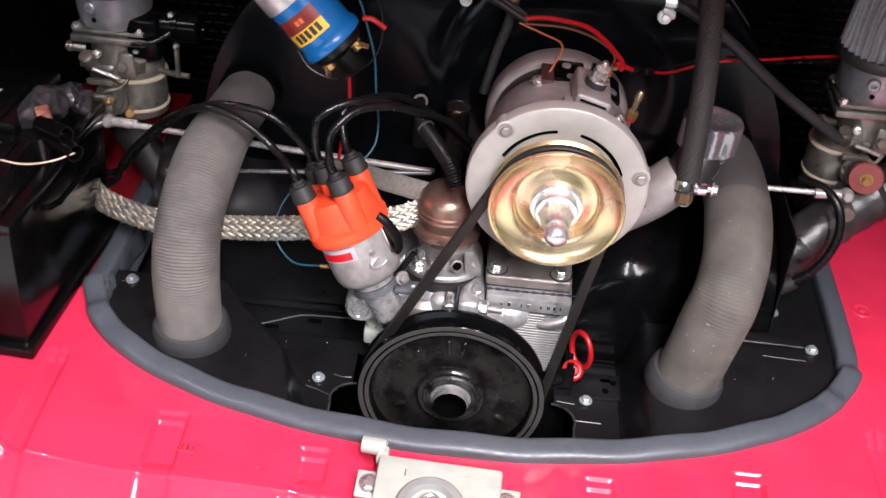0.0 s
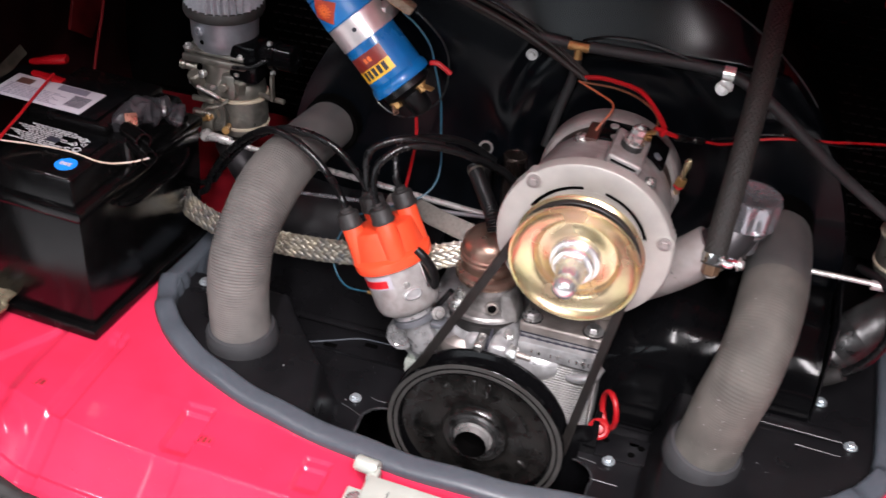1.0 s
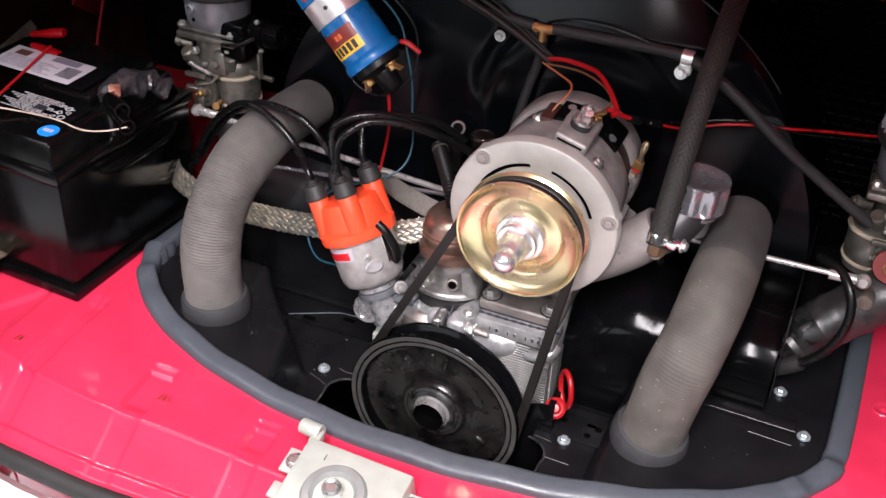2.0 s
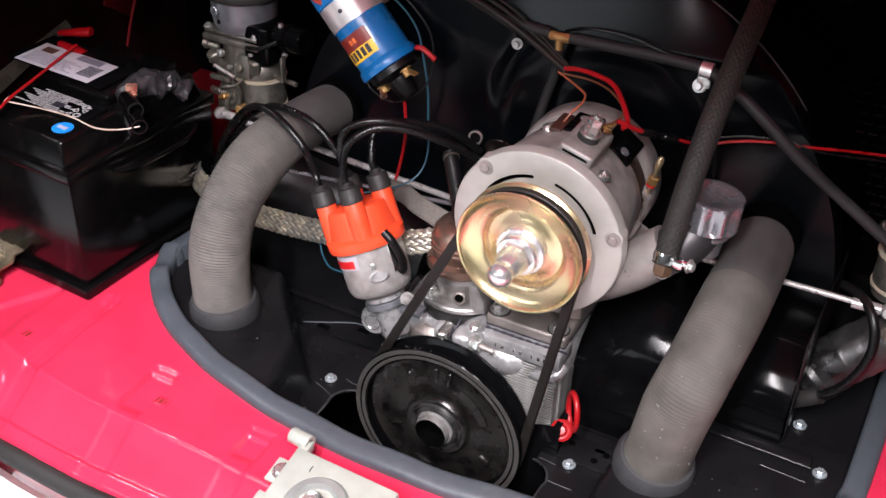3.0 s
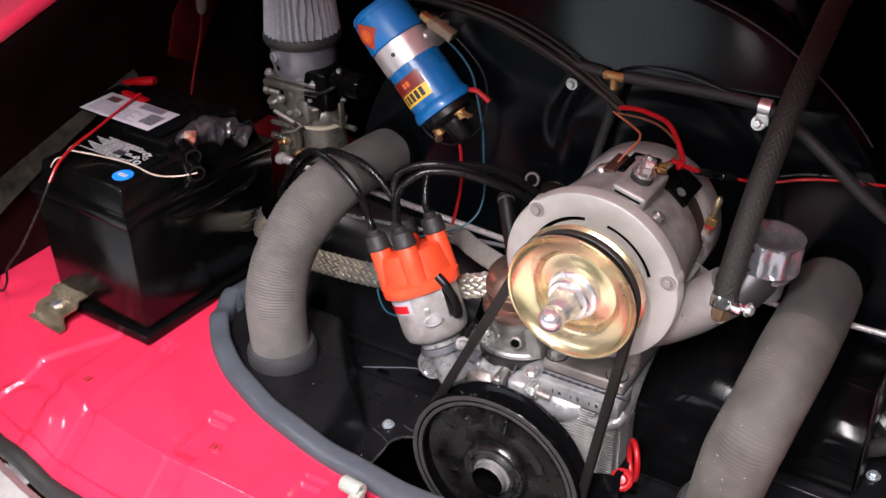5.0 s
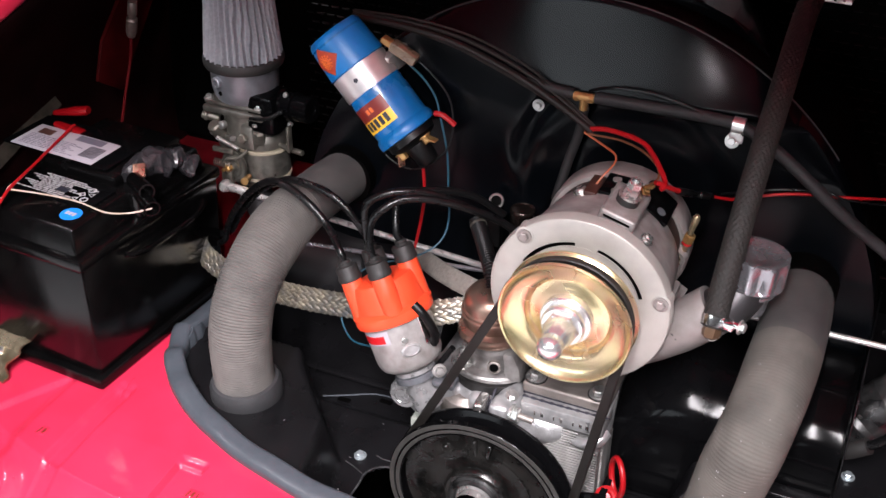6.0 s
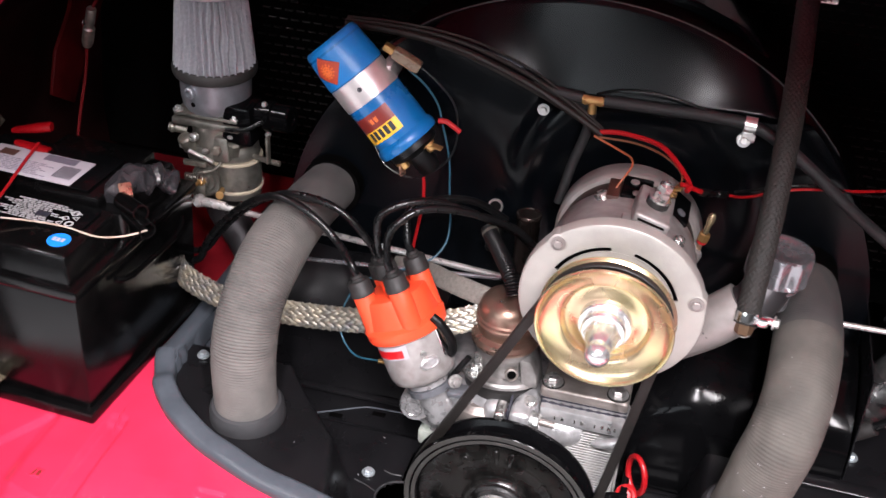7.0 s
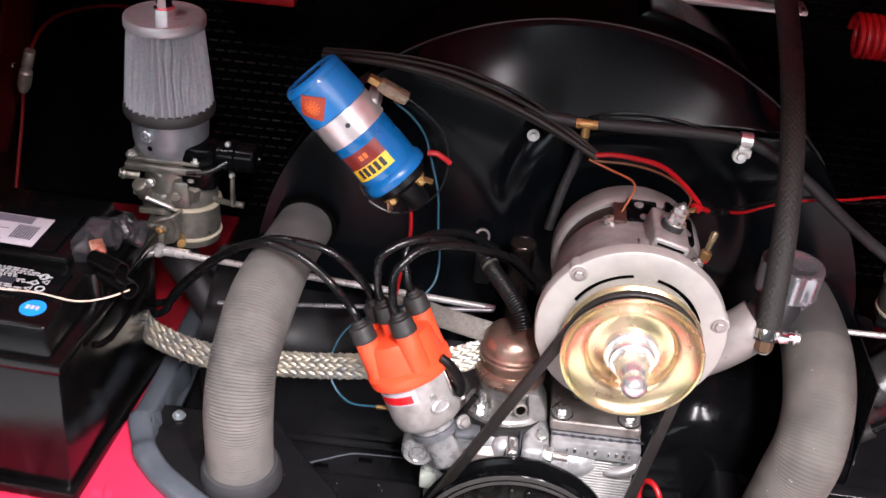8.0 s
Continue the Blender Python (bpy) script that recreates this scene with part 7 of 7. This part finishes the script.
def dipstick():
    d = thing("dipstick", (0.115, 0.05, 0.42), "red-handled oil dipstick beside the crankcase", "dipstick")
    pts = [Vector((0.118, 0.047, 0.437)) + Vector((0.0085 * math.cos(a), -0.0115 * math.cos(a), 0.0195 * math.sin(a))) for a in [2 * math.pi * k / 24 for k in range(25)]]
    part("loop_handle", tube(pts, 0.0028, 12, smooth=False), WIRE_RED, d, "red plastic loop")
    part("stopper", lathe([(0.0, -0.003), (0.009, -0.003), (0.0105, -0.001), (0.0105, 0.002), (0.008, 0.0035), (0.006, 0.003), (0.004, 0.006), (0, 0.0065)], (0.112, 0.038, 0.418), (0.15, -0.75, 0.65), 24), WIRE_RED, d)
    part("tube", tube([(0.1, 0.06, 0.36), (0.111, 0.044, 0.411)], 0.0055, 14, 0.02), BLACK, d)


dipstick()

# ---- battery corner ----


def battery():
    a = radians(-3.5)
    m = Matrix.Translation((-0.378, -0.05, 0.4475)) @ Matrix.Rotation(a, 4, "Z")
    b = thing("battery", m.translation, "black car battery with white label and blue sticker, on red deck", "battery")
    W, D = 0.135, 0.2
    part("case", moved(box(-W, 0, 0.0, 0, D, 0.137, 0.004, taper=-0.003), m), BATTERY_PLASTIC, b, "black plastic battery case")
    part("foot_rim", moved(box(-W - 0.006, -0.007, 0.0, 0.006, D + 0.006, 0.013, 0.003), m), BATTERY_PLASTIC, b)
    part("lid", moved(box(-W - 0.006, -0.006, 0.136, 0.006, D + 0.006, 0.148, 0.003), m), BATTERY_PLASTIC, b)
    part("lid_step", moved(box(-W + 0.004, 0.0, 0.147, -0.003, D - 0.004, 0.174, 0.003, taper=0.006, segs=3), m), BATTERY_PLASTIC, b)
    part("raised_lid", moved(box(-W + 0.012, 0.085, 0.173, -0.025, D - 0.015, 0.185, 0.003), m), BATTERY_PLASTIC, b)
    part("side_handle", moved(tube([(0.008, 0.05, 0.128), (0.014, 0.07, 0.122), (0.014, 0.15, 0.12), (0.008, 0.17, 0.126)], 0.003, 10, 0.01), m), BATTERY_PLASTIC, b)
    # printed instruction panel, label card, sticker
    part("instruction_panel", moved(box(-0.118, 0.04, 0.1735, -0.018, 0.078, 0.1765, 0.0008), m), BLACK_GLOSS, b)
    rng = random.Random(11)
    for i in range(11):
        x, row = -0.112 + 0.006 * ((i * 3) % 4), None
        while x < -0.045 - 0.008 * ((i * 5) % 4) + (0.01 if i > 6 else 0):
            w = rng.uniform(0.002, 0.0075)
            row = box(x, 0.0435 + i * 0.0029, 0.1764, x + w, 0.0452 + i * 0.0029, 0.1767, 0, bm=row)
            x += w + rng.uniform(0.0008, 0.0016)
        part("print_bar", moved(row, m), GREY_PRINT, b, smooth=0)
    for k, (x, y) in enumerate(((-0.042, 0.048), (-0.033, 0.05), (-0.041, 0.057), (-0.032, 0.06), (-0.037, 0.067))):
        ring = lathe([(0.0026, 0), (0.0042, 0), (0.0042, 0.0003), (0.0026, 0.0003)], (x, y, 0.1765), (0, 0, 1), (3, 16, 4)[k % 3], close=True)
        part("symbol_outline", moved(ring, m), GREY_PRINT, b, smooth=0)
    part("black_patch", moved(box(-0.07, 0.052, 0.1766, -0.057, 0.0595, 0.177, 0), m), INK, b, smooth=0)
    lm = m @ Matrix.Translation((-0.008, -0.011, 0.1865))
    part("label_card", moved(box(-0.165, 0.1, 0, -0.03, 0.165, 0.0015, 0.0004), lm), BLACK_GLOSS, b, "black card with a white label")
    part("paper_label", moved(box(-0.155, 0.101, 0.0015, -0.05, 0.146, 0.0019, 0.0001), lm), WHITE, b)
    for i in range(9):
        part("barcode_bar", moved(box(-0.075 + i * 0.0022, 0.11, 0.0019, -0.0738 + i * 0.0022, 0.131, 0.0022, 0), lm), INK, b, smooth=0)
    part("label_patch", moved(box(-0.1, 0.134, 0.0019, -0.066, 0.1445, 0.0022, 0), lm), LABEL_INK, b, "grey printed patch", smooth=0)
    part("label_patch", moved(box(-0.146, 0.129, 0.0019, -0.129, 0.14, 0.0022, 0), lm), MAROON_DARK, b, "dark round emblem on the label", smooth=0)
    for i in range(8):
        row, x = None, -0.15
        while x < -0.085 - 0.005 * (i % 3):
            w = rng.uniform(0.003, 0.01)
            row = box(x, 0.106 + i * 0.0028, 0.0019, x + w, 0.107 + i * 0.0028, 0.0021, 0, bm=row)
            x += w + 0.0014
        part("print_bar", moved(row, lm), LABEL_INK, b, smooth=0)
    part("date_sticker", moved(lathe([(0, 0), (0.0105, 0), (0.0105, 0.0006), (0, 0.0007)], (-0.028, 0.027, 0.174), (0, 0, 1), 32), m), BLUE_STICKER, b, "round blue date sticker")
    for i in range(3):
        part("sticker_mark", moved(box(-0.034 + i * 0.0042, 0.0245, 0.1746, -0.031 + i * 0.0042, 0.0295, 0.1751, 0), m), WHITE, b, smooth=0)
    # terminal with its cable shoe
    part("terminal_post", moved(lathe([(0.0095, 0.14), (0.0085, 0.175), (0, 0.175)], (-0.006, 0.09, 0), segs=24), m), BATTERY_PLASTIC, b)
    shoe_rng = random.Random(5)
    shoe = tube([(-0.392, 0.05, 0.625), (-0.392, 0.068, 0.6285), (-0.386, 0.09, 0.6275), (-0.375, 0.106, 0.622), (-0.364, 0.116, 0.612)], lambda f, i: (0.0108 + 0.002 * math.sin(f * 3.1)) + shoe_rng.uniform(-0.0006, 0.0006), 28, 0.0025)
    for v in shoe.verts:
        v.co += Vector((0, 0.4, 1)) * 0.006 * noise.noise(v.co * 95) + Vector((1, 0, 0)) * 0.004 * noise.noise(v.co * 80 + Vector((3, 1, 2)))
    part("cable_shoe", shoe, TAPE, b, "black wrinkled battery cable boot")
    for p0, p1 in (((-0.375, 0.038, 0.635), (-0.345, 0.018, 0.639)), ((-0.366, 0.033, 0.626), (-0.336, 0.011, 0.6265))):
        d = Vector(p1) - Vector(p0)
        part("cable_end", lathe([(0, 0), (0.0078, 0), (0.0078, d.length), (0.0064, d.length), (0.0062, d.length - 0.012), (0, d.length - 0.012)], p0, d, 24), BATTERY_PLASTIC, b, "open black rubber cable end")
    part("copper_tag", moved(box(-0.006, -0.0075, -0.0022, 0.006, 0.0075, 0.0022, 0.0015), Matrix.Translation((-0.375, 0.047, 0.6405)) @ Matrix.Rotation(radians(35), 4, "Z") @ Matrix.Rotation(radians(28), 4, "X")), WIRE_COPPER, b, "bare copper tag")
    return m


BM = battery()


def battery_clamp():
    c = thing("battery_clamp", (-0.508, -0.06, 0.447), "gold zinc-plated battery hold-down clamp with a bolt", "clamp")
    m = Matrix.Translation((-0.492, -0.064, 0.447)) @ Matrix.Rotation(radians(-7), 4, "Z")
    # one strip, folded: foot, riser, bolt shelf, riser, hook over the case rim
    line = [(-0.022, 0.0015), (-0.0145, 0.0018), (-0.0125, 0.0045), (-0.011, 0.0125), (-0.009, 0.0148), (0.0065, 0.0152), (0.0085, 0.017), (0.0095, 0.021), (0.0115, 0.0232), (0.0225, 0.0226)]
    bm = bmesh.new()
    rows = []
    for i in range(17):
        x = -0.0225 + 0.045 * i / 16
        dish = math.exp(-(x / 0.009) ** 2)
        rows.append([bm.verts.new((x + (0.004 if v < 0.01 else 0.0) * (x / 0.0225), u, v - (0.0022 * dish if -0.008 < u < 0.006 else 0.0) + (0.0015 * math.exp(-((abs(x) - 0.014) / 0.004) ** 2) if u > 0.006 else 0))) for u, v in line])
    for p, q in zip(rows, rows[1:]):
        for k in range(len(line) - 1):
            bm.faces.new((p[k], p[k + 1], q[k + 1], q[k]))
    thicken(bm, 0.0022)
    part("clamp_plate", moved(bm, m), CLAMP_GOLD, c, smooth=60)
    hex_bolt(c, m @ Vector((-0.001, -0.001, 0.0135)), (0, -0.05, 1), 0.0078, h=0.006)


battery_clamp()
cable("battery_wire", "thin cream wire lying on the battery", "wire", [(-0.337, 0.012, 0.6265), (-0.352, 0.0, 0.6245), (-0.375, -0.008, 0.6235), (-0.41, -0.004, 0.6245), (-0.445, -0.008, 0.626), (-0.474, -0.022, 0.632)], 0.0008, WIRE_CREAM)
cable("battery_wire", "thin red wire crossing the battery label", "wire", [(-0.495, 0.1, 0.64), (-0.488, 0.06, 0.638), (-0.481, 0.024, 0.636), (-0.473, -0.02, 0.634), (-0.468, -0.045, 0.628), (-0.467, -0.06, 0.615)], 0.0015, WIRE_RED)
twist = [(-0.4755 + 0.0018 * math.cos(0.9 * k) + 0.0006 * k, -0.012 - 0.0034 * k, 0.6335 - 0.0003 * k + 0.0018 * math.sin(0.9 * k)) for k in range(13)]
cable("battery_wire", "cream wire twisted round the red one", "wire", twist, 0.0007, WIRE_CREAM)
cable("battery_wire", "dark wire hanging down before the battery", "wire", [(-0.467, -0.06, 0.615), (-0.472, -0.074, 0.592), (-0.49, -0.08, 0.562), (-0.509, -0.082, 0.536), (-0.534, -0.084, 0.508), (-0.543, -0.082, 0.488), (-0.556, -0.08, 0.47), (-0.58, -0.07, 0.455)], 0.0014, LEAD)


def hinge_parts():
    for x, lab in ((0.31, "red enamelled coil spring of the lid hinge"),):
        s = thing("hinge_spring", (x, 0.39, 0.8), lab, "spring")
        pts = []
        for i in range(320):
            f = i / 319
            ang = f * 2 * math.pi * 16
            pts.append(Vector((0.284 + 0.11 * f, 0.385, 0.772)) + 0.02 * Vector((0, math.cos(ang), math.sin(ang))))
        part("coil", tube(pts, 0.0034, 8, smooth=False), RED_TRIM, s)
    h = thing("hinge_bracket", (-0.31, 0.4, 0.77), "red enamelled hinge bracket on the bulkhead", "hinge")
    part("bracket_plate", box(-0.385, 0.385, 0.737, -0.28, 0.424, 0.775, 0.004), RED_TRIM, h)


hinge_parts()


def bay_side():
    """What hangs on the dark side wall beside the battery."""
    w = cable("side_wire", "red wire with an inline connector on the bay side", "wire", [(-0.43, 0.36, 0.73), (-0.46, 0.33, 0.74), (-0.483, 0.29, 0.746), (-0.49, 0.25, 0.746), (-0.489, 0.215, 0.738), (-0.496, 0.214, 0.715), (-0.504, 0.219, 0.692), (-0.506, 0.214, 0.665), (-0.508, 0.2, 0.63), (-0.51, 0.19, 0.6)], 0.0017, WIRE_RED_SHADED)
    a, b = Vector((-0.489, 0.211, 0.737)), Vector((-0.504, 0.219, 0.692))
    d = b - a
    part("connector_sleeve", lathe([(0, 0), (0.0045, 0), (0.0052, 0.002), (0.0052, 0.018), (0.004, 0.02), (0.004, 0.023), (0.0062, 0.025), (0.0062, 0.042), (0.0045, d.length), (0, d.length)], a, d, 16), FOIL_DULL, w, "dull metal inline connector")
    c = thing("terminal_cover", (-0.512, 0.115, 0.646), "red plastic terminal covers behind the battery", "terminal cover")
    for at, turn, tip, w in (((-0.511, 0.116, 0.645), 14, -9, 0.02), ((-0.501, 0.098, 0.635), -4, 6, 0.019)):
        cm = Matrix.Translation(at) @ Matrix.Rotation(radians(turn), 4, "Z") @ Matrix.Rotation(radians(tip), 4, "Y")
        cover = lathe([(0, -w), (0.003, -w), (0.0045, -w + 0.003), (0.006, 0.0), (0.0068, 0.004), (0.0068, w - 0.002), (0.0055, w), (0, w)], (0, 0, 0), (1, 0, 0), 24)
        part("cover", moved(cover, cm @ Matrix.Diagonal((1, 1, 0.7, 1))), COVER_RED, c)
    h = thing("lid_stay", (-0.53, 0.195, 0.64), "red metal lid stay beside the bay wall, darkened for shade", "stay")
    bm = prism([(0.183, 0.648), (0.221, 0.622), (0.24, 0.646), (0.3, 0.71), (0.34, 0.77), (0.35, 0.82), (0.29, 0.82), (0.235, 0.72), (0.2, 0.69)], -0.002, 0.002, 0.001, m=Matrix.Translation((-0.53, 0, 0)) @ Matrix.Rotation(radians(90), 4, "Z"))
    part("arm_plate", bm, STAY_RED_SHADED, h)
    part("rivet", lathe([(0, 0), (0.003, 0), (0.0025, 0.0015), (0, 0.002)], (-0.528, 0.255, 0.7), (1, -0.1, 0.1), 12), ZINC, h)


bay_side()
